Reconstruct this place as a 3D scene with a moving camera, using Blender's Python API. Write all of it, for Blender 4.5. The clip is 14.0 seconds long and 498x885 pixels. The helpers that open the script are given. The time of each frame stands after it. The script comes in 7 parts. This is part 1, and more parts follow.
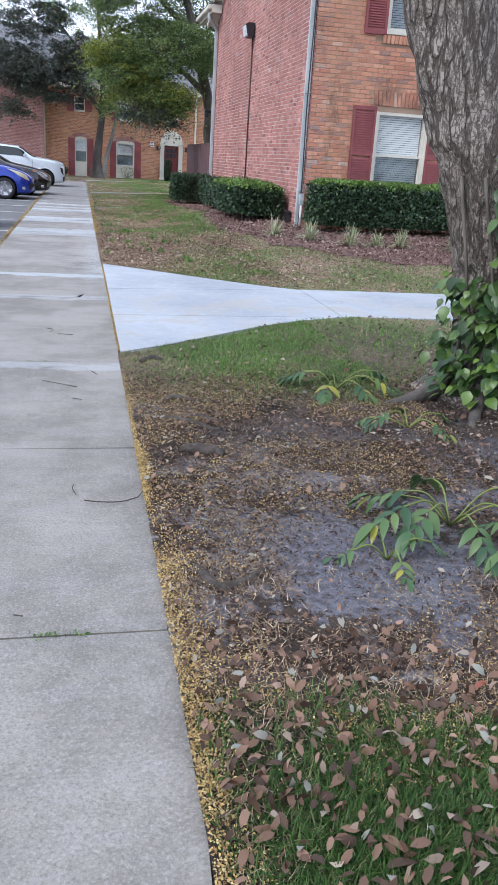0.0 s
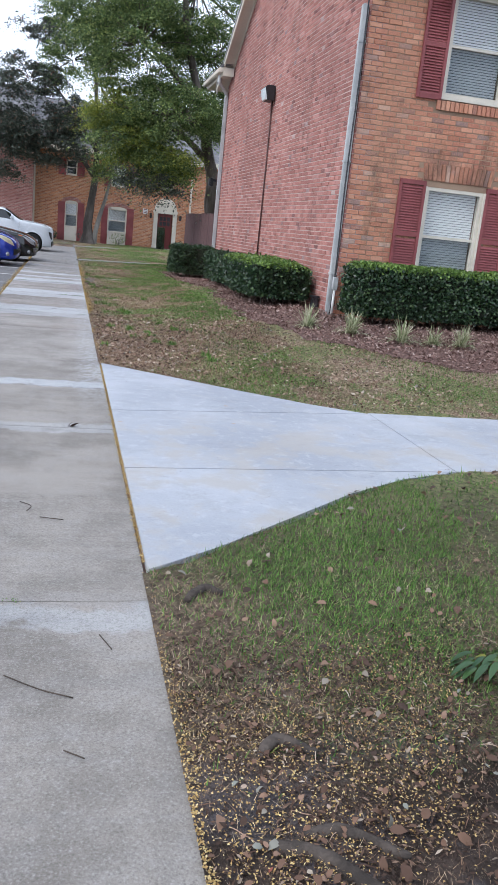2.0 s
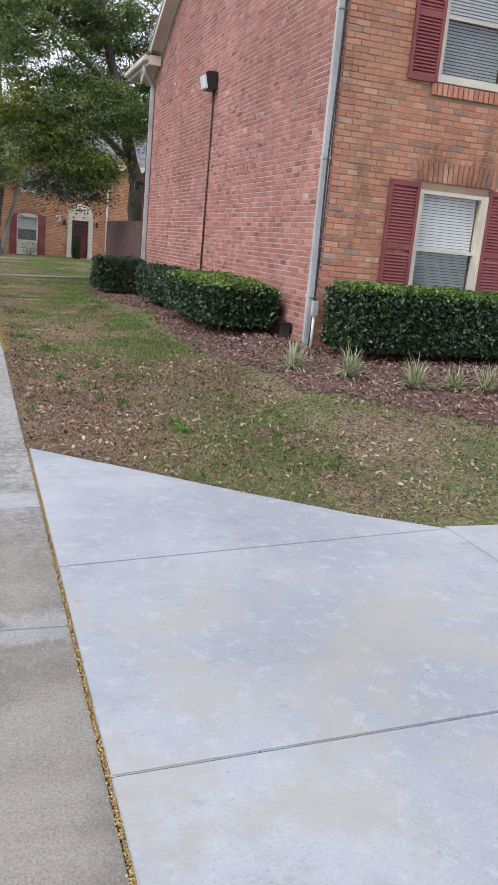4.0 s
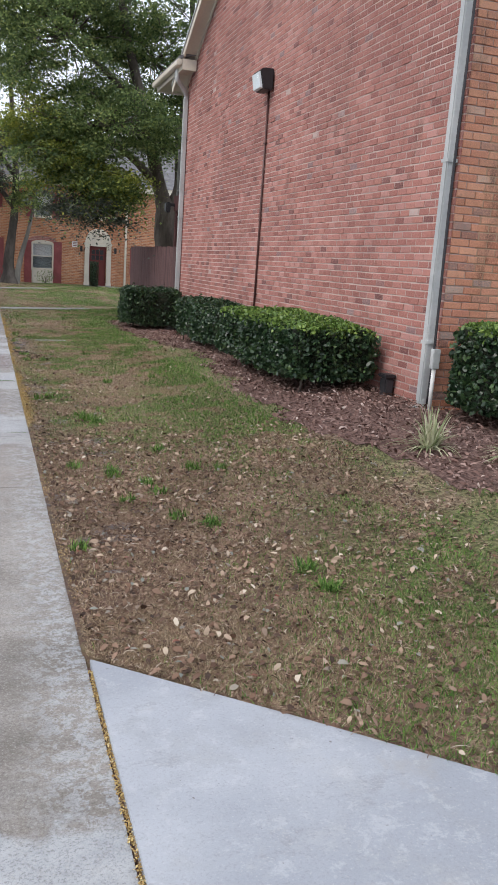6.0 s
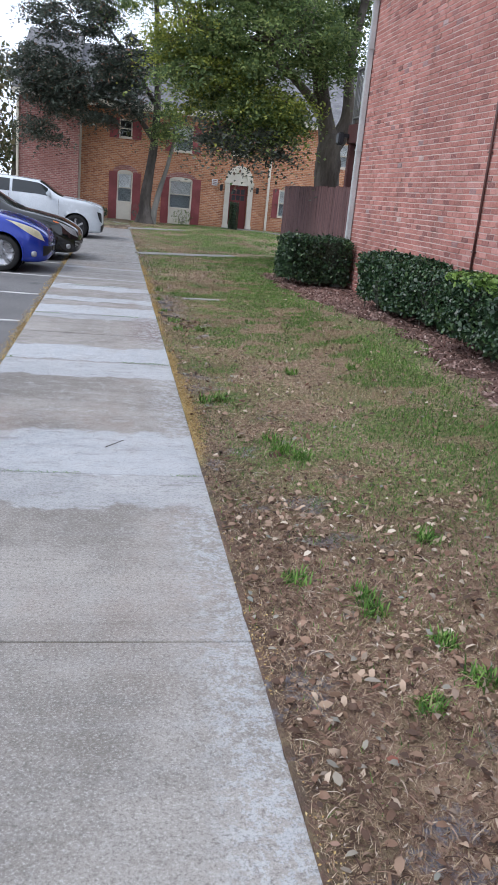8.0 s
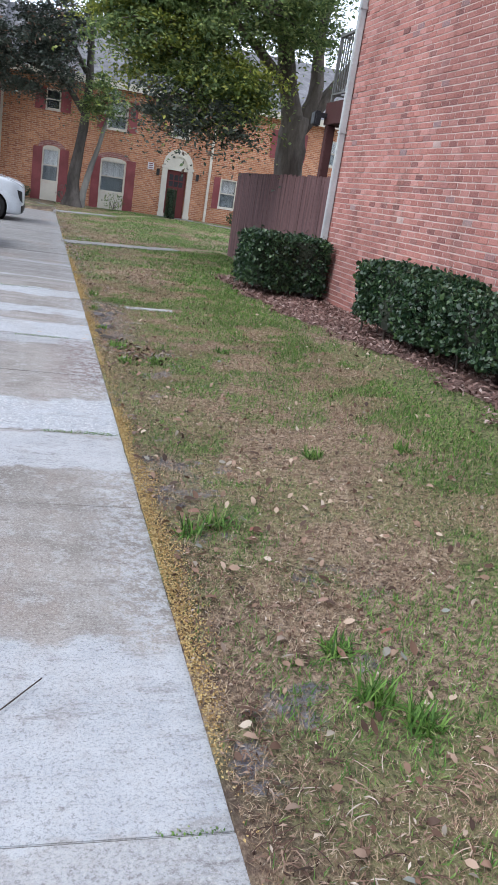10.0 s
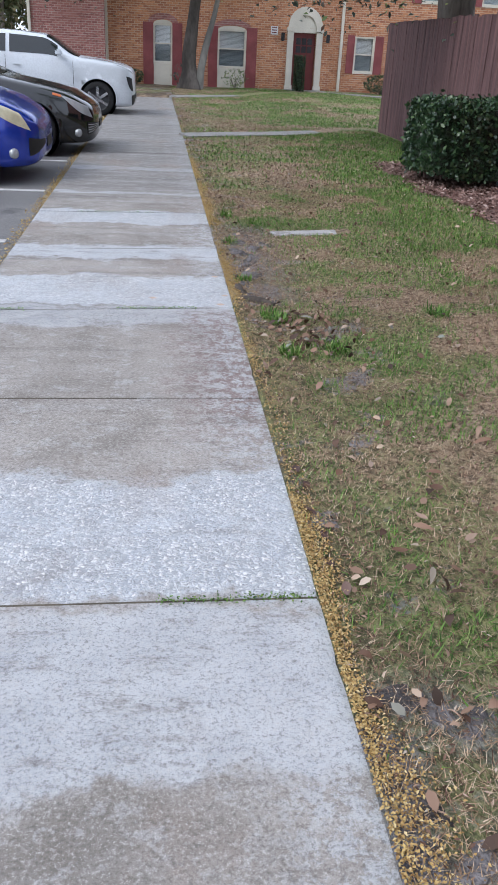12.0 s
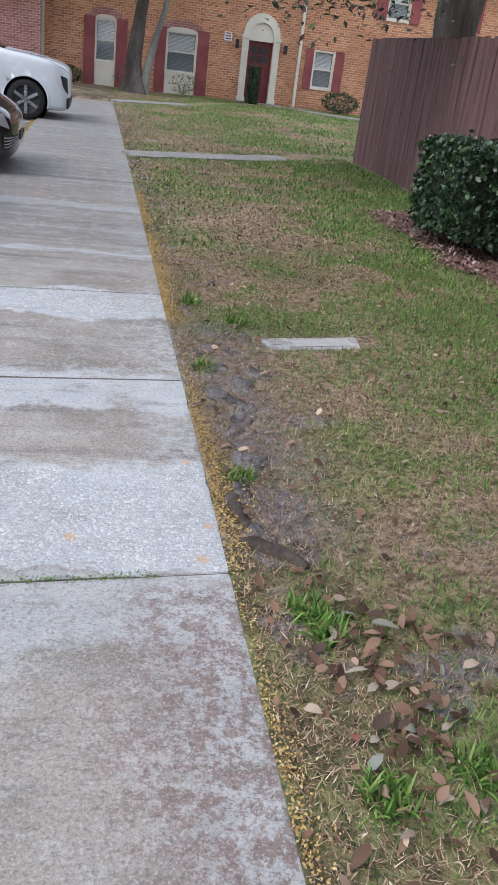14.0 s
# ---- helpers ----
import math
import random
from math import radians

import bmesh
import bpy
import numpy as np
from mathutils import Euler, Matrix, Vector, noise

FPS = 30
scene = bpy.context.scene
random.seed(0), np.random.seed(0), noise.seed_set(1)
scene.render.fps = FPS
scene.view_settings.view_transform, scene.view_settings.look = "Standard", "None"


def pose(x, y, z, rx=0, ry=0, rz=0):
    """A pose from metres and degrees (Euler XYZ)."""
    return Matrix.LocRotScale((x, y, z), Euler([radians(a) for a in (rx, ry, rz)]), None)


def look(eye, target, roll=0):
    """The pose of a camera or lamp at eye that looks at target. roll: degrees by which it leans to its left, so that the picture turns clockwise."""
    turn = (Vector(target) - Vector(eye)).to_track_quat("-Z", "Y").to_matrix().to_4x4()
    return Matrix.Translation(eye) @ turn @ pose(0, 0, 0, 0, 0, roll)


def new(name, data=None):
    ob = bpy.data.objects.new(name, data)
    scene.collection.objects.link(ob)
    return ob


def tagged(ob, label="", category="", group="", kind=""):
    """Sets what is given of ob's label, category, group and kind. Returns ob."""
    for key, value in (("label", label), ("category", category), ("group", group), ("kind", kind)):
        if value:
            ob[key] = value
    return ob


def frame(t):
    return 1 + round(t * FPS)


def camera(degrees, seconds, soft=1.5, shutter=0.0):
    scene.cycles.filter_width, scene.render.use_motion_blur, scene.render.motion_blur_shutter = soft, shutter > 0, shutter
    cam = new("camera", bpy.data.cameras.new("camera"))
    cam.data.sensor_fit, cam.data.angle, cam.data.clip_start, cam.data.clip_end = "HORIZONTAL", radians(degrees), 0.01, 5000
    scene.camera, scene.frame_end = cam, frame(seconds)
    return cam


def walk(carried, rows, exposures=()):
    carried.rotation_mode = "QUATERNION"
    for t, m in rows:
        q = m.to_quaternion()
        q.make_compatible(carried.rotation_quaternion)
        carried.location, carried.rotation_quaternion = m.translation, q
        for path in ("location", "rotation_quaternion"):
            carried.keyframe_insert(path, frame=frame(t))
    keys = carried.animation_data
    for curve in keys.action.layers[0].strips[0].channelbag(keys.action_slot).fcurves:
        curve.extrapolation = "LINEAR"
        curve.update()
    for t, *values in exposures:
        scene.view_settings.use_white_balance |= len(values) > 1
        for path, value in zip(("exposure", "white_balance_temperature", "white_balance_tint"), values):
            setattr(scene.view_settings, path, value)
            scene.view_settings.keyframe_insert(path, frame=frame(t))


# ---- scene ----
cam = camera(34.5, 14.0)
PATH = [
    (0, (0.402, -0.608, 1.504), (0.809, 1.235, 0.844), 3.7),
    (0.5, (0.362, 0.135, 1.534), (0.71, 1.994, 0.883), 4.1),
    (1, (0.304, 0.844, 1.528), (0.667, 2.713, 0.917), 5.4),
    (1.5, (0.341, 1.573, 1.558), (0.765, 3.459, 1.045), 5.8),
    (2, (0.289, 2.327, 1.542), (0.751, 4.206, 1.038), 5.9),
    (2.2, (0.291, 2.605, 1.532), (0.765, 4.473, 0.999), 6.0),
    (4.3, (0.299, 5.583, 1.652), (0.963, 7.413, 1.194), 5.2),
    (4.5, (0.304, 5.851, 1.693), (0.961, 7.686, 1.244), 5.1),
    (5, (0.332, 6.555, 1.721), (0.816, 8.441, 1.262), 4.9),
    (5.5, (0.244, 7.291, 1.679), (0.703, 9.188, 1.243), 4.6),
    (6, (0.293, 7.98, 1.666), (0.918, 9.831, 1.236), 4.0),
    (6.5, (0.209, 8.681, 1.663), (0.748, 10.554, 1.214), 4.7),
    (7, (0.192, 9.486, 1.627), (0.669, 11.356, 1.103), 5.4),
    (7.5, (0.194, 10.258, 1.657), (0.596, 12.134, 1.091), 4.9),
    (8, (0.104, 11.099, 1.617), (0.455, 12.98, 1.034), 5.5),
    (8.2, (0.116, 11.405, 1.565), (0.443, 13.29, 0.981), 5.4),
    (10.3, (0.114, 14.485, 1.481), (0.697, 16.309, 0.903), 8.3),
    (10.5, (0.133, 14.768, 1.479), (0.72, 16.592, 0.908), 7.3),
    (11, (0.154, 15.453, 1.494), (0.576, 17.31, 0.882), 5.5),
    (11.5, (0.136, 16.142, 1.46), (0.423, 17.994, 0.761), 4.1),
    (12, (0.227, 16.867, 1.403), (0.452, 18.65, 0.526), 2.9),
    (12.5, (0.215, 17.571, 1.379), (0.355, 19.307, 0.395), 2.2),
    (13, (0.219, 18.219, 1.396), (0.366, 19.945, 0.396), 3.3),
    (13.5, (0.266, 18.88, 1.414), (0.507, 20.636, 0.488), 5.2),
    (14, (0.237, 19.561, 1.415), (0.637, 21.326, 0.563), 7.4),
]
walk(cam, [(t, look(eye, target, roll)) for t, eye, target, roll in PATH], [(0.0, 0.45, 5950, 10), (2.0, 0.28, 6150, 10), (4.5, 0.17, 6750, 10), (5.0, 0.0, 6700, 10), (5.5, -0.16, 6700, 10), (6.0, 0.09, 6700, 10), (6.5, 0.16, 6750, 10), (7.0, 0.36, 6550, 10), (8.0, 0.25, 6200, 10), (10.5, 0.45, 6200, 10), (12.0, 0.3, 6200, 10), (13.0, 0.17, 6300, 10), (14.0, 0.32, 6400, 10)])

# ---- world and sun: a bright overcast afternoon ----
world = bpy.data.worlds.new("overcast_sky")
scene.world = world
world.use_nodes = True
wt = world.node_tree
wt.nodes.clear()
w_out = wt.nodes.new("ShaderNodeOutputWorld")
w_bg = wt.nodes.new("ShaderNodeBackground")
w_sky = wt.nodes.new("ShaderNodeTexSky")
w_sky.sky_type = "NISHITA"
w_sky.sun_disc = False
w_sky.sun_elevation = radians(48)
w_sky.sun_rotation = radians(250)
w_sky.air_density, w_sky.dust_density = 1.0, 4.0
w_mix = wt.nodes.new("ShaderNodeMix")
w_mix.data_type = "RGBA"
w_mix.inputs[0].default_value = 0.72
w_mix.inputs[7].default_value = (13.2, 14.1, 16.2, 1)
wt.links.new(w_sky.outputs[0], w_mix.inputs[6])
wt.links.new(w_mix.outputs[2], w_bg.inputs[0])
w_bg.inputs[1].default_value = 0.10
wt.links.new(w_bg.outputs[0], w_out.inputs[0])

sun_data = bpy.data.lights.new("sun", "SUN")
sun_data.energy, sun_data.angle, sun_data.color = 1.3, radians(25), (1.0, 0.97, 0.93)
sun = new("sun", sun_data)
sun.matrix_world = look((-30, -12, 36), (0, 0, 0))

# ---- small helpers ----
RNG = np.random.default_rng(7)


def sm(a, b, t):
    t = np.clip((np.asarray(t, float) - a) / (b - a), 0, 1)
    return t * t * (3 - 2 * t)


class Mat:
    """A procedural material; each method adds nodes and gives a socket."""

    def __init__(self, name):
        self.m = bpy.data.materials.new(name)
        self.m.use_nodes = True
        self.t = self.m.node_tree
        self.p = self.t.nodes["Principled BSDF"]
        self.pos = self.add("ShaderNodeNewGeometry").outputs["Position"]

    def add(self, kind, **props):
        n = self.t.nodes.new(kind)
        for k, v in props.items():
            setattr(n, k, v)
        return n

    def to(self, value, socket):
        if hasattr(value, "links"):
            self.t.links.new(value, socket)
        elif isinstance(value, tuple) and len(value) == 3 and socket.type == "RGBA":
            socket.default_value = (*value, 1)
        else:
            socket.default_value = value

    def noise(self, scale, detail=4, rough=0.55, vec=None, stretch=None):
        n = self.add("ShaderNodeTexNoise")
        n.inputs["Scale"].default_value, n.inputs["Detail"].default_value, n.inputs["Roughness"].default_value = scale, detail, rough
        v = vec or self.pos
        if stretch:
            mp = self.add("ShaderNodeMapping")
            mp.inputs["Scale"].default_value = stretch
            self.to(v, mp.inputs["Vector"])
            v = mp.outputs[0]
        self.to(v, n.inputs["Vector"])
        return n.outputs["Fac"]

    def voronoi(self, scale, out="Distance", feature="F1"):
        n = self.add("ShaderNodeTexVoronoi", feature=feature)
        n.inputs["Scale"].default_value = scale
        self.to(self.pos, n.inputs["Vector"])
        return n.outputs[out]

    def rand(self):
        a = self.add("ShaderNodeObjectInfo").outputs["Random"]
        b = self.add("ShaderNodeNewGeometry").outputs["Random Per Island"]
        return self.math("FRACT", self.math("ADD", a, b))

    def math(self, op, a, b=0.0, c=0.0):
        n = self.add("ShaderNodeMath", operation=op)
        for i, v in enumerate((a, b, c)):
            self.to(v, n.inputs[i])
        return n.outputs[0]

    def span(self, v, a, b, lo=0.0, hi=1.0):
        n = self.add("ShaderNodeMapRange")
        n.interpolation_type = "SMOOTHSTEP"
        for i, x in enumerate((v, a, b, lo, hi)):
            self.to(x, n.inputs[i])
        return n.outputs[0]

    def mix(self, f, a, b, blend="MIX"):
        n = self.add("ShaderNodeMix", data_type="RGBA", blend_type=blend)
        self.to(f, n.inputs[0]), self.to(a, n.inputs[6]), self.to(b, n.inputs[7])
        return n.outputs[2]

    def ramp(self, f, stops, constant=False):
        n = self.add("ShaderNodeValToRGB")
        if constant:
            n.color_ramp.interpolation = "CONSTANT"
        e = n.color_ramp.elements
        while len(e) < len(stops):
            e.new(0.5)
        for i, (p, c) in enumerate(stops):
            e[i].position, e[i].color = p, (*c, 1)
        self.to(f, n.inputs[0])
        return n.outputs[0]

    def axis(self, i):
        n = self.add("ShaderNodeSeparateXYZ")
        self.to(self.pos, n.inputs[0])
        return n.outputs[i]

    def done(self, color, rough=0.8, bump=None, strength=0.3, dist=0.01, metal=0.0, spec=0.4, coat=0.0):
        p = self.p
        self.to(color, p.inputs["Base Color"])
        self.to(rough, p.inputs["Roughness"])
        self.to(metal, p.inputs["Metallic"])
        self.to(spec, p.inputs["Specular IOR Level"])
        self.to(coat, p.inputs["Coat Weight"])
        if bump is not None:
            b = self.add("ShaderNodeBump")
            b.inputs["Strength"].default_value, b.inputs["Distance"].default_value = strength, dist
            self.to(bump, b.inputs["Height"])
            self.t.links.new(b.outputs[0], p.inputs["Normal"])
        return self.m


def shade(c, k):
    return tuple(min(1.0, v * k) for v in c)


def plain(name, col, rough=0.6, var=0.18, big=1.5, fine=40, strength=0.15, dist=0.004, metal=0.0, spec=0.4, coat=0.0, col2=None, stretch=None):
    """Paint, wood, metal: two scales of variation and a fine relief."""
    k = Mat(name)
    a = k.noise(big, 5, stretch=stretch)
    b = k.noise(fine, 4, stretch=stretch)
    c = k.mix(k.span(a, 0.3, 0.7), shade(col, 1 - var), col2 or shade(col, 1 + var))
    c = k.mix(k.span(b, 0.35, 0.75, 0, 0.35), c, shade(col, 1 - 2 * var))
    r = k.span(a, 0.3, 0.7, max(0.02, rough - 0.08), min(1, rough + 0.08))
    return k.done(c, r, b, strength, dist, metal, spec, coat)


def leafy(name, stops, rough=0.5, trans=0.25, spec=0.3):
    """Leaves: a colour of its own for each leaf, and a little light through it."""
    k = Mat(name)
    c = k.ramp(k.rand(), stops)
    c = k.mix(k.span(k.noise(0.9, 3), 0.35, 0.65, 0.0, 0.3), c, shade(stops[0][1], 0.85))
    k.done(c, rough, spec=spec)
    if trans:
        t = k.add("ShaderNodeBsdfTranslucent")
        k.to(c, t.inputs["Color"])
        s = k.add("ShaderNodeMixShader")
        s.inputs[0].default_value = trans
        k.t.links.new(k.p.outputs[0], s.inputs[1])
        k.t.links.new(t.outputs[0], s.inputs[2])
        k.t.links.new(s.outputs[0], k.t.nodes["Material Output"].inputs["Surface"])
    return k.m


def mesh_from(name, verts, faces, material=None, smooth=False):
    me = bpy.data.meshes.new(name)
    me.from_pydata(np.asarray([tuple(v) for v in verts], float).tolist(), [], faces)
    if smooth:
        me.polygons.foreach_set("use_smooth", [True] * len(me.polygons))
    for mt in (material if isinstance(material, (list, tuple)) else [material] if material else []):
        me.materials.append(mt)
    me.update()
    return me


def part(name, bm, material, parent=None, label="", smooth=False):
    """Links a bmesh (or a mesh) as one mesh object, under a thing or a part if given."""
    if isinstance(bm, bmesh.types.BMesh):
        me = bpy.data.meshes.new(name)
        bmesh.ops.recalc_face_normals(bm, faces=bm.faces)
        if smooth:
            for f in bm.faces:
                f.smooth = True
        bm.to_mesh(me)
        bm.free()
    else:
        me = bm
    if material and not me.materials:
        me.materials.append(material)
    ob = new(name, me)
    if parent:
        ob.parent = parent
    if label:
        ob["label"] = label
    return ob


def boxes(*specs, bevel=0.0):
    """One bmesh of boxes, each (x0, y0, z0, x1, y1, z1)."""
    bm = bmesh.new()
    for x0, y0, z0, x1, y1, z1 in specs:
        r = bmesh.ops.create_cube(bm, size=1, matrix=Matrix.LocRotScale(((x0 + x1) / 2, (y0 + y1) / 2, (z0 + z1) / 2), None, (abs(x1 - x0), abs(y1 - y0), abs(z1 - z0))))
    if bevel:
        bmesh.ops.bevel(bm, geom=list(bm.edges), offset=bevel, segments=2, affect="EDGES", clamp_overlap=True)
    return bm


def prism(outline, lo, hi, axis="z"):
    """A bmesh: an outline pulled along an axis. The outline's pairs fill the other two axes in order."""
    bm = bmesh.new()

    def at(p, h):
        return {"z": (p[0], p[1], h), "x": (h, p[0], p[1]), "y": (p[0], h, p[1])}[axis]
    a = [bm.verts.new(at(p, lo)) for p in outline]
    b = [bm.verts.new(at(p, hi)) for p in outline]
    n = len(outline)
    bm.faces.new(a), bm.faces.new(b[::-1])
    for i in range(n):
        bm.faces.new((a[i], a[(i + 1) % n], b[(i + 1) % n], b[i]))
    return bm


def tube_arrays(points, radii, sides=8, bump=0.0, base=0):
    """Vertices and faces of a tube along points, with uneven bark."""
    pts = [Vector(p) for p in points]
    vs, fs = [], []
    q = last = None
    for i, p in enumerate(pts):
        d = (pts[min(i + 1, len(pts) - 1)] - pts[max(i - 1, 0)]).normalized()
        q = d.to_track_quat("Z", "Y") if q is None else last.rotation_difference(d) @ q
        last = d
        for k in range(sides):
            a = 2 * math.pi * k / sides
            r = radii[i] * (1 + bump * noise.noise(Vector((math.cos(a) * 2.2, math.sin(a) * 2.2, i * 0.45 + base * 0.1))))
            vs.append(p + q @ Vector((math.cos(a) * r, math.sin(a) * r, 0)))
    for i in range(len(pts) - 1):
        for k in range(sides):
            a, b = base + i * sides + k, base + i * sides + (k + 1) % sides
            fs.append((a, b, b + sides, a + sides))
    fs.append(tuple(base + k for k in range(sides))[::-1])
    fs.append(tuple(base + (len(pts) - 1) * sides + k for k in range(sides)))
    return vs, fs


def tube(name, points, radii, material, parent=None, sides=8, bump=0.0, label="", smooth=True):
    if not isinstance(radii, (list, tuple)):
        radii = [radii] * len(points)
    v, f = tube_arrays(points, radii, sides, bump)
    return part(name, mesh_from(name, v, f, material, smooth), None, parent, label)


def curve_points(pts, n=6):
    """Catmull-Rom points through pts."""
    P = [Vector(p) for p in pts]
    P = [2 * P[0] - P[1]] + P + [2 * P[-1] - P[-2]]
    out = []
    for i in range(1, len(P) - 2):
        for k in range(n):
            t = k / n
            a, b, c, d = P[i - 1], P[i], P[i + 1], P[i + 2]
            out.append(0.5 * ((2 * b) + (c - a) * t + (2 * a - 5 * b + 4 * c - d) * t * t + (3 * b - a - 3 * c + d) * t ** 3))
    out.append(P[-2])
    return out


def leaves_mesh(name, centres, size, material, aspect=0.5, up=None, fold=0.25, spread=1.0, rounded=False):
    """Many small folded leaves (two quads each) at the given centres, turned at random."""
    n = len(centres)
    c = np.asarray(centres, float)
    s = size * RNG.uniform(0.65, 1.3, n)[:, None]
    d = RNG.normal(size=(n, 3))
    if up is not None:
        d = d * spread + np.asarray(up)
    d /= np.linalg.norm(d, axis=1)[:, None]
    e = np.cross(d, RNG.normal(size=(n, 3)))
    e /= np.linalg.norm(e, axis=1)[:, None]
    f = np.cross(d, e)
    h = aspect * 0.5
    tip, tail = c + e * s * 0.5, c - e * s * 0.5
    l = c + f * s * h + d * s * fold * 0.5
    r = c - f * s * h + d * s * fold * 0.5
    me = bpy.data.meshes.new(name)
    if rounded:
        mid = (l + r) / 2 - c
        k = e * s * 0.24
        bend = d * s * (0.10 * RNG.uniform(-1, 1.6, n))[:, None]
        v = np.stack([tail + bend, l - k, l + k * 0.7, tip + bend, r + k * 0.7, r - k], 1).reshape(-1, 3)
        me.vertices.add(6 * n)
        me.vertices.foreach_set("co", v.ravel())
        idx = np.arange(n)[:, None] * 6 + np.array([[0, 1, 5, 1, 2, 4, 5, 2, 3, 4]])
        me.loops.add(10 * n)
        me.loops.foreach_set("vertex_index", idx.ravel().astype(np.int32))
        me.polygons.add(3 * n)
        me.polygons.foreach_set("loop_start", (np.arange(n)[:, None] * 10 + np.array([[0, 3, 7]])).ravel().astype(np.int32))
        me.polygons.foreach_set("loop_total", np.tile(np.array([3, 4, 3], np.int32), n))
        me.update(calc_edges=True)
        me.materials.append(material)
        return me
    v = np.stack([tail, l, tip, r], 1).reshape(-1, 3)
    me.vertices.add(4 * n)
    me.vertices.foreach_set("co", v.ravel())
    idx = np.arange(n)[:, None] * 4 + np.array([[0, 1, 2, 0, 2, 3]])
    me.loops.add(6 * n)
    me.loops.foreach_set("vertex_index", idx.ravel().astype(np.int32))
    me.polygons.add(2 * n)
    me.polygons.foreach_set("loop_start", (np.arange(2 * n) * 3).astype(np.int32))
    me.polygons.foreach_set("loop_total", np.full(2 * n, 3, np.int32))
    me.update(calc_edges=True)
    me.materials.append(material)
    return me


# ---- the ground's height ----
EDGE = 0.69      # right edge of the pavement
LEFT = -0.85     # left edge of the pavement
WALL_X, WALL_Y0, WALL_Y1 = 4.63, 15.1, 26.75    # the gable wall
FAR_Y = 49.8     # the far building's front


def hump(x, y):
    x, y = np.asarray(x, float), np.asarray(y, float)
    h = 0.33 * sm(1.0, 4.5, x) * sm(9.6, 14.6, y) * (1 - 0.9 * sm(17.5, 27, y))
    h = h + 0.10 * sm(34, 47, y)
    return h + 0.05 * sm(1.5, 3.2, x) * (1 - sm(5.5, 7.0, y)) + 0.012 * np.sin(x * 2.1 + 1.3 * np.sin(y * 1.1)) * sm(0.8, 1.6, x)


WALK_NEAR = [(0.69, 5.66), (1.1, 5.98), (1.6, 6.42), (2.1, 6.86), (2.6, 7.2), (3.1, 7.4), (3.7, 7.47), (14.0, 7.5)]
WALK_FAR = [(14.0, 9.25), (3.7, 9.24), (3.1, 9.25), (2.6, 9.5), (2.0, 9.98), (1.4, 10.5), (0.69, 11.12)]


def walkway_mask(x, y):
    nx, ny = zip(*WALK_NEAR)
    fx, fy = zip(*WALK_FAR[::-1])
    lo, hi = np.interp(x, nx, ny), np.interp(x, fx, fy)
    return np.minimum(y - lo, hi - y)


def height(x, y):
    """The lawn's level."""
    d = walkway_mask(x, y)
    return hump(x, y) * 1.0 + 0.012 - 0.09 * sm(0.02, 0.10, d)


BED = [(3.25, 28.6), (3.25, 25.5), (3.3, 23.4), (3.56, 20.8), (3.16, 17.8), (3.07, 15.5), (3.14, 14.4), (3.5, 12.75), (4.15, 12.2), (5.0, 11.65), (6.5, 11.3), (9.0, 11.1), (14.0, 11.0)]


def bed_mask(x, y):
    """Positive inside the mulched bed along the walls."""
    bx, by = np.array([p[0] for p in BED]), np.array([p[1] for p in BED])
    left = np.interp(y, by[6::-1], bx[6::-1])
    near = np.interp(x, bx[6:], by[6:])
    wob = 0.07 * np.sin(x * 5 + y * 3.3) + 0.05 * np.sin(y * 7.1 - x * 2)
    a = np.where(y > 14.4, x - left, np.minimum(x - 3.08, y - near))
    a = np.where(y > 28.6, -1, a)
    return a + wob

# ---- materials ----
def brick_material(name, stops, dark=False):
    k = Mat(name)
    stops = [(p, shade(q, 1.55 if dark else 1.25)) for p, q in stops]
    c = k.ramp(k.rand(), stops)
    stain = k.noise(0.55, 5, 0.6)
    c = k.mix(k.span(stain, 0.42, 0.66, 0, 0.6 if dark else 0.5), c, shade(stops[len(stops) // 2][1], 0.62))
    wash = k.noise(1.3, 6, 0.7, stretch=(1, 1, 0.35))
    c = k.mix(k.span(wash, 0.52 if dark else 0.54, 0.64 if dark else 0.66, 0, 0.7 if dark else 0.4), c, (0.07, 0.05, 0.042))
    c = k.mix(k.span(k.noise(2.6, 6, 0.7), 0.6, 0.75, 0, 0.35), c, (0.46, 0.36, 0.32))
    grit = k.noise(70, 4, 0.7)
    c = k.mix(k.span(grit, 0.42, 0.7, 0, 0.5), c, shade(stops[1][1], 1.3))
    c = k.mix(k.span(grit, 0.3, 0.42, 0.5, 0), c, shade(stops[0][1], 0.55))
    return k.done(c, 0.88, k.noise(45, 5, 0.75), 0.9, 0.008, spec=0.25)


PINK = brick_material("pink_brick", [(0.0, (0.22, 0.093, 0.08)), (0.22, (0.37, 0.175, 0.148)), (0.45, (0.26, 0.11, 0.094)), (0.68, (0.34, 0.155, 0.128)), (0.86, (0.40, 0.215, 0.19)), (0.92, (0.20, 0.085, 0.078)), (0.955, (0.12, 0.058, 0.055)), (0.975, (0.22, 0.11, 0.10)), (0.993, (0.19, 0.16, 0.17)), (0.9985, (0.46, 0.38, 0.35))])
ORANGE = brick_material("orange_brick", [(0.0, (0.24, 0.10, 0.065)), (0.25, (0.37, 0.18, 0.115)), (0.5, (0.28, 0.115, 0.08)), (0.75, (0.42, 0.225, 0.15)), (0.9, (0.17, 0.09, 0.075)), (0.97, (0.19, 0.15, 0.14)), (1.0, (0.48, 0.36, 0.28))], True)
MORTAR = plain("mortar", (0.50, 0.39, 0.355), 0.95, 0.2, 1.2, 60, 0.4)
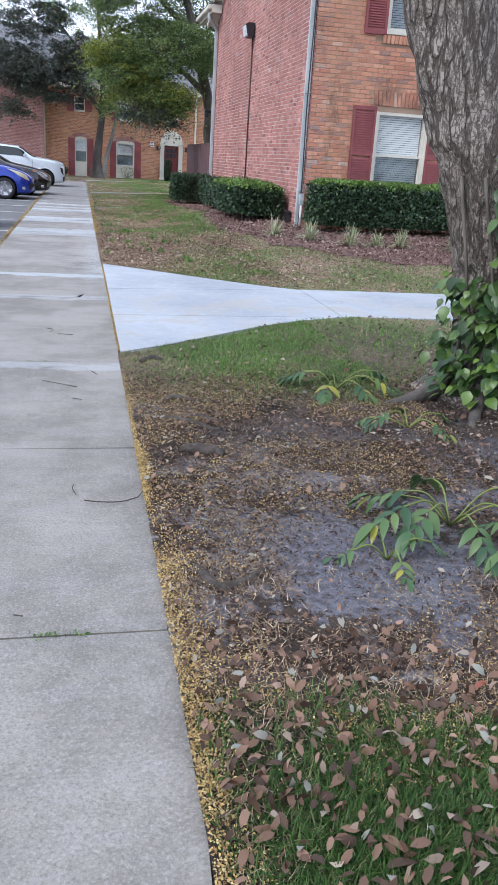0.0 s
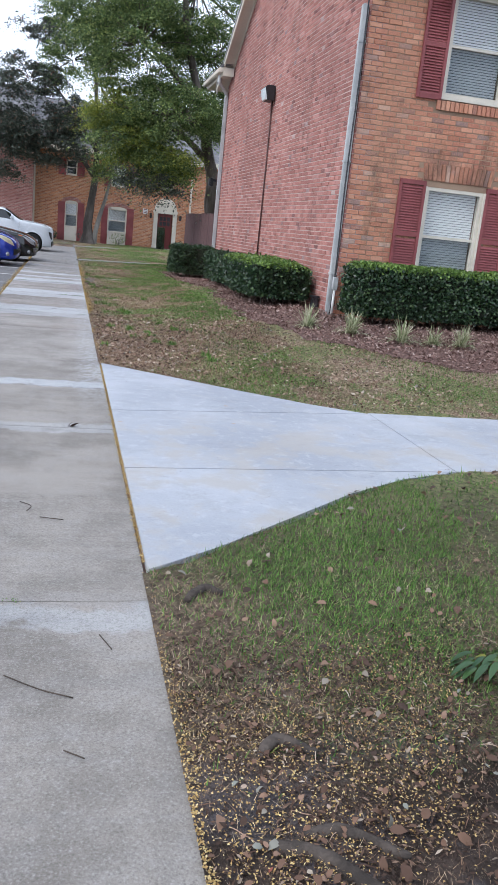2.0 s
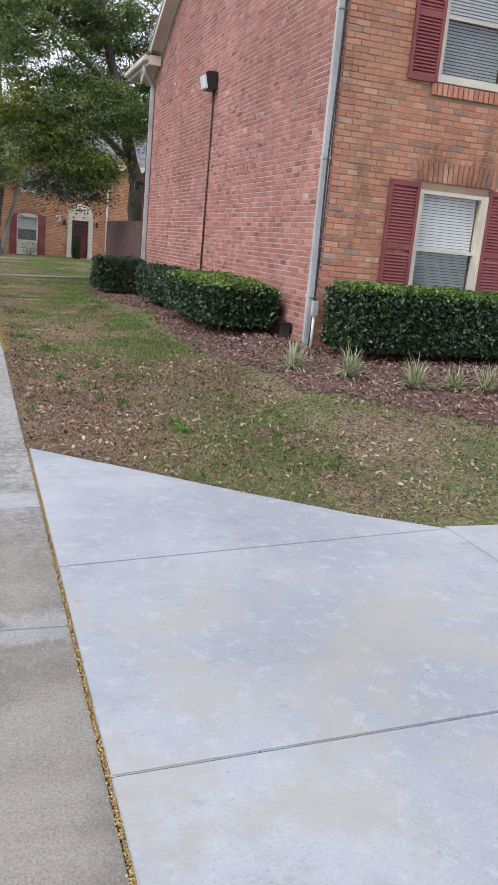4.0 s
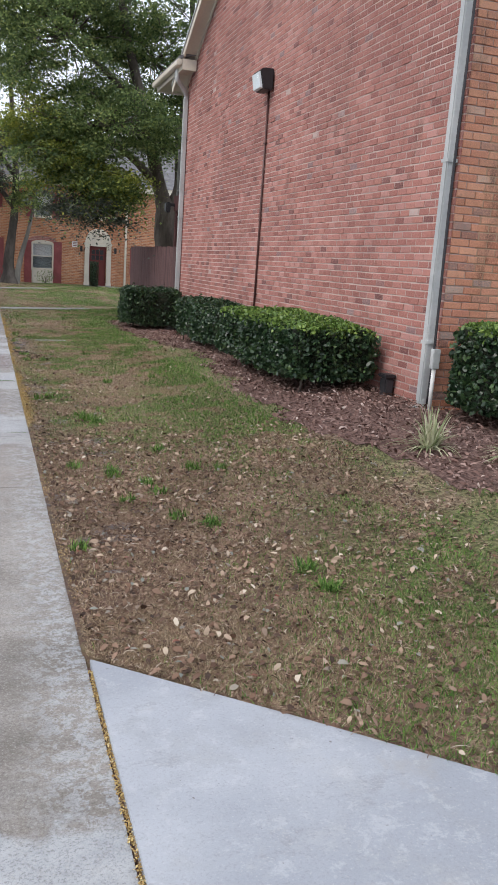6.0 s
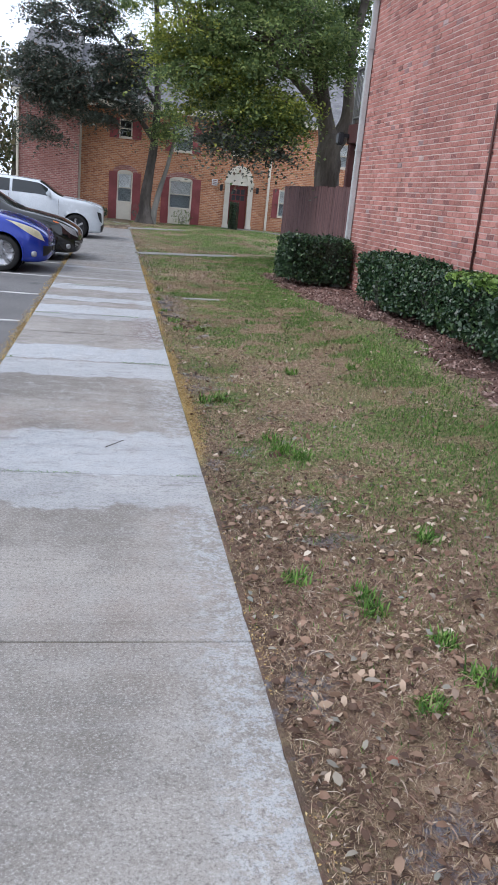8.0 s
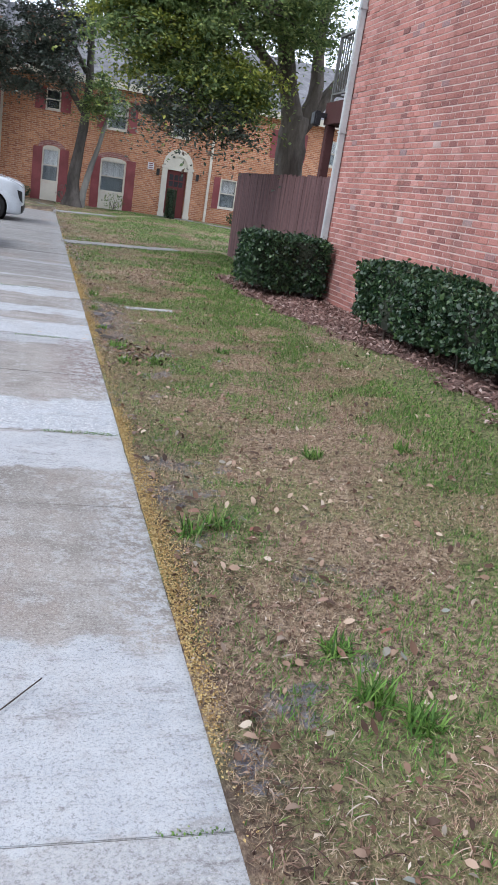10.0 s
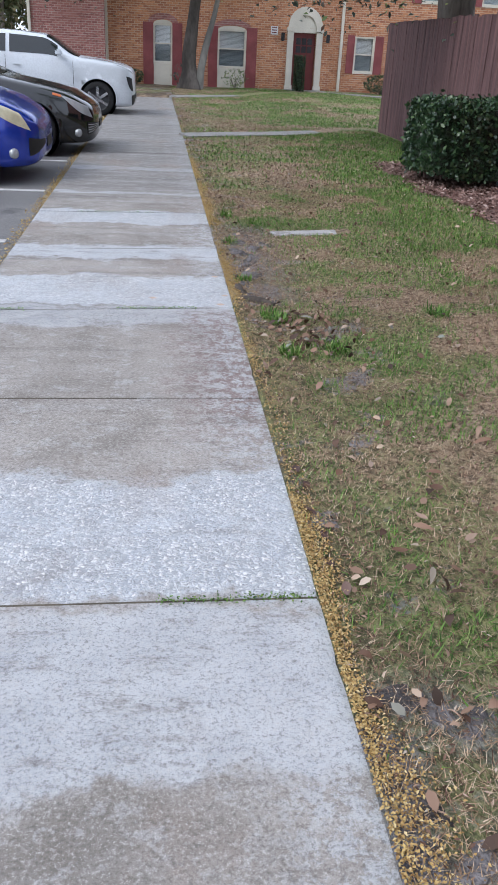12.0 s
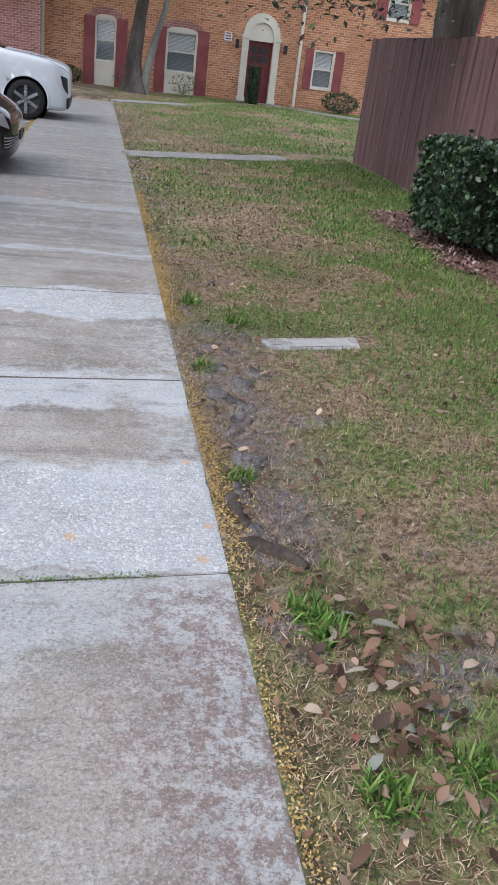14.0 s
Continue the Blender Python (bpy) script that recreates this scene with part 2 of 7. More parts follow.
MORTAR_O = plain("mortar_sandy", (0.36, 0.25, 0.175), 0.95, 0.2, 1.2, 60, 0.4)


def far_brick(name, a, b, mortar):
    """Brickwork too far off to pick apart: rows and joints in colour and relief."""
    k = Mat(name)
    sx = k.add("ShaderNodeSeparateXYZ")
    k.to(k.pos, sx.inputs[0])
    cx = k.add("ShaderNodeCombineXYZ")
    k.to(k.math("ADD", sx.outputs[0], sx.outputs[1]), cx.inputs[0])
    k.to(sx.outputs[2], cx.inputs[1])
    t = k.add("ShaderNodeTexBrick")
    k.to(cx.outputs[0], t.inputs["Vector"])
    t.inputs["Scale"].default_value = 1.0
    t.inputs["Brick Width"].default_value, t.inputs["Row Height"].default_value, t.inputs["Mortar Size"].default_value = 0.21, 0.075, 0.009
    t.inputs["Color1"].default_value, t.inputs["Color2"].default_value, t.inputs["Mortar"].default_value = (*a, 1), (*b, 1), (*mortar, 1)
    t.inputs["Bias"].default_value = -0.1
    n = k.noise(0.8, 5)
    c = k.mix(k.span(n, 0.35, 0.7, 0, 0.5), t.outputs["Color"], shade(a, 0.6))
    c = k.mix(k.span(k.noise(9, 3, stretch=(1, 1, 3)), 0.55, 0.7, 0, 0.6), c, shade(b, 0.45))
    return k.done(c, 0.9, k.math("SUBTRACT", 1.0, t.outputs["Fac"]), 0.6, 0.01, spec=0.2)


FAR_ORANGE = far_brick("far_orange_brick", (0.60, 0.28, 0.15), (0.33, 0.125, 0.075), (0.60, 0.45, 0.33))
FAR_PINK = far_brick("far_pink_brick", (0.42, 0.19, 0.17), (0.26, 0.105, 0.10), (0.48, 0.38, 0.34))

TRIM = plain("cream_paint", (0.66, 0.62, 0.53), 0.55, 0.10, 1.0, 25)
WHITE = plain("white_paint", (0.74, 0.75, 0.74), 0.45, 0.08, 1.0, 25)
GREY_METAL = plain("grey_painted_metal", (0.47, 0.50, 0.51), 0.45, 0.14, 1.5, 30, col2=(0.55, 0.57, 0.57))
SHUTTER = plain("dark_red_shutter_paint", (0.25, 0.062, 0.066), 0.5, 0.2, 1.3, 30, col2=(0.32, 0.09, 0.092))
RAIL_METAL = plain("weathered_grey_railing", (0.17, 0.175, 0.17), 0.55, 0.2, 2, 30)
DARK_METAL = plain("dark_metal", (0.035, 0.035, 0.04), 0.45, 0.3, 2, 30)
RUST_PIPE = plain("brown_conduit_paint", (0.10, 0.045, 0.04), 0.5, 0.25, 2, 30)
SHINGLE = plain("grey_roof_shingle", (0.17, 0.17, 0.18), 0.95, 0.3, 2.5, 9, 0.6, 0.02)
FENCE_WOOD = plain("purple_brown_stained_wood", (0.115, 0.058, 0.06), 0.85, 0.3, 2.2, 26, 0.5, 0.006, col2=(0.175, 0.10, 0.10), stretch=(6, 6, 0.5))
BEAM = plain("brown_painted_beam", (0.085, 0.035, 0.035), 0.6, 0.2, 2, 30)
BLIND = plain("white_blind_slats", (0.84, 0.85, 0.85), 0.6, 0.05, 2, 30)
# dark grey that paints the gloom of unlit rooms; also on the floodlight's lens
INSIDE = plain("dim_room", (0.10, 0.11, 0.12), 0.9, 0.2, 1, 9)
LAMP_LENS = plain("frosted_lamp_glass", (0.72, 0.80, 0.84), 0.2, 0.1, 3, 30, spec=0.6)
DOOR_RED = plain("dark_red_door_paint", (0.16, 0.035, 0.035), 0.4, 0.2, 1.5, 30)
BARK = plain("grey_brown_bark", (0.135, 0.11, 0.092), 0.95, 0.4, 2.0, 14, 0.8, 0.03, col2=(0.24, 0.21, 0.18), stretch=(1, 1, 0.35))
BARK_DARK = plain("dark_bark", (0.075, 0.065, 0.058), 0.95, 0.4, 2.0, 14, 0.8, 0.03, col2=(0.15, 0.13, 0.115), stretch=(1, 1, 0.35))
BARK_PALE = plain("pale_grey_bark", (0.22, 0.21, 0.19), 0.95, 0.3, 2.0, 14, 0.6, 0.02, stretch=(1, 1, 0.35))


def make_glass(name, tint):
    k = Mat(name)
    k.p.inputs["Transmission Weight"].default_value = 1.0
    k.p.inputs["IOR"].default_value = 1.45
    return k.done(tint, 0.03, spec=0.5)


GLASS = make_glass("window_glass", (0.97, 0.99, 0.99))
SCREENED = make_glass("screened_window_glass", (0.58, 0.63, 0.65))


def stain_spots(k, c, spots_at, colour):
    """Small ragged rust stains at given places of the plan."""
    x, y, rag = k.axis(0), k.axis(1), k.math("MULTIPLY", k.math("SUBTRACT", k.noise(30, 4, 0.7), 0.5), 0.05)
    for cx, cy, r in spots_at:
        d = k.math("SQRT", k.math("ADD", k.math("POWER", k.math("SUBTRACT", x, cx), 2.0), k.math("POWER", k.math("SUBTRACT", y, cy), 2.0)))
        c = k.mix(k.span(k.math("ADD", d, rag), r * 0.5, r, 0.55, 0.0), c, colour)
    return c


def make_concrete():
    k = Mat("weathered_concrete")
    y = k.axis(1)
    x = k.axis(0)
    wob = k.math("MULTIPLY", k.math("SUBTRACT", k.noise(2.2, 6, 0.65), 0.5), 0.6)
    yw = k.math("ADD", y, k.math("ADD", wob, k.math("MULTIPLY", k.math("SUBTRACT", k.noise(19, 6, 0.75), 0.5), 0.10)))
    big = k.noise(1.1, 6, 0.65)
    mid = k.noise(7, 6, 0.7)
    fine = k.noise(34, 5, 0.75)
    grit = k.noise(120, 3, 0.8)
    g2 = k.noise(62, 4, 0.8)
    flake = k.noise(17, 8, 0.8)
    c = k.mix(k.span(big, 0.36, 0.64), (0.178, 0.163, 0.146), (0.295, 0.272, 0.247))
    worn = k.mix(k.span(big, 0.36, 0.64), (0.185, 0.17, 0.153), (0.325, 0.304, 0.282))
    c = k.mix(k.span(y, 9.0, 12.5), c, worn)
    c = k.mix(k.span(mid, 0.45, 0.70, 0, 0.4), c, (0.29, 0.28, 0.27))
    c = k.mix(k.span(y, 25.0, 26.2, 0.0, 0.75), c, (0.165, 0.16, 0.158))
    streak = k.noise(1.0, 6, 0.7, stretch=(0.5, 4.5, 1))
    c = k.mix(k.math("MULTIPLY", k.span(streak, 0.50, 0.62, 0, 0.55), k.span(y, 19.0, 25.5, 0.3, 1.0)), c, (0.30, 0.30, 0.305))
    c = k.mix(k.math("MULTIPLY", k.span(streak, 0.36, 0.46, 0.6, 0), k.span(y, 19.0, 25.5, 0.3, 1.0)), c, (0.10, 0.098, 0.10))
    # washed pale stretches beside the main joints
    bands = ((9.78, 10.12, 0.6), (5.16, 5.42, 0.32), (8.1, 8.45, 0.3), (15.02, 15.6, 0.42), (15.52, 16.45, 0.62), (18.02, 18.72, 0.62), (18.70, 19.48, 1.0), (21.2, 21.6, 0.5), (21.55, 22.32, 0.9), (22.72, 23.24, 0.75), (24.05, 24.7, 0.95), (25.6, 25.8, 0.5), (27.4, 27.8, 0.4))
    total = None
    for lo, hi, amt in bands:
        b = k.math("MULTIPLY", k.math("MULTIPLY", k.span(yw, lo, lo + 0.07), k.span(yw, hi - 0.08, hi, 1.0, 0.0)), amt)
        total = b if total is None else k.math("MAXIMUM", total, b)
    edge = k.math("MULTIPLY", k.span(k.math("ADD", x, k.math("MULTIPLY", wob, 0.5)), 0.34, 0.60), k.span(flake, 0.48, 0.53))
    edge = k.math("MULTIPLY", edge, k.math("MULTIPLY", k.span(y, 8.4, 10.5, 0.0, 0.45), k.span(y, 24, 26, 1.0, 0.4)))
    bands_only = total
    total = k.math("MAXIMUM", total, edge)
    total = k.math("MULTIPLY", total, k.span(flake, 0.34, 0.52, 0.72, 1.0))
    c = k.mix(total, c, k.mix(k.span(mid, 0.3, 0.7), (0.41, 0.455, 0.515), (0.53, 0.57, 0.615)))
    # dark grime in blots, reddish scale along the right-hand slabs
    c = k.mix(k.span(k.noise(1.9, 7, 0.75), 0.57, 0.72, 0, 0.55), c, (0.13, 0.122, 0.118))
    c = k.mix(k.math("MULTIPLY", k.span(k.noise(0.7, 6, 0.7, stretch=(1.5, 0.8, 1)), 0.52, 0.66, 0, 0.45), k.span(y, 11, 16)), c, (0.24, 0.185, 0.155))
    scale_zone = k.math("MULTIPLY", k.span(y, 19.5, 20.2), k.span(y, 21.45, 21.55, 1.0, 0.0))
    c = k.mix(k.math("MULTIPLY", k.math("MULTIPLY", k.span(k.math("ADD", x, k.math("MULTIPLY", wob, 0.9)), 0.2, 0.50, 0, 0.9), k.span(flake, 0.46, 0.54, 1.0, 0.0)), scale_zone), c, (0.19, 0.14, 0.135))
    c = k.mix(k.math("MULTIPLY", k.span(k.noise(9, 8, 0.8), 0.52, 0.60, 0, 0.45), k.span(y, 15.0, 17.0)), c, (0.43, 0.44, 0.45))
    c = k.mix(k.math("MULTIPLY", k.span(k.noise(5, 8, 0.8, stretch=(0.6, 1.8, 1)), 0.38, 0.47, 0.5, 0.0), k.span(y, 12.0, 16.0)), c, (0.15, 0.135, 0.125))
    # specks of sand and aggregate
    rough_part = k.span(y, 9.5, 13, 0.55, 1.0)
    c = k.mix(k.span(grit, 0.36, 0.48, 0.45, 0), c, (0.09, 0.082, 0.078))
    c = k.mix(k.math("MULTIPLY", k.span(grit, 0.55, 0.66, 0, 0.6), rough_part), c, (0.48, 0.47, 0.455))
    c = k.mix(k.math("MULTIPLY", k.span(g2, 0.54, 0.64, 0, 0.45), rough_part), c, (0.41, 0.40, 0.39))
    c = k.mix(k.math("MULTIPLY", k.span(g2, 0.36, 0.46, 0.55, 0), rough_part), c, (0.115, 0.107, 0.103))
    # pale pebbles laid bare where the skin has washed off
    vc = k.add("ShaderNodeTexVoronoi")
    vc.inputs["Scale"].default_value = 78
    shift = k.add("ShaderNodeMix", data_type="VECTOR")
    shift.inputs[0].default_value = 0.03
    jig = k.add("ShaderNodeTexNoise")
    jig.inputs["Scale"].default_value = 40
    k.to(k.pos, jig.inputs["Vector"])
    k.to(k.pos, shift.inputs[4]), k.to(jig.outputs["Color"], shift.inputs[5])
    k.to(shift.outputs[1], vc.inputs["Vector"])
    cell = k.add("ShaderNodeSeparateColor")
    k.to(vc.outputs["Color"], cell.inputs[0])
    stone = k.ramp(cell.outputs[0], [(0.0, (0.30, 0.31, 0.325)), (0.5, (0.42, 0.435, 0.45)), (0.8, (0.55, 0.56, 0.565)), (1.0, (0.68, 0.68, 0.67))])
    bare = k.math("MULTIPLY", k.math("MULTIPLY", k.span(bands_only, 0.8, 0.95, 0, 1.0), k.span(y, 17.0, 18.5)), k.span(k.noise(3.0, 4, 0.6), 0.36, 0.52, 0.55, 1.0))
    c = k.mix(k.math("MULTIPLY", bare, k.span(vc.outputs["Distance"], 0.35, 0.6, 0.9, 0.0)), c, stone)
    c = k.mix(k.math("MULTIPLY", bare, k.span(vc.outputs["Distance"], 0.5, 0.75, 0.0, 0.6)), c, (0.25, 0.26, 0.275))
    c = k.mix(k.span(fine, 0.58, 0.72, 0, 0.3), c, (0.43, 0.43, 0.425))
    c = k.mix(k.span(fine, 0.26, 0.4, 0.3, 0), c, (0.15, 0.14, 0.13))
    h = k.math("ADD", k.math("MULTIPLY", grit, 0.8), k.math("MULTIPLY", k.span(vc.outputs["Distance"], 0.1, 0.6, 1, 0), k.math("MULTIPLY", bare, 0.9)))
    c = stain_spots(k, c, ((0.2, 21.77, 0.03), (0.65, 21.84, 0.025), (0.61, 21.64, 0.03), (0.62, 22.3, 0.03)), (0.50, 0.30, 0.14))
    return k.done(c, k.span(total, 0, 1, 0.86, 0.55), h, 0.5, 0.006, spec=0.35)


def make_new_concrete():
    k = Mat("fresh_pale_concrete")
    big, mid, grit, y8 = k.noise(0.8, 5), k.noise(4, 6, 0.7), k.noise(110, 3, 0.75), k.axis(1)
    c = k.mix(k.span(big, 0.35, 0.65), (0.30, 0.325, 0.37), (0.40, 0.425, 0.47))
    c = k.mix(k.span(mid, 0.48, 0.70, 0, 0.6), c, (0.29, 0.305, 0.33))
    c = k.mix(k.span(k.noise(2.0, 6, 0.75), 0.55, 0.72, 0, 0.5), c, (0.50, 0.52, 0.55))
    rub = k.noise(2.4, 8, 0.82, stretch=(0.6, 1.4, 1))
    c = k.mix(k.math("MULTIPLY", k.span(rub, 0.55, 0.62, 0, 0.5), k.span(k.noise(22, 5, 0.8), 0.42, 0.58)), c, (0.22, 0.225, 0.235))
    c = k.mix(k.span(grit, 0.34, 0.46, 0.35, 0), c, (0.22, 0.22, 0.225))
    c = k.mix(k.span(grit, 0.6, 0.7, 0, 0.35), c, (0.58, 0.58, 0.58))
    c = k.mix(k.span(k.noise(1.4, 7, 0.78), 0.56, 0.7, 0, 0.4), c, (0.33, 0.315, 0.29))
    c = k.mix(k.span(k.noise(11, 8, 0.8), 0.53, 0.62, 0, 0.45), c, (0.47, 0.49, 0.525))
    c = k.mix(k.span(k.noise(40, 2, 0.5), 0.74, 0.77, 0, 0.7), c, (0.12, 0.105, 0.09))
    c = stain_spots(k, c, ((1.74, 9.23, 0.026), (1.32, 8.37, 0.02), (1.68, 8.58, 0.02), (0.75, 8.48, 0.025)), (0.40, 0.27, 0.15))
    trod = k.math("MULTIPLY", k.span(k.noise(1.6, 6, 0.7), 0.46, 0.6), k.span(y8, 8.2, 9.1, 0.55, 0.0))
    c = k.mix(trod, c, (0.36, 0.335, 0.30))
    return k.done(c, 0.75, k.math("ADD", grit, k.noise(25, 3, stretch=(0.15, 1, 1))), 0.3, 0.004, spec=0.35)


def make_asphalt():
    k = Mat("worn_asphalt")
    big, grit = k.noise(0.5, 5), k.noise(80, 3, 0.75)
    c = k.mix(k.span(big, 0.35, 0.65), (0.105, 0.105, 0.108), (0.165, 0.165, 0.165))
    c = k.mix(k.span(grit, 0.45, 0.7, 0, 0.6), c, (0.28, 0.28, 0.28))
    c = k.mix(k.span(k.noise(1.1, 4), 0.62, 0.72, 0, 0.6), c, (0.05, 0.05, 0.055))
    return k.done(c, 0.85, grit, 0.5, 0.008, spec=0.35)


def make_lawn():
    """Soil with thatch: brown litter, tan dead grass, green turf and grey wet sand, in patches."""
    k = Mat("patchy_lawn_soil")
    x, y = k.axis(0), k.axis(1)
    big, mid, fine, thr = k.noise(0.75, 5, 0.6), k.noise(3.2, 6, 0.7), k.noise(28, 5, 0.75), k.noise(110, 3, 0.8, stretch=(1, 0.5, 1))
    soil = k.mix(k.span(mid, 0.35, 0.65), (0.03, 0.022, 0.018), (0.078, 0.056, 0.046))
    tan = k.mix(k.span(fine, 0.36, 0.62), (0.11, 0.074, 0.053), (0.44, 0.335, 0.235))
    green = k.mix(k.span(fine, 0.36, 0.62), (0.07, 0.085, 0.036), (0.27, 0.28, 0.125))
    c = k.mix(k.span(big, 0.44, 0.54), tan, green)
    trod = k.math("MULTIPLY", k.math("MULTIPLY", k.span(k.math("ADD", x, mid), 2.2, 3.2, 1.0, 0.0), k.span(y, 9.5, 10.5)), k.span(y, 13.8, 16.5, 1.0, 0.0))
    c = k.mix(k.math("MULTIPLY", trod, k.span(fine, 0.3, 0.6, 1.0, 0.6)), c, k.mix(k.span(mid, 0.35, 0.65), (0.15, 0.085, 0.065), (0.35, 0.215, 0.165)))
    near = k.span(k.math("ADD", y, k.math("MULTIPLY", mid, 0.8)), 4.4, 5.5, 1.0, 0.0)
    edge = k.math("MULTIPLY", k.span(k.math("ADD", x, k.math("MULTIPLY", mid, 1.0)), 1.25, 1.6, 0.8, 0.0), k.span(mid, 0.4, 0.6))
    c = k.mix(k.math("MAXIMUM", k.math("MAXIMUM", near, k.span(y, 6.4, 7.6, 0.65, 0.0)), edge), c, soil)
    wetness = k.noise(2.1, 6, 0.7)
    wet = k.math("MULTIPLY", k.span(wetness, 0.46, 0.56), k.math("MULTIPLY", near, k.span(y, 1.3, 1.7)))
    wet = k.math("MULTIPLY", wet, k.span(y, 2.9, 3.6, 1.0, 0.25))
    pool = k.math("ADD", k.math("ABSOLUTE", k.math("SUBTRACT", x, 1.5)), k.math("ABSOLUTE", k.math("SUBTRACT", y, 2.15)))
    pool = k.span(k.math("ADD", pool, k.math("MULTIPLY", k.noise(3.4, 7, 0.75), 3.4)), 2.25, 2.5, 0.9, 0.0)
    wet = k.math("MAXIMUM", wet, pool)
    wet = k.math("MAXIMUM", wet, k.math("MULTIPLY", k.span(wetness, 0.56, 0.63), k.math("MULTIPLY", k.span(x, 1.1, 1.8, 0.9, 0.0), k.span(y, 11, 12))))
    bared = k.math("MULTIPLY", k.math("MULTIPLY", k.span(y, 17.5, 17.8), k.span(y, 18.2, 18.45, 1.0, 0.0)), k.span(k.math("ADD", x, k.math("MULTIPLY", mid, 0.5)), 1.1, 1.35, 0.9, 0.0))
    wet = k.math("MAXIMUM", wet, k.math("MULTIPLY", bared, k.span(wetness, 0.4, 0.55)))
    dug = k.math("MULTIPLY", k.math("MULTIPLY", k.span(y, 21.5, 21.9), k.span(y, 23.8, 24.3, 1.0, 0.0)), k.span(k.math("ADD", x, k.math("MULTIPLY", mid, 0.6)), 1.2, 1.6, 1.0, 0.0))
    wet = k.math("MAXIMUM", wet, k.math("MULTIPLY", dug, k.span(wetness, 0.38, 0.52, 0.2, 0.95)))
    c = k.mix(wet, c, k.mix(k.span(fine, 0.35, 0.65), (0.085, 0.085, 0.11), (0.25, 0.25, 0.30)))
    c = k.mix(k.span(thr, 0.55, 0.72, 0, 0.5), c, (0.40, 0.32, 0.22))
    c = k.mix(k.span(thr, 0.28, 0.44, 0.7, 0), c, (0.045, 0.033, 0.026))
    return k.done(c, k.span(wet, 0, 1, 0.95, 0.28), k.math("ADD", fine, thr), 0.9, 0.025, spec=0.3)


def make_mulch():
    k = Mat("red_brown_mulch_soil")
    c = k.mix(k.span(k.noise(30, 4), 0.3, 0.7), (0.085, 0.05, 0.043), (0.24, 0.155, 0.135))
    return k.done(c, 0.95, k.noise(45, 4, 0.7), 0.9, 0.02, spec=0.2)


CONCRETE, NEW_CONCRETE, ASPHALT, LAWN, MULCH = make_concrete(), make_new_concrete(), make_asphalt(), make_lawn(), make_mulch()
JOINT_DIRT = plain("dark_joint_dirt", (0.10, 0.087, 0.068), 0.95, 0.3, 4, 60, 0.5)
STRIPE = plain("worn_white_line_paint", (0.5, 0.5, 0.5), 0.8, 0.3, 3, 40, 0.3)
OAK_LEAF = leafy("oak_leaves", [(0.0, (0.085, 0.135, 0.06)), (0.45, (0.18, 0.26, 0.10)), (0.8, (0.29, 0.38, 0.145)), (1.0, (0.46, 0.52, 0.19))], trans=0.5)
YELLOW_LEAF = leafy("yellow_green_leaves", [(0.0, (0.108, 0.154, 0.036)), (0.5, (0.252, 0.306, 0.064)), (1.0, (0.486, 0.486, 0.108))], trans=0.4)
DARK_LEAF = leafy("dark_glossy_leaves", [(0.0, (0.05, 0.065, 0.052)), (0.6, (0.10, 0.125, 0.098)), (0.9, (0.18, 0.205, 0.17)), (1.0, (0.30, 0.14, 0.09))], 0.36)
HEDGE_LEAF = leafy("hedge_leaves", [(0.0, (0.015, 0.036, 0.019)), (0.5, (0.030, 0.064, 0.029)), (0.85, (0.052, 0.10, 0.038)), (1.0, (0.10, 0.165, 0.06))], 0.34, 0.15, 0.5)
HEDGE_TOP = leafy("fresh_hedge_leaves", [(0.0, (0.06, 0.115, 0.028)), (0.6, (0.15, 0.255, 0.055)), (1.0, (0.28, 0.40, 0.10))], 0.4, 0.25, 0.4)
# solid filling of the hedges; shade between the twigs is put into its colour
HEDGE_CORE = plain("hedge_core_painted_shade", (0.02, 0.026, 0.015), 0.95, 0.4, 5, 30, 0.6, 0.03)

# ---- ground, road, pavement ----
def grid_sheet(name, xs, ys, zfun, material):
    X, Y = np.meshgrid(xs, ys)
    v = np.stack([X, Y, zfun(X, Y)], -1).reshape(-1, 3)
    nx, ny = len(xs), len(ys)
    i = (np.arange(ny - 1)[:, None] * nx + np.arange(nx - 1)[None, :]).ravel()
    f = np.stack([i, i + 1, i + 1 + nx, i + nx], 1)
    me = mesh_from(name, v, f.tolist(), material, True)
    return new(name, me)


def ground_level(x, y):
    h = height(x, y)
    h = np.where(x < EDGE - 0.01, -0.10, h)
    return np.where((y > 43.6) & (x < EDGE), 0.02 + 0.10 * sm(34, 47, y), h)


gx = np.concatenate([[-400, -120, -50, -25, -12, -6, -3, -1.2, -0.5, 0.2, 0.672, 0.684], np.arange(0.70, 9.0, 0.11), np.arange(9.2, 16, 0.6), [18, 24, 35, 60, 120, 400]])
gy = np.concatenate([[-400, -120, -50, -20, -10, -6], np.arange(-4, 14, 0.11), np.arange(14, 36, 0.16), np.arange(36, 54, 0.5), [56, 60, 70, 90, 140, 400]])
ground = grid_sheet("ground", gx, gy, ground_level, LAWN)
tagged(ground, "patchy lawn with bare soil, dead grass and green turf", "lawn", kind="structure")

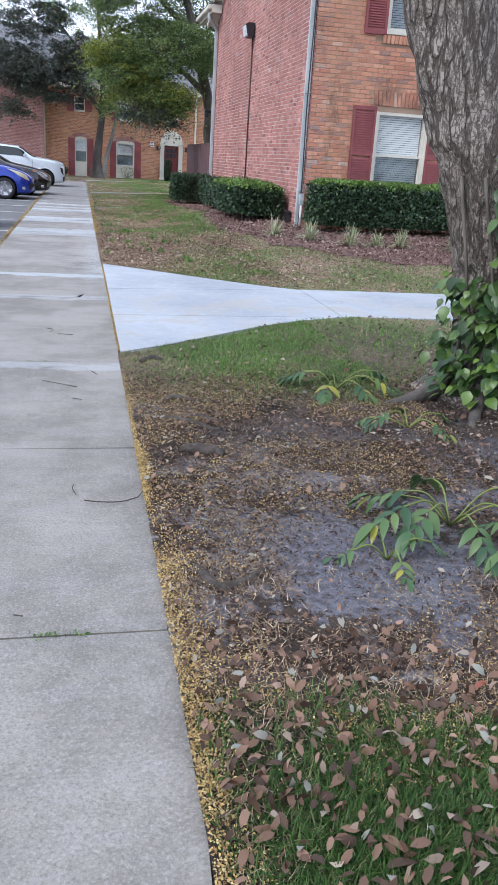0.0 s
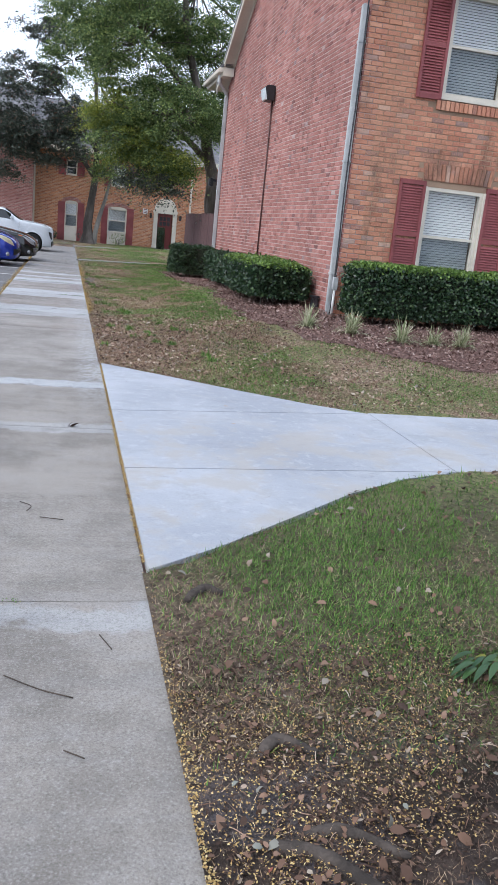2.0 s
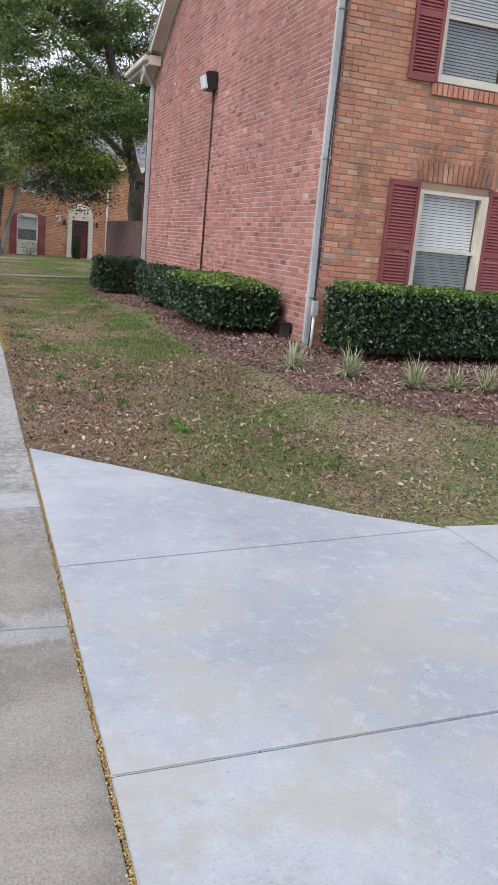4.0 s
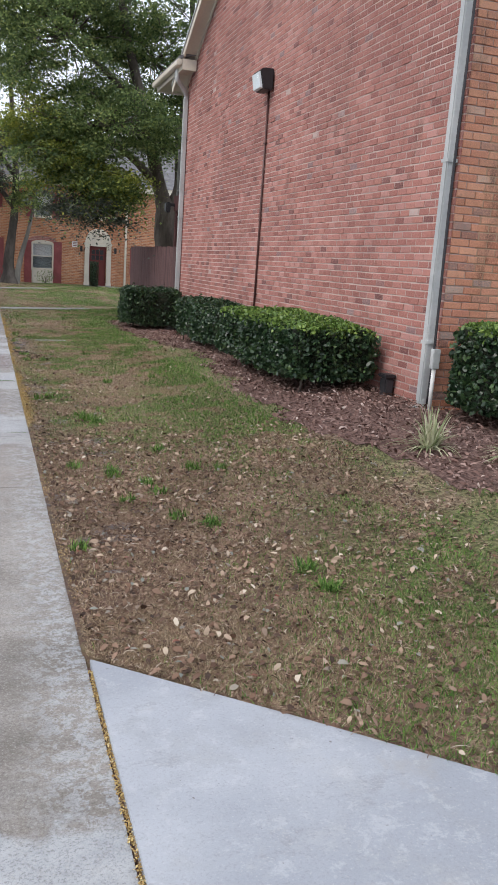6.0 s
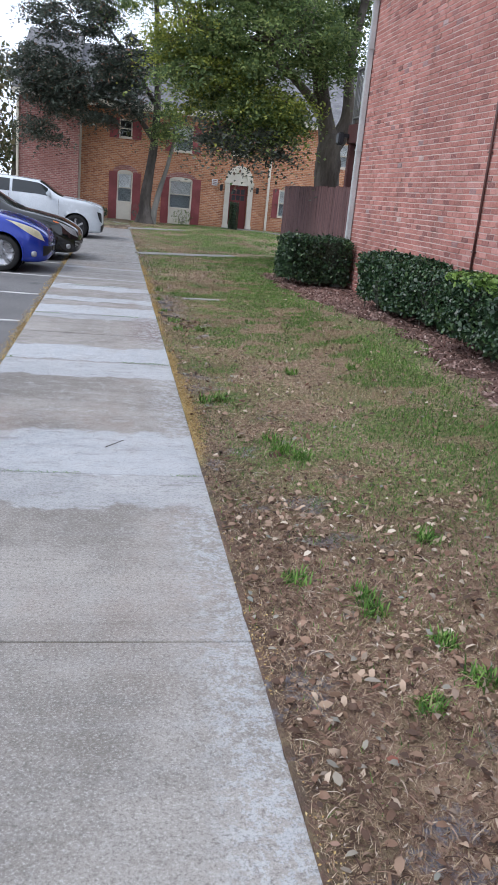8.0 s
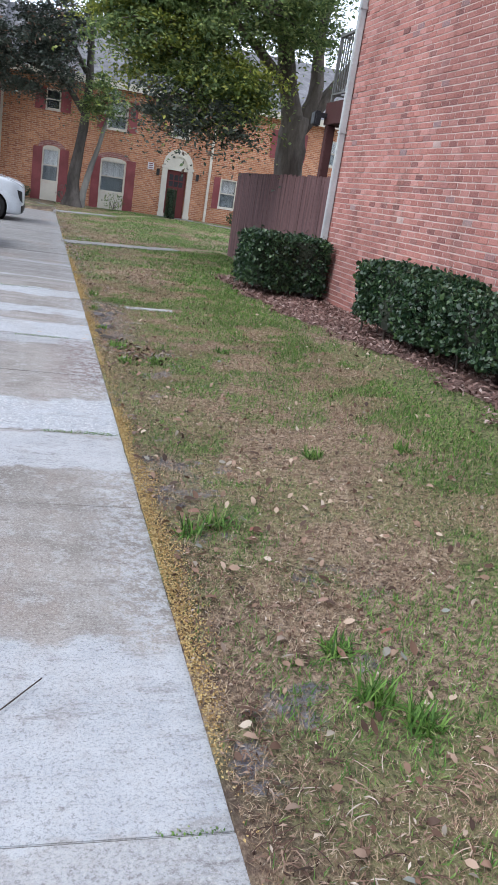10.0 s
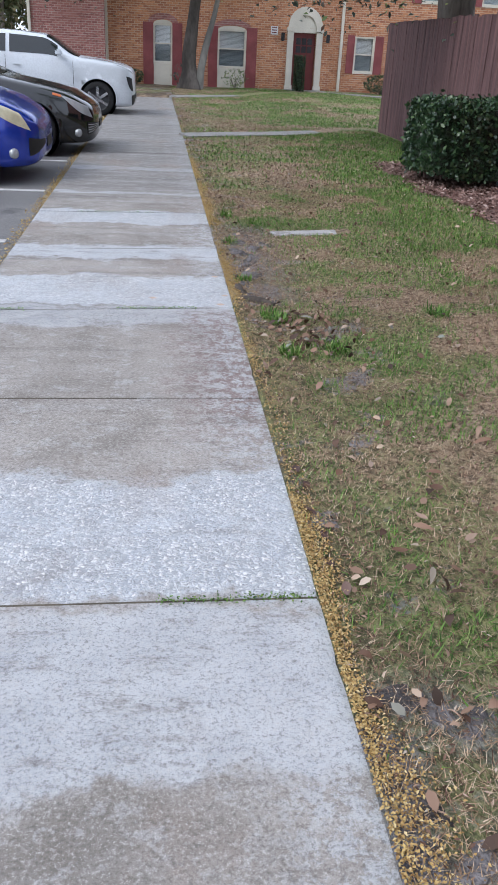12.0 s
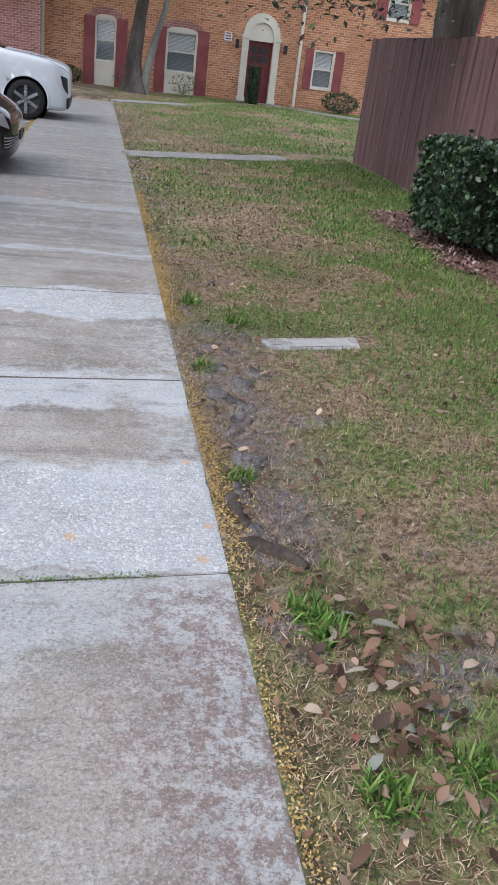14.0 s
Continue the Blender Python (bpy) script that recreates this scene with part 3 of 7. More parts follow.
bx = np.arange(2.9, 14.1, 0.12)
by = np.arange(10.7, 28.8, 0.12)
BX, BY = np.meshgrid(bx, by)
inside = (bed_mask(BX, BY) > 0) & ~((BX > 4.75) & (BY > 15.2))
bz = height(BX, BY) + 0.008 + 0.006 * np.sin(BX * 9) * np.sin(BY * 8)
ids, bv, bf = {}, [], []
for j in range(len(by) - 1):
    for i in range(len(bx) - 1):
        if inside[j, i] and inside[j + 1, i] and inside[j, i + 1] and inside[j + 1, i + 1]:
            q = []
            for a, b in ((j, i), (j, i + 1), (j + 1, i + 1), (j + 1, i)):
                if (a, b) not in ids:
                    ids[(a, b)] = len(bv)
                    bv.append((BX[a, b], BY[a, b], bz[a, b]))
                q.append(ids[(a, b)])
            bf.append(q)
bed = tagged(new("mulch_bed", mesh_from("mulch_bed", bv, bf, MULCH, True)), "bed of red-brown bark mulch along the brick walls", "mulch bed", kind="structure")

road = part("road", boxes((-60, -80, -0.5, LEFT - 0.012, 41.6, -0.045)), ASPHALT)
tagged(road, "worn grey asphalt car park beside the pavement", "car park", kind="structure")
stripes = new("parking_line")
tagged(stripes, "worn white painted parking bay lines on asphalt", "road marking", kind="structure")
for sy in (8.5, 11.0, 13.5, 16.0, 18.5, 20.98, 23.46, 25.94, 28.42, 30.9, 33.4, 35.8, 38.3):
    part("stripe", boxes((-6.0, sy - 0.05, -0.05, LEFT - 0.12, sy + 0.05, -0.041)), STRIPE, stripes)

pavement = new("pavement")
tagged(pavement, "weathered grey concrete pavement of jointed slabs", "pavement", kind="structure")
JOINTS = [-6.2, -4.6, -3.1, -1.6, 0.05, 1.73, 3.52, 5.42, 6.76, 8.28, 9.79, 11.79, 13.75, 15.57, 17.6, 18.71, 20.17, 21.57, 23.15, 24.65, 26.2, 27.75, 29.3, 30.85, 32.4, 33.95, 35.5, 37.05, 38.6, 40.15, 41.7, 43.6]
slab_turn = random.Random(4)


def slab_mesh(w, l, chipped, skew0, skew1):
    """A slab with rounded edges, its lawn side chipped and uneven, its top at z = 0."""
    n = max(4, int(l / 0.09))
    side = []
    for i in range(n + 1):
        t = -l / 2 + l * i / n
        chip = 0.004 * slab_turn.gauss(0, 1) + (0.006 if i in (0, n) else 0.0) + (slab_turn.uniform(0.004, 0.010) if slab_turn.random() < 0.12 else 0.0)
        chip *= chipped
        side.append((w / 2 - max(-0.006, chip), t))
    bm = prism([(-w / 2, -l / 2 - w * skew0)] + side + [(-w / 2, l / 2 - w * skew1)], -0.12, 0.0)
    bmesh.ops.bevel(bm, geom=[e for e in bm.edges if e.verts[0].co.z > -0.01 and e.verts[1].co.z > -0.01], offset=0.0028, segments=2, affect="EDGES")
    bmesh.ops.recalc_face_normals(bm, faces=bm.faces)
    me = bpy.data.meshes.new("slab")
    bm.to_mesh(me)
    bm.free()
    me.materials.append(CONCRETE)
    return me


def joint_skew(y):
    """How far the joints lean from square to the pavement."""
    return float(0.07 * sm(20.3, 21.5, y))


for a, b in zip(JOINTS, JOINTS[1:]):
    gap = 0.006 if b in (5.42, 15.57, 18.71, 21.57, 1.73) else 0.003
    s = part("slab", slab_mesh(EDGE - LEFT, b - a - gap, 0.0 if 5.0 < b < 12.0 else 1.0, joint_skew(a), joint_skew(b)), None, pavement)
    fill = part("joint_fill", boxes((LEFT - EDGE + 0.01, -0.02, -0.11, -0.01, 0.02, -0.0035)), JOINT_DIRT, pavement)
    fill.matrix_world = pose(EDGE, b, 0, 0, 0, math.degrees(math.atan(joint_skew(b))))
    s.matrix_world = pose((EDGE + LEFT) / 2, (a + b) / 2, slab_turn.uniform(-0.003, 0.003), slab_turn.uniform(-0.08, 0.08), slab_turn.uniform(-0.08, 0.08), 0)

walkway = new("walkway")
tagged(walkway, "fresh pale concrete path with flared corners joining the pavement", "path", kind="structure")


def walkway_piece(outline, z=0.021):
    bm = prism(outline, -0.12, 0.0)
    bmesh.ops.bevel(bm, geom=[e for e in bm.edges if e.verts[0].co.z > -0.01 and e.verts[1].co.z > -0.01], offset=0.004, segments=2, affect="EDGES")
    ob = part("slab", bm, NEW_CONCRETE, walkway)
    ob.location.z = z
    return ob


g = 0.003
X0 = EDGE + 0.016
part("joint_soil", boxes((EDGE + 0.001, 5.6, -0.11, X0 + 0.03, 11.15, -0.012)), MULCH, walkway)
walkway_piece([(X0, 5.69)] + [(x, y) for x, y in WALK_NEAR[1:6]] + [(X0, 7.26 - g)])
walkway_piece([(X0, 7.26 + g), (3.1 - g, 7.40 + 2 * g), (3.1 - g, 9.2 - g), (X0, 8.86 - g)])
walkway_piece([(X0, 8.86 + g), (3.1 - g, 9.2 + g)] + WALK_FAR[3:6] + [(X0, 11.08)])
for x0, x1 in ((3.1, 4.9), (4.9, 6.7), (6.7, 8.5), (8.5, 10.3), (10.3, 14)):
    walkway_piece([(x0 + g, 7.42), (x1 - g, 7.45), (x1 - g, 9.24), (x0 + g, 9.24)])


def narrow_path(name, pts, w, label):
    top = [(x - w / 2 * uy, y + w / 2 * ux) for x, y, ux, uy in pts]
    low = [(x + w / 2 * uy, y - w / 2 * ux) for x, y, ux, uy in pts]
    ob = part(name, prism(top + low[::-1], -0.1, 0.034 + float(hump(pts[0][0], pts[0][1]))), CONCRETE)
    return tagged(ob, label, "path", kind="structure")


narrow_path("footpath_1", [(EDGE + 0.02, 31.9, 0.96, 0.28), (2.6, 32.9, 0.93, 0.36), (4.9, 34.5, 0.8, 0.6), (7.2, 36.6, 0.75, 0.66)], 0.6, "narrow grey concrete path crossing the lawn to the fence")
narrow_path("footpath_2", [(EDGE + 0.02, 42.6, 0.95, 0.3), (3.0, 44.6, 0.8, 0.6), (5.7, 48.9, 0.6, 0.8)], 0.7, "narrow concrete path leading to the red door")
narrow_path("footpath_3", [(5.9, 48.6, 0.8, -0.6), (8.2, 46.6, 0.8, -0.6), (12.0, 44.0, 0.8, -0.6)], 0.8, "narrow concrete path leading away from the red door")

cover = new("utility_cover")
tagged(cover, "small concrete utility lid with a whitish centre in the lawn", "utility cover")
part("surround", boxes((-0.36, -0.10, -0.06, 0.36, 0.10, 0.006), bevel=0.003), CONCRETE, cover)
part("lid", boxes((-0.19, -0.06, -0.02, 0.19, 0.06, 0.011), bevel=0.004), STRIPE, cover, "whitish lid")
cover.matrix_world = pose(1.55, 23.8, float(height(1.55, 23.8)), 0, 0, 12)

# ---- brickwork ----
def brick_mesh():
    """One brick with worn edges, its face towards -y, its back open."""
    w, h, d, e, q = 0.1, 0.0325, 0.022, 0.0035, 0.0055
    v = [(-w, d, -h), (w, d, -h), (w, d, h), (-w, d, h), (-w, -0.0, -h), (w, -0.0, -h), (w, -0.0, h), (-w, -0.0, h),
         (-w + q, -e, -h + e), (w - q, -e, -h + e), (w - q, -e, h - e), (-w + q, -e, h - e)]
    f = [(0, 1, 5, 4), (1, 2, 6, 5), (2, 3, 7, 6), (3, 0, 4, 7), (4, 5, 9, 8), (5, 6, 10, 9), (6, 7, 11, 10), (7, 4, 8, 11), (8, 9, 10, 11)]
    return v, f


PITCH, LENGTH = 0.0765, 0.207


def lay_bricks(wall, place, u0, u1, z0, z1, keep, near, material):
    """Running bond over u0..u1, z0..z1 of a wall. place: matrix from (u, out, z) to the world. near(u, z): bricks that are objects of their own."""
    bv, bf = brick_mesh()
    base = np.array(bv)
    shared = mesh_from("brick", bv, bf, material)
    half = mesh_from("brick", [(x * 0.48, y, z) for x, y, z in bv], bf, material)
    rnd = random.Random(11)
    allv, allf, count = [], [], 0
    rows = int((z1 - z0) / PITCH)
    for r in range(rows):
        z = z0 + (r + 0.5) * PITCH
        start = u0 - (LENGTH / 2 if r % 2 else 0)
        k = 0
        while start + k * LENGTH < u1 - 0.02:
            a, b = start + k * LENGTH, start + (k + 1) * LENGTH
            k += 1
            a2, b2 = max(a, u0), min(b, u1)
            if b2 - a2 < 0.05:
                continue
            u, sx = (a2 + b2) / 2, (b2 - a2 - rnd.uniform(0.010, 0.015)) / 0.2
            if not keep(u, z):
                continue
            m = Matrix.LocRotScale((u, rnd.uniform(-0.0025, 0.0012) - (0.006 if rnd.random() < 0.06 else 0.0), z + rnd.uniform(-0.002, 0.002)), Euler((rnd.uniform(-0.02, 0.02), rnd.uniform(-0.012, 0.012), rnd.uniform(-0.012, 0.012))), (sx, 1, rnd.uniform(0.95, 1.0)))
            if count < 300 and near(u, z):
                ob = new("brick", shared)
                ob.parent = wall
                ob.matrix_world = place @ m
                count += 1
            else:
                M = np.array(place @ m)
                n = len(allv) * 12
                allv.append(base @ M[:3, :3].T + M[:3, 3])
                allf.extend([tuple(i + n for i in q) for q in bf])
    ob = new("brickwork", mesh_from("brickwork", np.concatenate(allv), allf, material))
    ob.parent = wall
    tagged(ob, kind="stuff")
    return ob


TOWARD_PATH = Matrix(((0, 1, 0, WALL_X), (-1, 0, 0, 0), (0, 0, 1, 0), (0, 0, 0, 1)))    # u runs towards -y, faces -x
EAVE, SLOPE = 5.66, 0.55
MID = (WALL_Y0 + WALL_Y1) / 2
RIDGE = EAVE + SLOPE * (WALL_Y1 - MID)


def gable_top(y):
    return EAVE + SLOPE * ((WALL_Y1 - MID) - abs(y - MID))


gable = part("wall_gable", prism([(WALL_Y0 + 0.01, -0.3), (WALL_Y1, -0.3), (WALL_Y1, EAVE), (MID, RIDGE), (WALL_Y0 + 0.01, EAVE)], WALL_X + 0.001, WALL_X + 0.3, "x"), MORTAR)
tagged(gable, "tall gable wall of weathered pinkish-red brick", "wall", kind="structure")

WINDOWS = ((5.96, 6.98, 1.05, 2.55), (5.98, 7.0, 3.93, 5.42))
fw = boxes((WALL_X + 0.3, WALL_Y0 + 0.001, -0.3, 5.96, WALL_Y0 + 0.3, EAVE), (7.0, WALL_Y0 + 0.001, -0.3, 15, WALL_Y0 + 0.3, EAVE))
front = part("wall_front", fw, MORTAR_O)
tagged(front, "front wall of weathered orange-brown brick with dark stains", "wall", kind="structure")
part("infill", boxes((5.96, WALL_Y0 + 0.001, -0.3, 7.0, WALL_Y0 + 0.3, 1.05), (5.96, WALL_Y0 + 0.001, 2.55, 7.0, WALL_Y0 + 0.3, 3.93), (5.96, WALL_Y0 + 0.001, 5.42, 7.0, WALL_Y0 + 0.3, EAVE)), MORTAR_O, front)
part("corner", boxes((WALL_X + 0.012, WALL_Y0 + 0.012, -0.3, WALL_X + 0.3, WALL_Y0 + 0.3, EAVE)), MORTAR_O, front)
back = part("wall_back", boxes((WALL_X + 0.3, WALL_Y1 - 0.3, -0.3, 15, WALL_Y1, EAVE), (14.7, WALL_Y0 + 0.3, -0.3, 15, WALL_Y1 - 0.3, EAVE)), MORTAR)
tagged(back, "plain brick wall at the back of the building", "wall", kind="structure")
roof = new("roof")
tagged(roof, "steep grey shingled gable roof with pale bargeboards", "roof", kind="structure")
OUT = 0.32
for side, over in ((1, 0.3), (-1, 0.15)):
    ye = MID + side * ((WALL_Y1 - MID) + over)
    ze = EAVE - SLOPE * over
    part("slope", prism([(MID, RIDGE + 0.06), (ye, ze + 0.06), (ye, ze + 0.0), (MID, RIDGE + 0.0)], WALL_X - OUT, 15.3, "x"), SHINGLE, roof)
    part("bargeboard", prism([(MID, RIDGE - 0.002), (ye, ze - 0.002), (ye, ze - 0.16), (MID, RIDGE - 0.16)], WALL_X - OUT + 0.01, WALL_X - OUT + 0.05, "x"), TRIM, roof, "pale bargeboard")
    part("drip_edge", prism([(MID, RIDGE + 0.03), (ye, ze + 0.03), (ye, ze - 0.02), (MID, RIDGE - 0.02)], WALL_X - OUT - 0.012, WALL_X - OUT - 0.002, "x"), GREY_METAL, roof)
    part("rake_soffit", prism([(MID, RIDGE - 0.08), (ye, ze - 0.08), (ye, ze - 0.10), (MID, RIDGE - 0.10)], WALL_X - OUT + 0.05, WALL_X + 0.005, "x"), TRIM, roof)
    part("rake_trim", prism([(MID, RIDGE - 0.102), (ye, ze - 0.102), (ye, ze - 0.17), (MID, RIDGE - 0.17)], WALL_X - 0.03, WALL_X - 0.005, "x"), TRIM, roof)
    y0, y1 = sorted((MID + side * (WALL_Y1 - MID + 0.02), ye - side * 0.02))
    part("eave_soffit", boxes((WALL_X + 0.02, y0, ze - 0.06, 15.2, y1, ze - 0.03)), TRIM, roof)
    yg = ye + side * 0.06
    part("gutter", boxes((WALL_X + 0.02, yg - 0.06, ze - 0.06, 15.2, yg + 0.06, ze + 0.05), bevel=0.015), GREY_METAL, roof, "pale grey gutter")
porch_roof = new("porch_roof")
tagged(porch_roof, "low shingled roof over the balcony with a pale gutter and soffit", "roof", kind="structure")
part("slope", prism([(4.24, 5.86), (4.24, 5.92), (9.0, 7.3), (9.0, 7.24)], WALL_Y1 + 0.32, 28.75, "y"), SHINGLE, porch_roof)
part("slope", prism([(4.24, 5.86), (4.24, 5.92), (4.605, 6.02), (4.605, 5.96)], 26.02, WALL_Y1 + 0.319, "y"), SHINGLE, porch_roof)
part("soffit", boxes((4.34, 26.04, 5.66, 4.60, WALL_Y1 + 0.319, 5.69), (4.34, WALL_Y1 + 0.32, 5.66, 9.0, 28.7, 5.69)), TRIM, porch_roof)
part("end_board", boxes((4.30, 26.0, 5.64, 4.605, 26.035, 5.855), (4.30, 28.705, 5.64, 9.0, 28.74, 5.855)), TRIM, porch_roof)
part("fascia", boxes((4.30, 26.04, 5.64, 4.335, 28.70, 5.855)), TRIM, porch_roof)
part("gutter", boxes((4.18, 26.0, 5.72, 4.295, 28.74, 5.85), bevel=0.02), TRIM, porch_roof, "pale gutter")


# ---- downspouts, lamp and its pipe ----
def downspout(x, y, ztop, zbot, label, elbow=None, foot=None):
    t = new("downspout")
    tagged(t, label, "downspout")
    part("pipe", boxes((x - 0.05, y - 0.045, zbot, x + 0.05, y + 0.045, ztop), bevel=0.012), GREY_METAL, t)
    for z in np.arange(zbot + 0.6, ztop, 1.75):
        part("strap", boxes((x - 0.054, y - 0.062, z, x + 0.056, y + 0.062, z + 0.03)), GREY_METAL, t)
    if elbow:
        tube("elbow", curve_points(elbow, 5), 0.052, GREY_METAL, t, 8)
    if foot:
        tube("foot", curve_points(foot, 5), 0.052, GREY_METAL, t, 8)
    return t


DS = WALL_X - 0.066
downspout(DS, 15.18, EAVE - 0.6, 0.42, "grey metal downspout at the wall corner", None, [(DS, 15.18, 0.46), (DS, 15.18, 0.36), (DS - 0.08, 15.16, 0.33)])
downspout(DS, 26.68, 5.2, 0.28, "pale grey downspout with a bent top and foot", [(DS, 26.68, 5.18), (DS, 26.67, 5.27), (DS - 0.14, 26.55, 5.42), (DS - 0.25, 26.46, 5.5), (DS - 0.27, 26.44, 5.6), (DS - 0.27, 26.44, 5.73)], [(DS, 26.68, 0.3), (DS - 0.02, 26.66, 0.16), (DS - 0.26, 26.5, 0.09)])
cable = new("utility_conduit")
tagged(cable, "thin dark cable with pale pipe fittings beside the downspout", "cable")
tube("cable", curve_points([(DS + 0.0, 15.08, 5.8), (DS + 0.01, 15.075, 4.2), (DS - 0.01, 15.07, 2.6), (DS + 0.01, 15.07, 1.1), (DS, 15.07, 0.42)], 5), 0.014, DARK_METAL, cable, 6)
tube("pipe", [(DS + 0.02, 15.05, 0.3), (DS + 0.02, 15.05, 0.85)], 0.022, WHITE, cable, 8)
part("fitting", boxes((DS - 0.02, 15.015, 0.78, DS + 0.06, 15.08, 0.98), bevel=0.006), GREY_METAL, cable)

lamp = new("wall_lamp")
tagged(lamp, "dark metal floodlight with a slanted frosted glass on the gable wall", "wall lamp")
LZ, LY = 4.52, 20.98
body = prism([(-0.02, 0.20), (-0.15, 0.20), (-0.20, 0.15), (-0.15, -0.20), (-0.02, -0.20)], -0.22, 0.22, "y")
bmesh.ops.bevel(body, geom=list(body.edges), offset=0.012, segments=2, affect="EDGES")
part("housing", body, DARK_METAL, lamp)
part("lens", prism([(-0.185, 0.13), (-0.215, 0.11), (-0.185, -0.17), (-0.155, -0.19)], -0.195, 0.195, "y"), LAMP_LENS, lamp, "frosted glass lens")
lamp.matrix_world = pose(WALL_X, LY, LZ + 0.02, 0, 0, 0) @ Matrix.Diagonal((1.25, 0.9, 0.78, 1))
pipe = new("conduit_pipe")
tagged(pipe, "thin brown conduit running down the gable wall below the lamp", "conduit")
tube("pipe", [(WALL_X - 0.028, LY, 0.2), (WALL_X - 0.028, LY, LZ - 0.12)], 0.018, RUST_PIPE, pipe, 8)
for z in (1.2, 2.4, 3.6):
    part("clip", boxes((WALL_X - 0.05, LY - 0.035, z, WALL_X - 0.004, LY + 0.035, z + 0.02)), RUST_PIPE, pipe)
meter = new("utility_box")
tagged(meter, "small dark grey utility box at the foot of the gable wall", "utility box")
part("box", boxes((4.49, 15.86, 0.12, 4.6, 16.0, 0.56), bevel=0.015), DARK_METAL, meter)
part("cap", boxes((4.47, 15.84, 0.56, 4.61, 16.02, 0.60), bevel=0.01), DARK_METAL, meter)


# ---- windows and shutters ----
def window(name, x0, x1, z0, z1, y, label, arch=0.0, panel=None, blind=True, sash=0.5, depth=0.10):
    """A sash window in a wall that faces -y."""
    w = new(name)
    tagged(w, label, "window", kind="structure")
    f = 0.055
    part("window_frame", boxes((x0, y + 0.005, z0, x0 + f, y + depth, z1), (x1 - f, y + 0.005, z0, x1, y + depth, z1), (x0 + f, y + 0.005, z1 - f, x1 - f, y + depth, z1), (x0 + f, y + 0.005, z0, x1 - f, y + depth, z0 + f)), TRIM, w)
    if blind:
        for a, b in ((x0 - 0.055, x0 - 0.001), (x1 + 0.001, x1 + 0.055)):
            part("casing", boxes((a, y - 0.034, z0 - 0.048, b, y + 0.02, z1)), TRIM, w)
    zm = z0 + (z1 - z0) * sash
    part("sash_rail", boxes((x0 + f, y + 0.03, zm - 0.022, x1 - f, y + depth - 0.01, zm + 0.022)), TRIM, w)
    up = part("pane", boxes((x0 + f, y + 0.055, zm + 0.022, x1 - f, y + 0.061, z1 - f)), GLASS, w)
    lo = part("pane", boxes((x0 + f, y + 0.075, z0 + f, x1 - f, y + 0.081, zm - 0.022)), SCREENED, w)
    up.visible_shadow = lo.visible_shadow = False
    part("sill", boxes((x0 - 0.03, y - 0.03, z0 - 0.05, x1 + 0.03, y + depth, z0 - 0.002)), TRIM, w)
    if blind:
        bm = bmesh.new()
        z = z0 + f
        while z < z1 - f:
            vs = [bm.verts.new(p) for p in ((x0 + f + 0.01, y + 0.115, z), (x1 - f - 0.01, y + 0.115, z), (x1 - f - 0.01, y + 0.13, z + 0.034), (x0 + f + 0.01, y + 0.13, z + 0.034))]
            bm.faces.new(vs)
            z += 0.04
        part("blind", bm, BLIND, w, "white slatted blind")
    # dark panel just behind the glass, stands in for the unlit room
    part("dark_room_panel", boxes((x0 + 0.01, y + 0.24, z0 + 0.01, x1 - 0.01, y + 0.26, z1 - 0.01)), INSIDE, w)
    if arch:
        n = 10
        xm, r = (x0 + x1) / 2, (x1 - x0) / 2
        pts = [(x0, z1 + 0.002)] + [(xm - r * math.cos(math.pi * k / n), z1 + 0.002 + arch * math.sin(math.pi * k / n)) for k in range(1, n)] + [(x1, z1 + 0.002)]
        part("arch_panel", prism(pts, y - 0.014, y + 0.05, "y"), TRIM, w)
    if panel:
        part("panel", boxes((x0, y - 0.012, panel, x1, y + 0.05, z0 - 0.052)), TRIM, w, "cream panel below the window")
    return w


def shutter(x0, x1, z0, z1, y, louvred=True):
    t = new("shutter")
    tagged(t, "dark red louvred wooden shutter fixed beside a window" if louvred else "dark red wooden shutter fixed beside a window of the far building", "shutter", "window shutters")
    s = 0.05
    zm = z0 + (z1 - z0) * 0.48
    for a, b in ((x0, x0 + s), (x1 - s, x1)):
        part("stile", boxes((a, y - 0.045, z0, b, y - 0.008, z1), bevel=0.004), SHUTTER, t)
    for a, b in ((z0, z0 + 0.08), (zm - 0.04, zm + 0.04), (z1 - 0.07, z1)):
        part("rail", boxes((x0 + s, y - 0.043, a, x1 - s, y - 0.01, b)), SHUTTER, t)
    if louvred:
        sl = mesh_from("slat", [(x0 + s, -0.012, -0.022), (x1 - s, -0.012, -0.022), (x1 - s, -0.006, -0.024), (x0 + s, -0.006, -0.024), (x0 + s, 0.010, 0.02), (x1 - s, 0.010, 0.02), (x1 - s, 0.016, 0.018), (x0 + s, 0.016, 0.018)],
                       [(0, 1, 5, 4), (3, 7, 6, 2), (0, 3, 2, 1), (4, 5, 6, 7)], SHUTTER)
        z = z0 + 0.10
        while z < z1 - 0.085:
            if abs(z - zm) > 0.055:
                o = part("slat", sl, None, t)
                o.location = (0, y - 0.028, z)
            z += 0.042
    else:
        part("board", boxes((x0 + s, y - 0.03, z0 + 0.05, x1 - s, y - 0.01, z1 - 0.05)), SHUTTER, t)
    return t


window("window_1", *WINDOWS[0], WALL_Y0, "white sash window with a white slatted blind in the orange brick wall", sash=0.48)
window("window_2", *WINDOWS[1], WALL_Y0, "white upper-floor sash window with a white blind", sash=0.5)
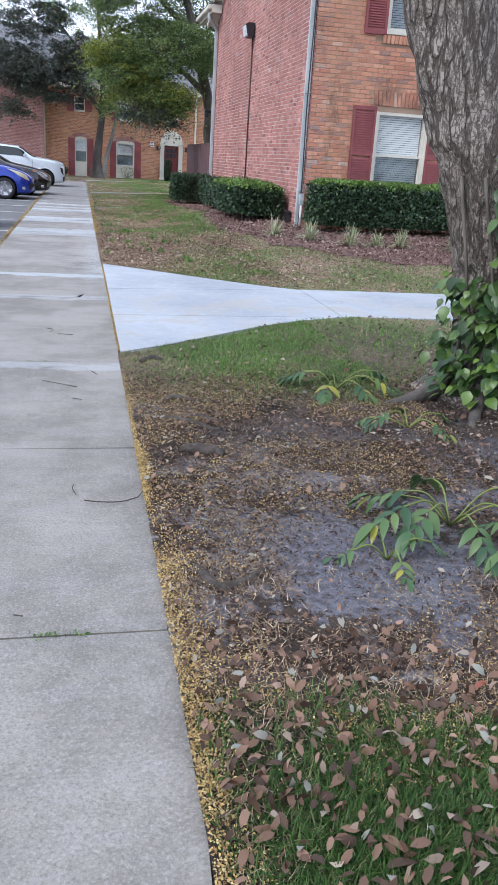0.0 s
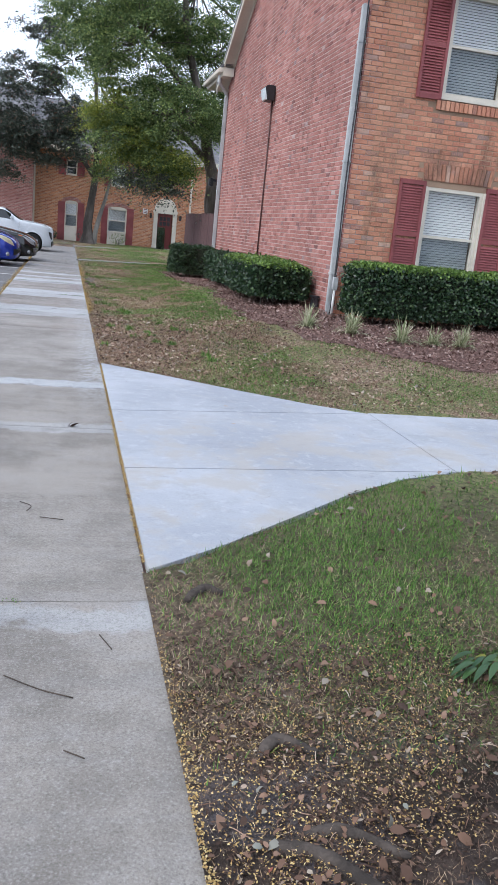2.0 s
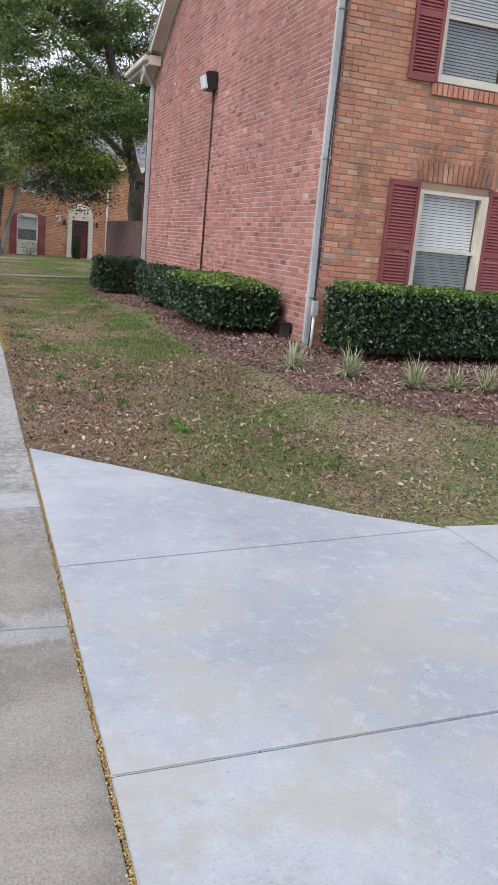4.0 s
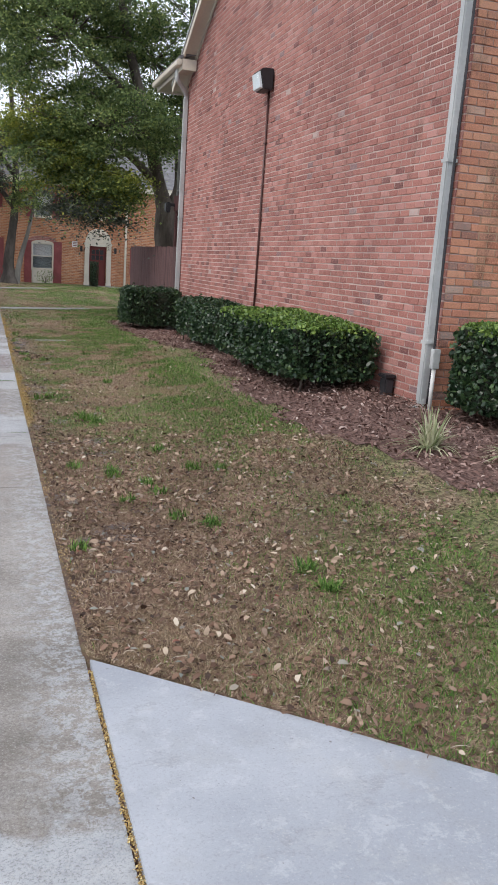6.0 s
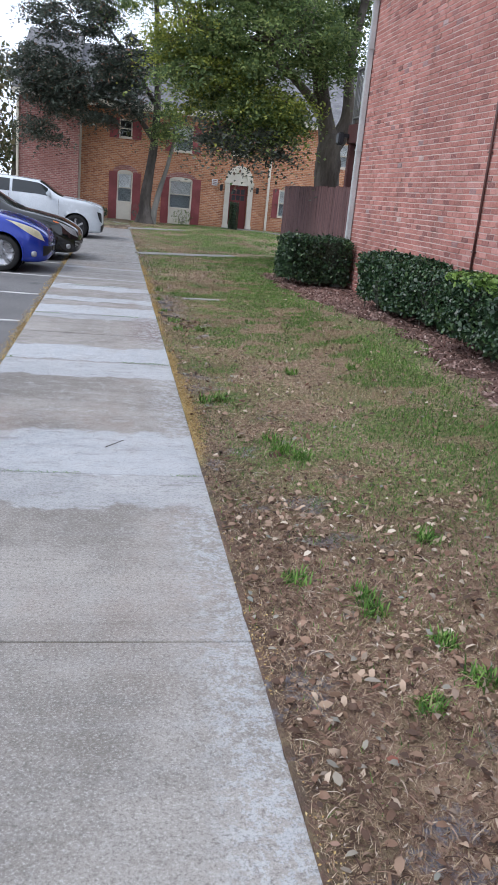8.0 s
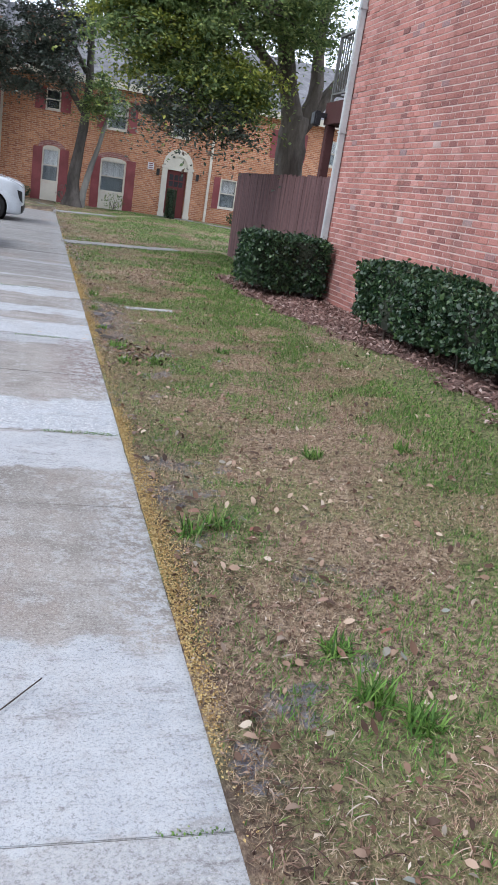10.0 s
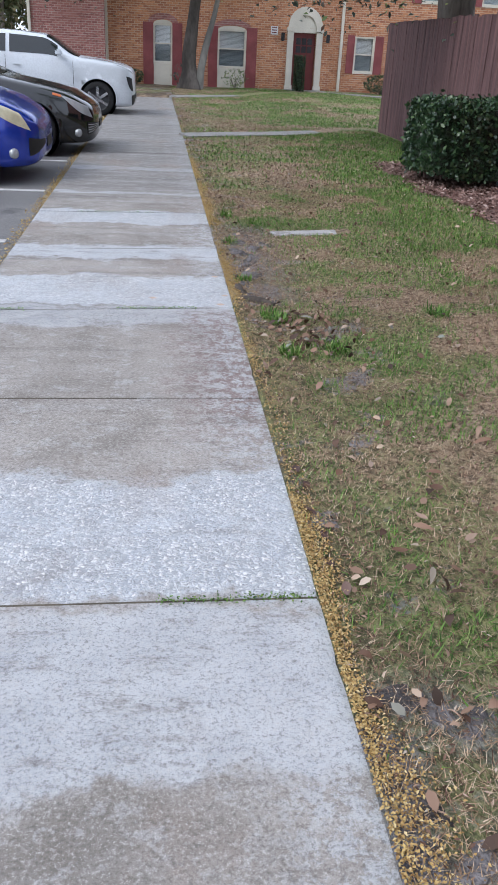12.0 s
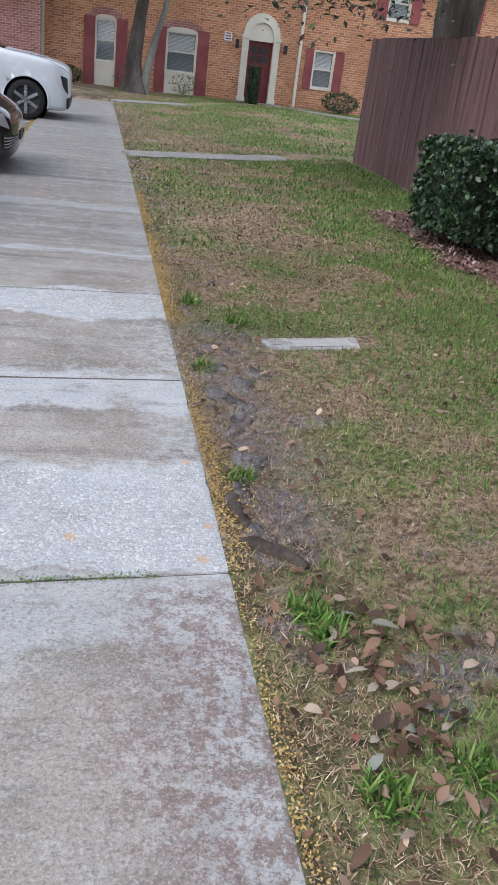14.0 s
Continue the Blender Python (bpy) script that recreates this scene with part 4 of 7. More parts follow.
for x0, x1, z0, z1 in ((5.47, 5.93, 1.0, 2.63), (7.01, 7.47, 1.0, 2.63), (5.53, 5.96, 3.86, 5.5), (7.02, 7.47, 3.86, 5.5)):
    shutter(x0, x1, z0, z1, WALL_Y0)


def soldier_course(wall, x0, x1, z0, h, y, lean=0.0):
    """Bricks on end over or under an opening."""
    bv, bf = brick_mesh()
    n = int((x1 - x0) / 0.076)
    for i in range(n):
        u = x0 + (i + 0.5) * (x1 - x0) / n
        me = soldier_course.mesh.setdefault(h, mesh_from("brick", [(z * 1.0, yy, x * (h / 0.2)) for x, yy, z in bv], [q[::-1] for q in bf], ORANGE))
        ob = new("brick", me)
        ob.parent = wall
        ob.matrix_world = pose(u, y - 0.012, z0 + h / 2, 0, lean * (u - (x0 + x1) / 2), 0)


soldier_course.mesh = {}
soldier_course(front, 5.86, 7.1, 2.65, 0.26, WALL_Y0, 14)
soldier_course(front, 5.9, 7.08, 3.72, 0.14, WALL_Y0 - 0.02)


# ---- fence and balcony behind the gable ----
FX, FY0, FY1, FTOP = 4.66, 26.95, 33.8, 1.98
fence = new("fence")
tagged(fence, "tall close-boarded fence stained purple-brown beside the gable", "fence")
fr = random.Random(5)
board = boxes((-0.012, -0.068, 0.0, 0.012, 0.068, 1.0), bevel=0.003)
board_me = bpy.data.meshes.new("board")
board.to_mesh(board_me)
board.free()
board_me.materials.append(FENCE_WOOD)
y = FY0 + 0.07
while y < FY1:
    b = part("board", board_me, None, fence)
    b.matrix_world = pose(FX + fr.uniform(-0.004, 0.004), y, 0.02 + fr.uniform(0, 0.02), fr.uniform(-0.3, 0.3), 0, 0) @ Matrix.Diagonal((1, 1, FTOP - 0.02 + fr.uniform(-0.012, 0.012), 1))
    y += 0.1385
x = FX + 0.07
while x < 11.5:
    b = part("board", board_me, None, fence)
    b.matrix_world = pose(x, FY1, 0.03 + fr.uniform(0, 0.02), 0, fr.uniform(-0.3, 0.3), 90) @ Matrix.Diagonal((1, 1, FTOP - 0.02 + fr.uniform(-0.012, 0.012), 1))
    x += 0.1385
for z in (0.35, 1.0, 1.65):
    part("rail", boxes((FX + 0.013, FY0, z, FX + 0.055, FY1 - 0.02, z + 0.09)), FENCE_WOOD, fence)
for yy in (27.2, 29.4, 31.6, 33.7):
    part("post", boxes((FX + 0.056, yy - 0.045, 0.0, FX + 0.146, yy + 0.045, FTOP - 0.08)), FENCE_WOOD, fence)

balcony = new("balcony")
tagged(balcony, "upper balcony with brown beams and a pale metal railing", "balcony")
part("edge_beam", boxes((4.72, 26.78, 2.84, 4.9, 28.15, 3.2), bevel=0.008), BEAM, balcony)
part("front_beam", boxes((4.9, 28.0, 2.84, 9.0, 28.15, 3.2)), BEAM, balcony)
part("deck", boxes((4.9, 26.78, 3.1, 9.0, 28.0, 3.2)), BEAM, balcony)
part("post", boxes((4.74, 27.95, -0.02, 4.88, 28.1, 2.84), bevel=0.01), BEAM, balcony)
part("top_rail", boxes((4.76, 26.8, 4.22, 4.82, 28.1, 4.26), (4.82, 28.06, 4.22, 9.0, 28.1, 4.26)), RAIL_METAL, balcony)
part("bottom_rail", boxes((4.77, 26.8, 3.32, 4.81, 28.1, 3.35), (4.81, 28.06, 3.32, 9.0, 28.1, 3.35)), RAIL_METAL, balcony)
part("rail_post", boxes((4.765, 28.06, 3.2, 4.815, 28.11, 4.3)), RAIL_METAL, balcony)
bal = boxes((-0.009, -0.009, 3.35, 0.009, 0.009, 4.22))
bal_me = bpy.data.meshes.new("baluster")
bal.to_mesh(bal_me)
bal.free()
bal_me.materials.append(RAIL_METAL)
for i in range(11):
    part("baluster", bal_me, None, balcony).location = (4.79, 26.9 + i * 0.112, 0)
for i in range(34):
    part("baluster", bal_me, None, balcony).location = (4.92 + i * 0.12, 28.08, 0)
flood = new("security_light")
tagged(flood, "small dark twin floodlight fixed to the balcony beam", "floodlight")
part("bracket", boxes((4.6, 28.02, 2.95, 4.722, 28.12, 3.02)), DARK_METAL, flood)
part("head", boxes((4.50, 27.97, 2.80, 4.61, 28.17, 3.04), bevel=0.02), DARK_METAL, flood)
part("lens", boxes((4.49, 27.99, 2.83, 4.499, 28.15, 3.01)), INSIDE, flood)

# ---- the far building ----
FB = 0.06
far = new("far_house")
tagged(far, "two-storey orange brick apartment house with dark red shutters", "apartment house")
holes = [(0.13, 0.80, 0.86, 2.14), (2.49, 3.51, 0.80, 2.06), (7.62, 8.36, 0.85, 2.06), (0.12, 0.70, 3.64, 4.4), (2.6, 3.4, 3.3, 4.4), (5.3, 6.0, 3.4, 4.4), (10.0, 10.8, 3.3, 4.35), (12.3, 13.1, 3.3, 4.35), (10.3, 11.2, 0.85, 2.06), (5.28, 6.12, 0.0, 2.1)]


def wall_with_holes(x0, x1, z0, z1, y0, y1, cut):
    """A wall that faces -y, in blocks round its openings."""
    xs = sorted({x0, x1, *[c[0] for c in cut], *[c[1] for c in cut]})
    out = []
    for a, b in zip(xs, xs[1:]):
        m = (a + b) / 2
        spans = sorted((c[2], c[3]) for c in cut if c[0] < m < c[1])
        z = z0
        for lo, hi in spans:
            if lo > z:
                out.append((a, y0, z, b, y1, lo))
            z = hi
        if z < z1:
            out.append((a, y0, z, b, y1, z1))
    return boxes(*out)


part("wall", wall_with_holes(-1.55, 20, -0.2, 4.9, FAR_Y, FAR_Y + 0.3, holes), FAR_ORANGE, far)
part("side_wall", boxes((-4.15, FAR_Y - 0.5, -0.2, -1.6, FAR_Y + 0.3, 5.0), (-4.15, FAR_Y + 0.3, -0.2, -3.9, 62, 5.0)), FAR_PINK, far, "pinker brick wing")
part("inner_wall", boxes((-3.9, 61.5, -0.2, 20, 62, 4.9), (19.7, FAR_Y + 0.3, -0.2, 20, 61.5, 4.9)), FAR_ORANGE, far)
part("eave_board", boxes((-1.75, FAR_Y - 0.35, 4.82, 20.2, FAR_Y - 0.3, 5.1), (-4.4, FAR_Y - 0.85, 4.92, -1.8, FAR_Y - 0.8, 5.15)), TRIM, far, "cream eave board")
part("eave_soffit", boxes((-1.75, FAR_Y - 0.3, 4.9, 20.2, FAR_Y + 0.02, 4.93), (-4.4, FAR_Y - 0.8, 5.0, -1.8, FAR_Y - 0.4, 5.03)), TRIM, far)
part("roof", prism([(FAR_Y - 0.36, 5.1), (56, 8.2), (62.3, 5.1)], -1.75, 20.2, "x"), SHINGLE, far)
part("wing_roof", prism([(FAR_Y - 0.86, 5.16), (56, 8.6), (62.3, 5.16)], -4.4, -1.76, "x"), SHINGLE, far)
n_win = 3
for i, (x0, x1, z0, z1) in enumerate(holes[:9]):
    w = window("window_%d" % (n_win + i), x0, x1, z0, z1, FAR_Y, "white sash window of the far brick house", arch=0.13 if i < 2 else 0.0, panel=FB + 0.02 if i < 2 else None, blind=i != 3)
for x0, x1, z0, z1 in ((-0.25, 0.12, 0.1, 2.18), (0.81, 1.17, 0.1, 2.18), (2.13, 2.47, 0.1, 2.16), (3.53, 3.92, 0.1, 2.16), (7.32, 7.6, 0.8, 2.1), (8.38, 8.7, 0.8, 2.1),
                       (-0.29, 0.11, 3.6, 4.44), (0.71, 1.11, 3.6, 4.44), (2.2, 2.58, 3.26, 4.44), (3.42, 3.8, 3.26, 4.44), (9.6, 9.98, 3.26, 4.4), (10.82, 11.2, 3.26, 4.4), (11.9, 12.28, 3.26, 4.4), (13.12, 13.5, 3.26, 4.4)):
    shutter(x0, x1, z0, z1, FAR_Y, False)


def arch_band(x0, x1, z0, rise, thick, parent, material):
    n, xm, r = 12, (x0 + x1) / 2, (x1 - x0) / 2
    inn = [(xm - r * math.cos(math.pi * k / n), z0 + rise * math.sin(math.pi * k / n)) for k in range(n + 1)]
    out = [(xm - (r + thick) * math.cos(math.pi * k / n), z0 + (rise + thick) * math.sin(math.pi * k / n)) for k in range(n + 1)]
    return part("brick_arch", prism(inn + out[::-1], FAR_Y - 0.02, FAR_Y + 0.02, "y"), material, parent)


arch_band(0.11, 0.82, 2.15, 0.14, 0.2, far, FAR_PINK)
arch_band(2.47, 3.53, 2.07, 0.14, 0.2, far, FAR_PINK)
for dx, y in ((-1.56, FAR_Y - 0.06), (7.08, FAR_Y - 0.06), (-4.2, FAR_Y - 0.56)):
    d = new("far_downspout")
    tagged(d, "pale downspout on the far brick house", "downspout")
    part("pipe", boxes((dx - 0.05, y - 0.045, FB, dx + 0.05, y + 0.045, 4.85), bevel=0.01), TRIM, d)

door = new("door_1")
tagged(door, "dark red front door with small panes, in a cream arched surround", "door", kind="structure")
part("leaf", boxes((5.3, FAR_Y + 0.09, FB, 6.1, FAR_Y + 0.14, 2.08)), DOOR_RED, door)
for i in range(3):
    for j in range(2):
        part("pane", boxes((5.40 + i * 0.21, FAR_Y + 0.075, 1.42 + j * 0.27, 5.57 + i * 0.21, FAR_Y + 0.089, 1.64 + j * 0.27)), DARK_METAL, door)
part("panel", boxes((5.4, FAR_Y + 0.078, 0.25, 6.0, FAR_Y + 0.089, 1.2), bevel=0.004), DOOR_RED, door)
part("knob", boxes((5.36, FAR_Y + 0.05, 1.0, 5.4, FAR_Y + 0.089, 1.05), bevel=0.01), GREY_METAL, door)
for a, b in ((5.04, 5.27), (6.13, 6.36)):
    part("pilaster", boxes((a, FAR_Y - 0.1, FB, b, FAR_Y - 0.002, 2.12), bevel=0.01), TRIM, door)
    part("pilaster_base", boxes((a - 0.03, FAR_Y - 0.13, FB, b + 0.03, FAR_Y - 0.101, 0.3), bevel=0.006), TRIM, door)
    part("capital", boxes((a - 0.03, FAR_Y - 0.13, 2.124, b + 0.03, FAR_Y - 0.003, 2.24), bevel=0.006), TRIM, door)
xm = 5.7
arch_in = [(xm - 0.40 * math.cos(math.pi * k / 12), 2.244 + 0.42 * math.sin(math.pi * k / 12)) for k in range(13)]
arch_out = [(xm - 0.64 * math.cos(math.pi * k / 12), 2.244 + 0.70 * math.sin(math.pi * k / 12)) for k in range(13)]
part("arch", prism(arch_in + arch_out[::-1], FAR_Y - 0.09, FAR_Y - 0.003, "y"), TRIM, door)
part("tympanum", prism(arch_in, FAR_Y - 0.03, FAR_Y - 0.004, "y"), TRIM, door)
part("lintel", boxes((5.274, FAR_Y - 0.06, 2.084, 6.126, FAR_Y + 0.03, 2.24)), TRIM, door)
step = tagged(part("doorstep", boxes((4.95, FAR_Y - 0.75, -0.1, 6.5, FAR_Y - 0.14, 0.16), bevel=0.01), CONCRETE), "concrete step before the red door", "step", kind="structure")
for lx in (4.86, 6.55):
    l = new("porch_lamp")
    tagged(l, "small dark wall lantern beside the red door", "wall lamp", "porch lamps")
    part("bracket", boxes((lx - 0.03, FAR_Y - 0.1, 1.98, lx + 0.03, FAR_Y - 0.003, 2.02)), DARK_METAL, l)
    part("lantern", boxes((lx - 0.06, FAR_Y - 0.2, 1.78, lx + 0.06, FAR_Y - 0.1, 2.06), bevel=0.015), DARK_METAL, l)
plate = new("number_plate")
tagged(plate, "small pale plate with red marks on the brick beside the door", "sign")
part("plate", boxes((4.42, FAR_Y - 0.015, 1.98, 4.68, FAR_Y - 0.004, 2.26)), WHITE, plate)
for zz in (2.03, 2.11, 2.19):
    part("mark", boxes((4.46, FAR_Y - 0.02, zz, 4.64, FAR_Y - 0.0155, zz + 0.035)), DOOR_RED, plate)


# ---- trees ----
def limb(points, r0, r1, sides=10, n=5, flare=0.0):
    pts = curve_points(points, n)
    k = len(pts) - 1
    return pts, [r0 + (r1 - r0) * (i / k) ** 0.8 + flare * max(0.0, 1 - i / (k * 0.18)) ** 2 for i in range(k + 1)], sides


def tree(name, label, limbs, clumps, bark, leaf_sets, twig_from=None):
    """limbs: point lists with radii. clumps: (centre, radii, count, leaf set)."""
    t = new(name)
    tagged(t, label, "tree")
    for i, (pts, rad, sides, mt) in enumerate(limbs):
        tube("trunk" if i == 0 else "limb", pts, rad, mt or bark, t, sides, 0.22)
    groups = {}
    tw_v, tw_f = [], []
    for c, r, n, kind in clumps:
        c, r = np.array(c, float), np.array(r, float)
        # each clump is made of layered, drooping sprays with gaps between them
        n = int(n * 7)
        m = max(8, n // 170)
        d = RNG.normal(size=(m, 3))
        d /= np.linalg.norm(d, axis=1)[:, None]
        rad = RNG.uniform(0.3, 1.08, m) ** 0.6
        hubs = c + d * r * rad[:, None]
        per = n // m
        sp = RNG.normal(size=(m, per, 3)) * np.array([0.27, 0.27, 0.085]) * (0.5 + 1.0 * RNG.random((m, 1, 1)))
        sp[:, :, 2] -= 0.7 * (sp[:, :, 0] ** 2 + sp[:, :, 1] ** 2)
        groups.setdefault(kind, []).append((hubs[:, None, :] + sp).reshape(-1, 3))
        for h in hubs[:: 3]:
            a, b = Vector(c + (h - c) * 0.15), Vector(h)
            mid = (a + b) / 2 + Vector((0, 0, 0.12))
            v, f = tube_arrays([a, mid, b], [0.03, 0.018, 0.006], 4, 0, len(tw_v))
            tw_v += v
            tw_f += f
    if tw_v:
        part("twigwork", mesh_from("twigwork", tw_v, tw_f, bark), None, t)["kind"] = "stuff"
    for kind, lists in groups.items():
        mat_, size, asp = leaf_sets[kind]
        part("crown", leaves_mesh("crown", np.concatenate(lists), size, mat_, asp, (0, 0, 1), 0.25, 0.6), None, t)["kind"] = "stuff"
    return t


T2 = (5.5, 32.2)
tree("tree", "large forked oak with a spreading green crown behind the fence",
     [(*limb([(T2[0], T2[1], -0.1), (T2[0] - 0.05, T2[1], 1.2), (T2[0] - 0.12, T2[1], 2.6), (T2[0] - 0.1, T2[1], 3.3)], 0.36, 0.30, 12, 5, 0.16), None),
      (*limb([(T2[0] - 0.1, T2[1], 3.0), (T2[0] - 0.45, T2[1] - 0.1, 4.0), (T2[0] - 0.9, T2[1] - 0.3, 5.6), (T2[0] - 1.6, T2[1] - 0.5, 8.0), (T2[0] - 1.8, T2[1] - 0.3, 10.5)], 0.26, 0.07), None),
      (*limb([(T2[0] - 0.1, T2[1], 3.0), (T2[0] + 0.25, T2[1], 3.8), (T2[0] + 0.2, T2[1] + 0.1, 5.2), (T2[0] + 0.5, T2[1] + 0.2, 7.4), (T2[0] + 0.3, T2[1] + 0.2, 10.0)], 0.2, 0.06), None),
      (*limb([(T2[0], T2[1], 3.1), (T2[0] + 0.7, T2[1] + 0.1, 4.0), (T2[0] + 1.7, T2[1] + 0.2, 5.6), (T2[0] + 2.6, T2[1] + 0.4, 7.6)], 0.2, 0.06), None),
      (*limb([(T2[0] - 0.4, T2[1], 3.8), (T2[0] - 1.6, T2[1] - 0.6, 4.6), (T2[0] - 3.0, T2[1] - 1.2, 5.0), (T2[0] - 4.2, T2[1] - 1.5, 5.2)], 0.13, 0.03), None),
      (*limb([(T2[0] - 0.9, T2[1] - 0.3, 5.6), (T2[0] - 2.4, T2[1], 7.0), (T2[0] - 4.0, T2[1] + 0.3, 8.2)], 0.13, 0.03), None)],
     [((4.2, 32, 9.3), (3.0, 2.8, 2.4), 4200, "oak"), ((2.4, 31.6, 7.2), (2.0, 1.8, 1.7), 3000, "oak"), ((5.0, 33.2, 7.4), (2.2, 1.6, 1.5), 2200, "oak"),
      ((3.6, 31.0, 5.1), (2.0, 1.5, 1.1), 2900, "oak"), ((4.9, 32.9, 5.7), (1.2, 1.0, 0.8), 900, "oak"), ((2.2, 30.9, 4.3), (1.3, 1.1, 0.8), 1200, "oak"),
      ((1.5, 31.1, 5.0), (0.85, 0.9, 1.0), 900, "yellow"), ((2.1, 30.8, 3.9), (0.9, 0.8, 0.7), 600, "yellow"), ((3.7, 30.4, 3.6), (0.7, 0.7, 0.5), 420, "yellow"), ((3.2, 30.7, 3.3), (1.2, 0.8, 0.6), 750, "oak"), ((3.5, 30.7, 3.3), (0.8, 0.8, 0.55), 460, "oak"),
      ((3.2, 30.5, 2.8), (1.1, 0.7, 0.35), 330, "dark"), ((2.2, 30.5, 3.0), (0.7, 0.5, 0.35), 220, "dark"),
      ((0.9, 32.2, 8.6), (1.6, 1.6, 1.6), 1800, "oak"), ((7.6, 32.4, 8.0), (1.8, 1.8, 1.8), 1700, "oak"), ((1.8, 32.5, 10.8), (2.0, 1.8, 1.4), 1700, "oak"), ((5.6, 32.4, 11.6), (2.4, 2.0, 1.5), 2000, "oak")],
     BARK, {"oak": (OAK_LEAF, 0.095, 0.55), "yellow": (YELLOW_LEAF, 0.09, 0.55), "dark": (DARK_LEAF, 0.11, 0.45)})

T1 = (1.55, 47.6)
tree("tree", "slender dark tree with a second pale stem before the house",
     [(*limb([(T1[0] - 0.15, T1[1], -0.05), (T1[0] - 0.2, T1[1], 1.2), (T1[0], T1[1], 3.0), (T1[0] + 0.1, T1[1], 5.0), (T1[0] - 0.1, T1[1], 8.0), (T1[0] - 0.3, T1[1], 10.5)], 0.30, 0.06, 10, 5, 0.25), None),
      (*limb([(T1[0] + 0.1, T1[1] - 0.1, -0.05), (T1[0] + 0.3, T1[1] - 0.1, 1.2), (T1[0] + 0.72, T1[1] - 0.1, 2.8), (T1[0] + 1.0, T1[1] - 0.1, 4.4)], 0.17, 0.05), BARK_PALE),
      (*limb([(T1[0], T1[1], 3.6), (T1[0] - 1.0, T1[1] - 0.3, 4.6), (T1[0] - 2.6, T1[1] - 0.6, 5.0), (T1[0] - 4.4, T1[1] - 0.8, 4.9)], 0.13, 0.03), None),
      (*limb([(T1[0], T1[1], 5.0), (T1[0] - 1.2, T1[1] - 0.3, 6.6), (T1[0] - 2.6, T1[1] - 0.6, 8.2)], 0.11, 0.03), None)],
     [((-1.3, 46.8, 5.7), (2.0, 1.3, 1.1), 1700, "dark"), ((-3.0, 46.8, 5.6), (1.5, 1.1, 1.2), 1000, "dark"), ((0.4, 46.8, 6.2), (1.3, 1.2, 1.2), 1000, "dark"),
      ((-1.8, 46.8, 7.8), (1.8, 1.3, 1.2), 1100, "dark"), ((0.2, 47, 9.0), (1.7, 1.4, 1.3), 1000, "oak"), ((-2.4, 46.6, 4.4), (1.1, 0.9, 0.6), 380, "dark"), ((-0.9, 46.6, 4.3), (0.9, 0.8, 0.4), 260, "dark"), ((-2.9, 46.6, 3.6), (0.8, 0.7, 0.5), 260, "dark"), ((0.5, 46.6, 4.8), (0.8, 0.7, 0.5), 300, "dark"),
      ((2.2, 46.8, 4.2), (0.6, 0.6, 0.9), 420, "oak"), ((1.0, 46.8, 10.5), (1.6, 1.3, 1.2), 700, "oak"), ((-1.2, 46.9, 10.2), (1.1, 1.0, 1.0), 420, "dark")],
     BARK_DARK, {"oak": (OAK_LEAF, 0.13, 0.5), "dark": (DARK_LEAF, 0.15, 0.42)})


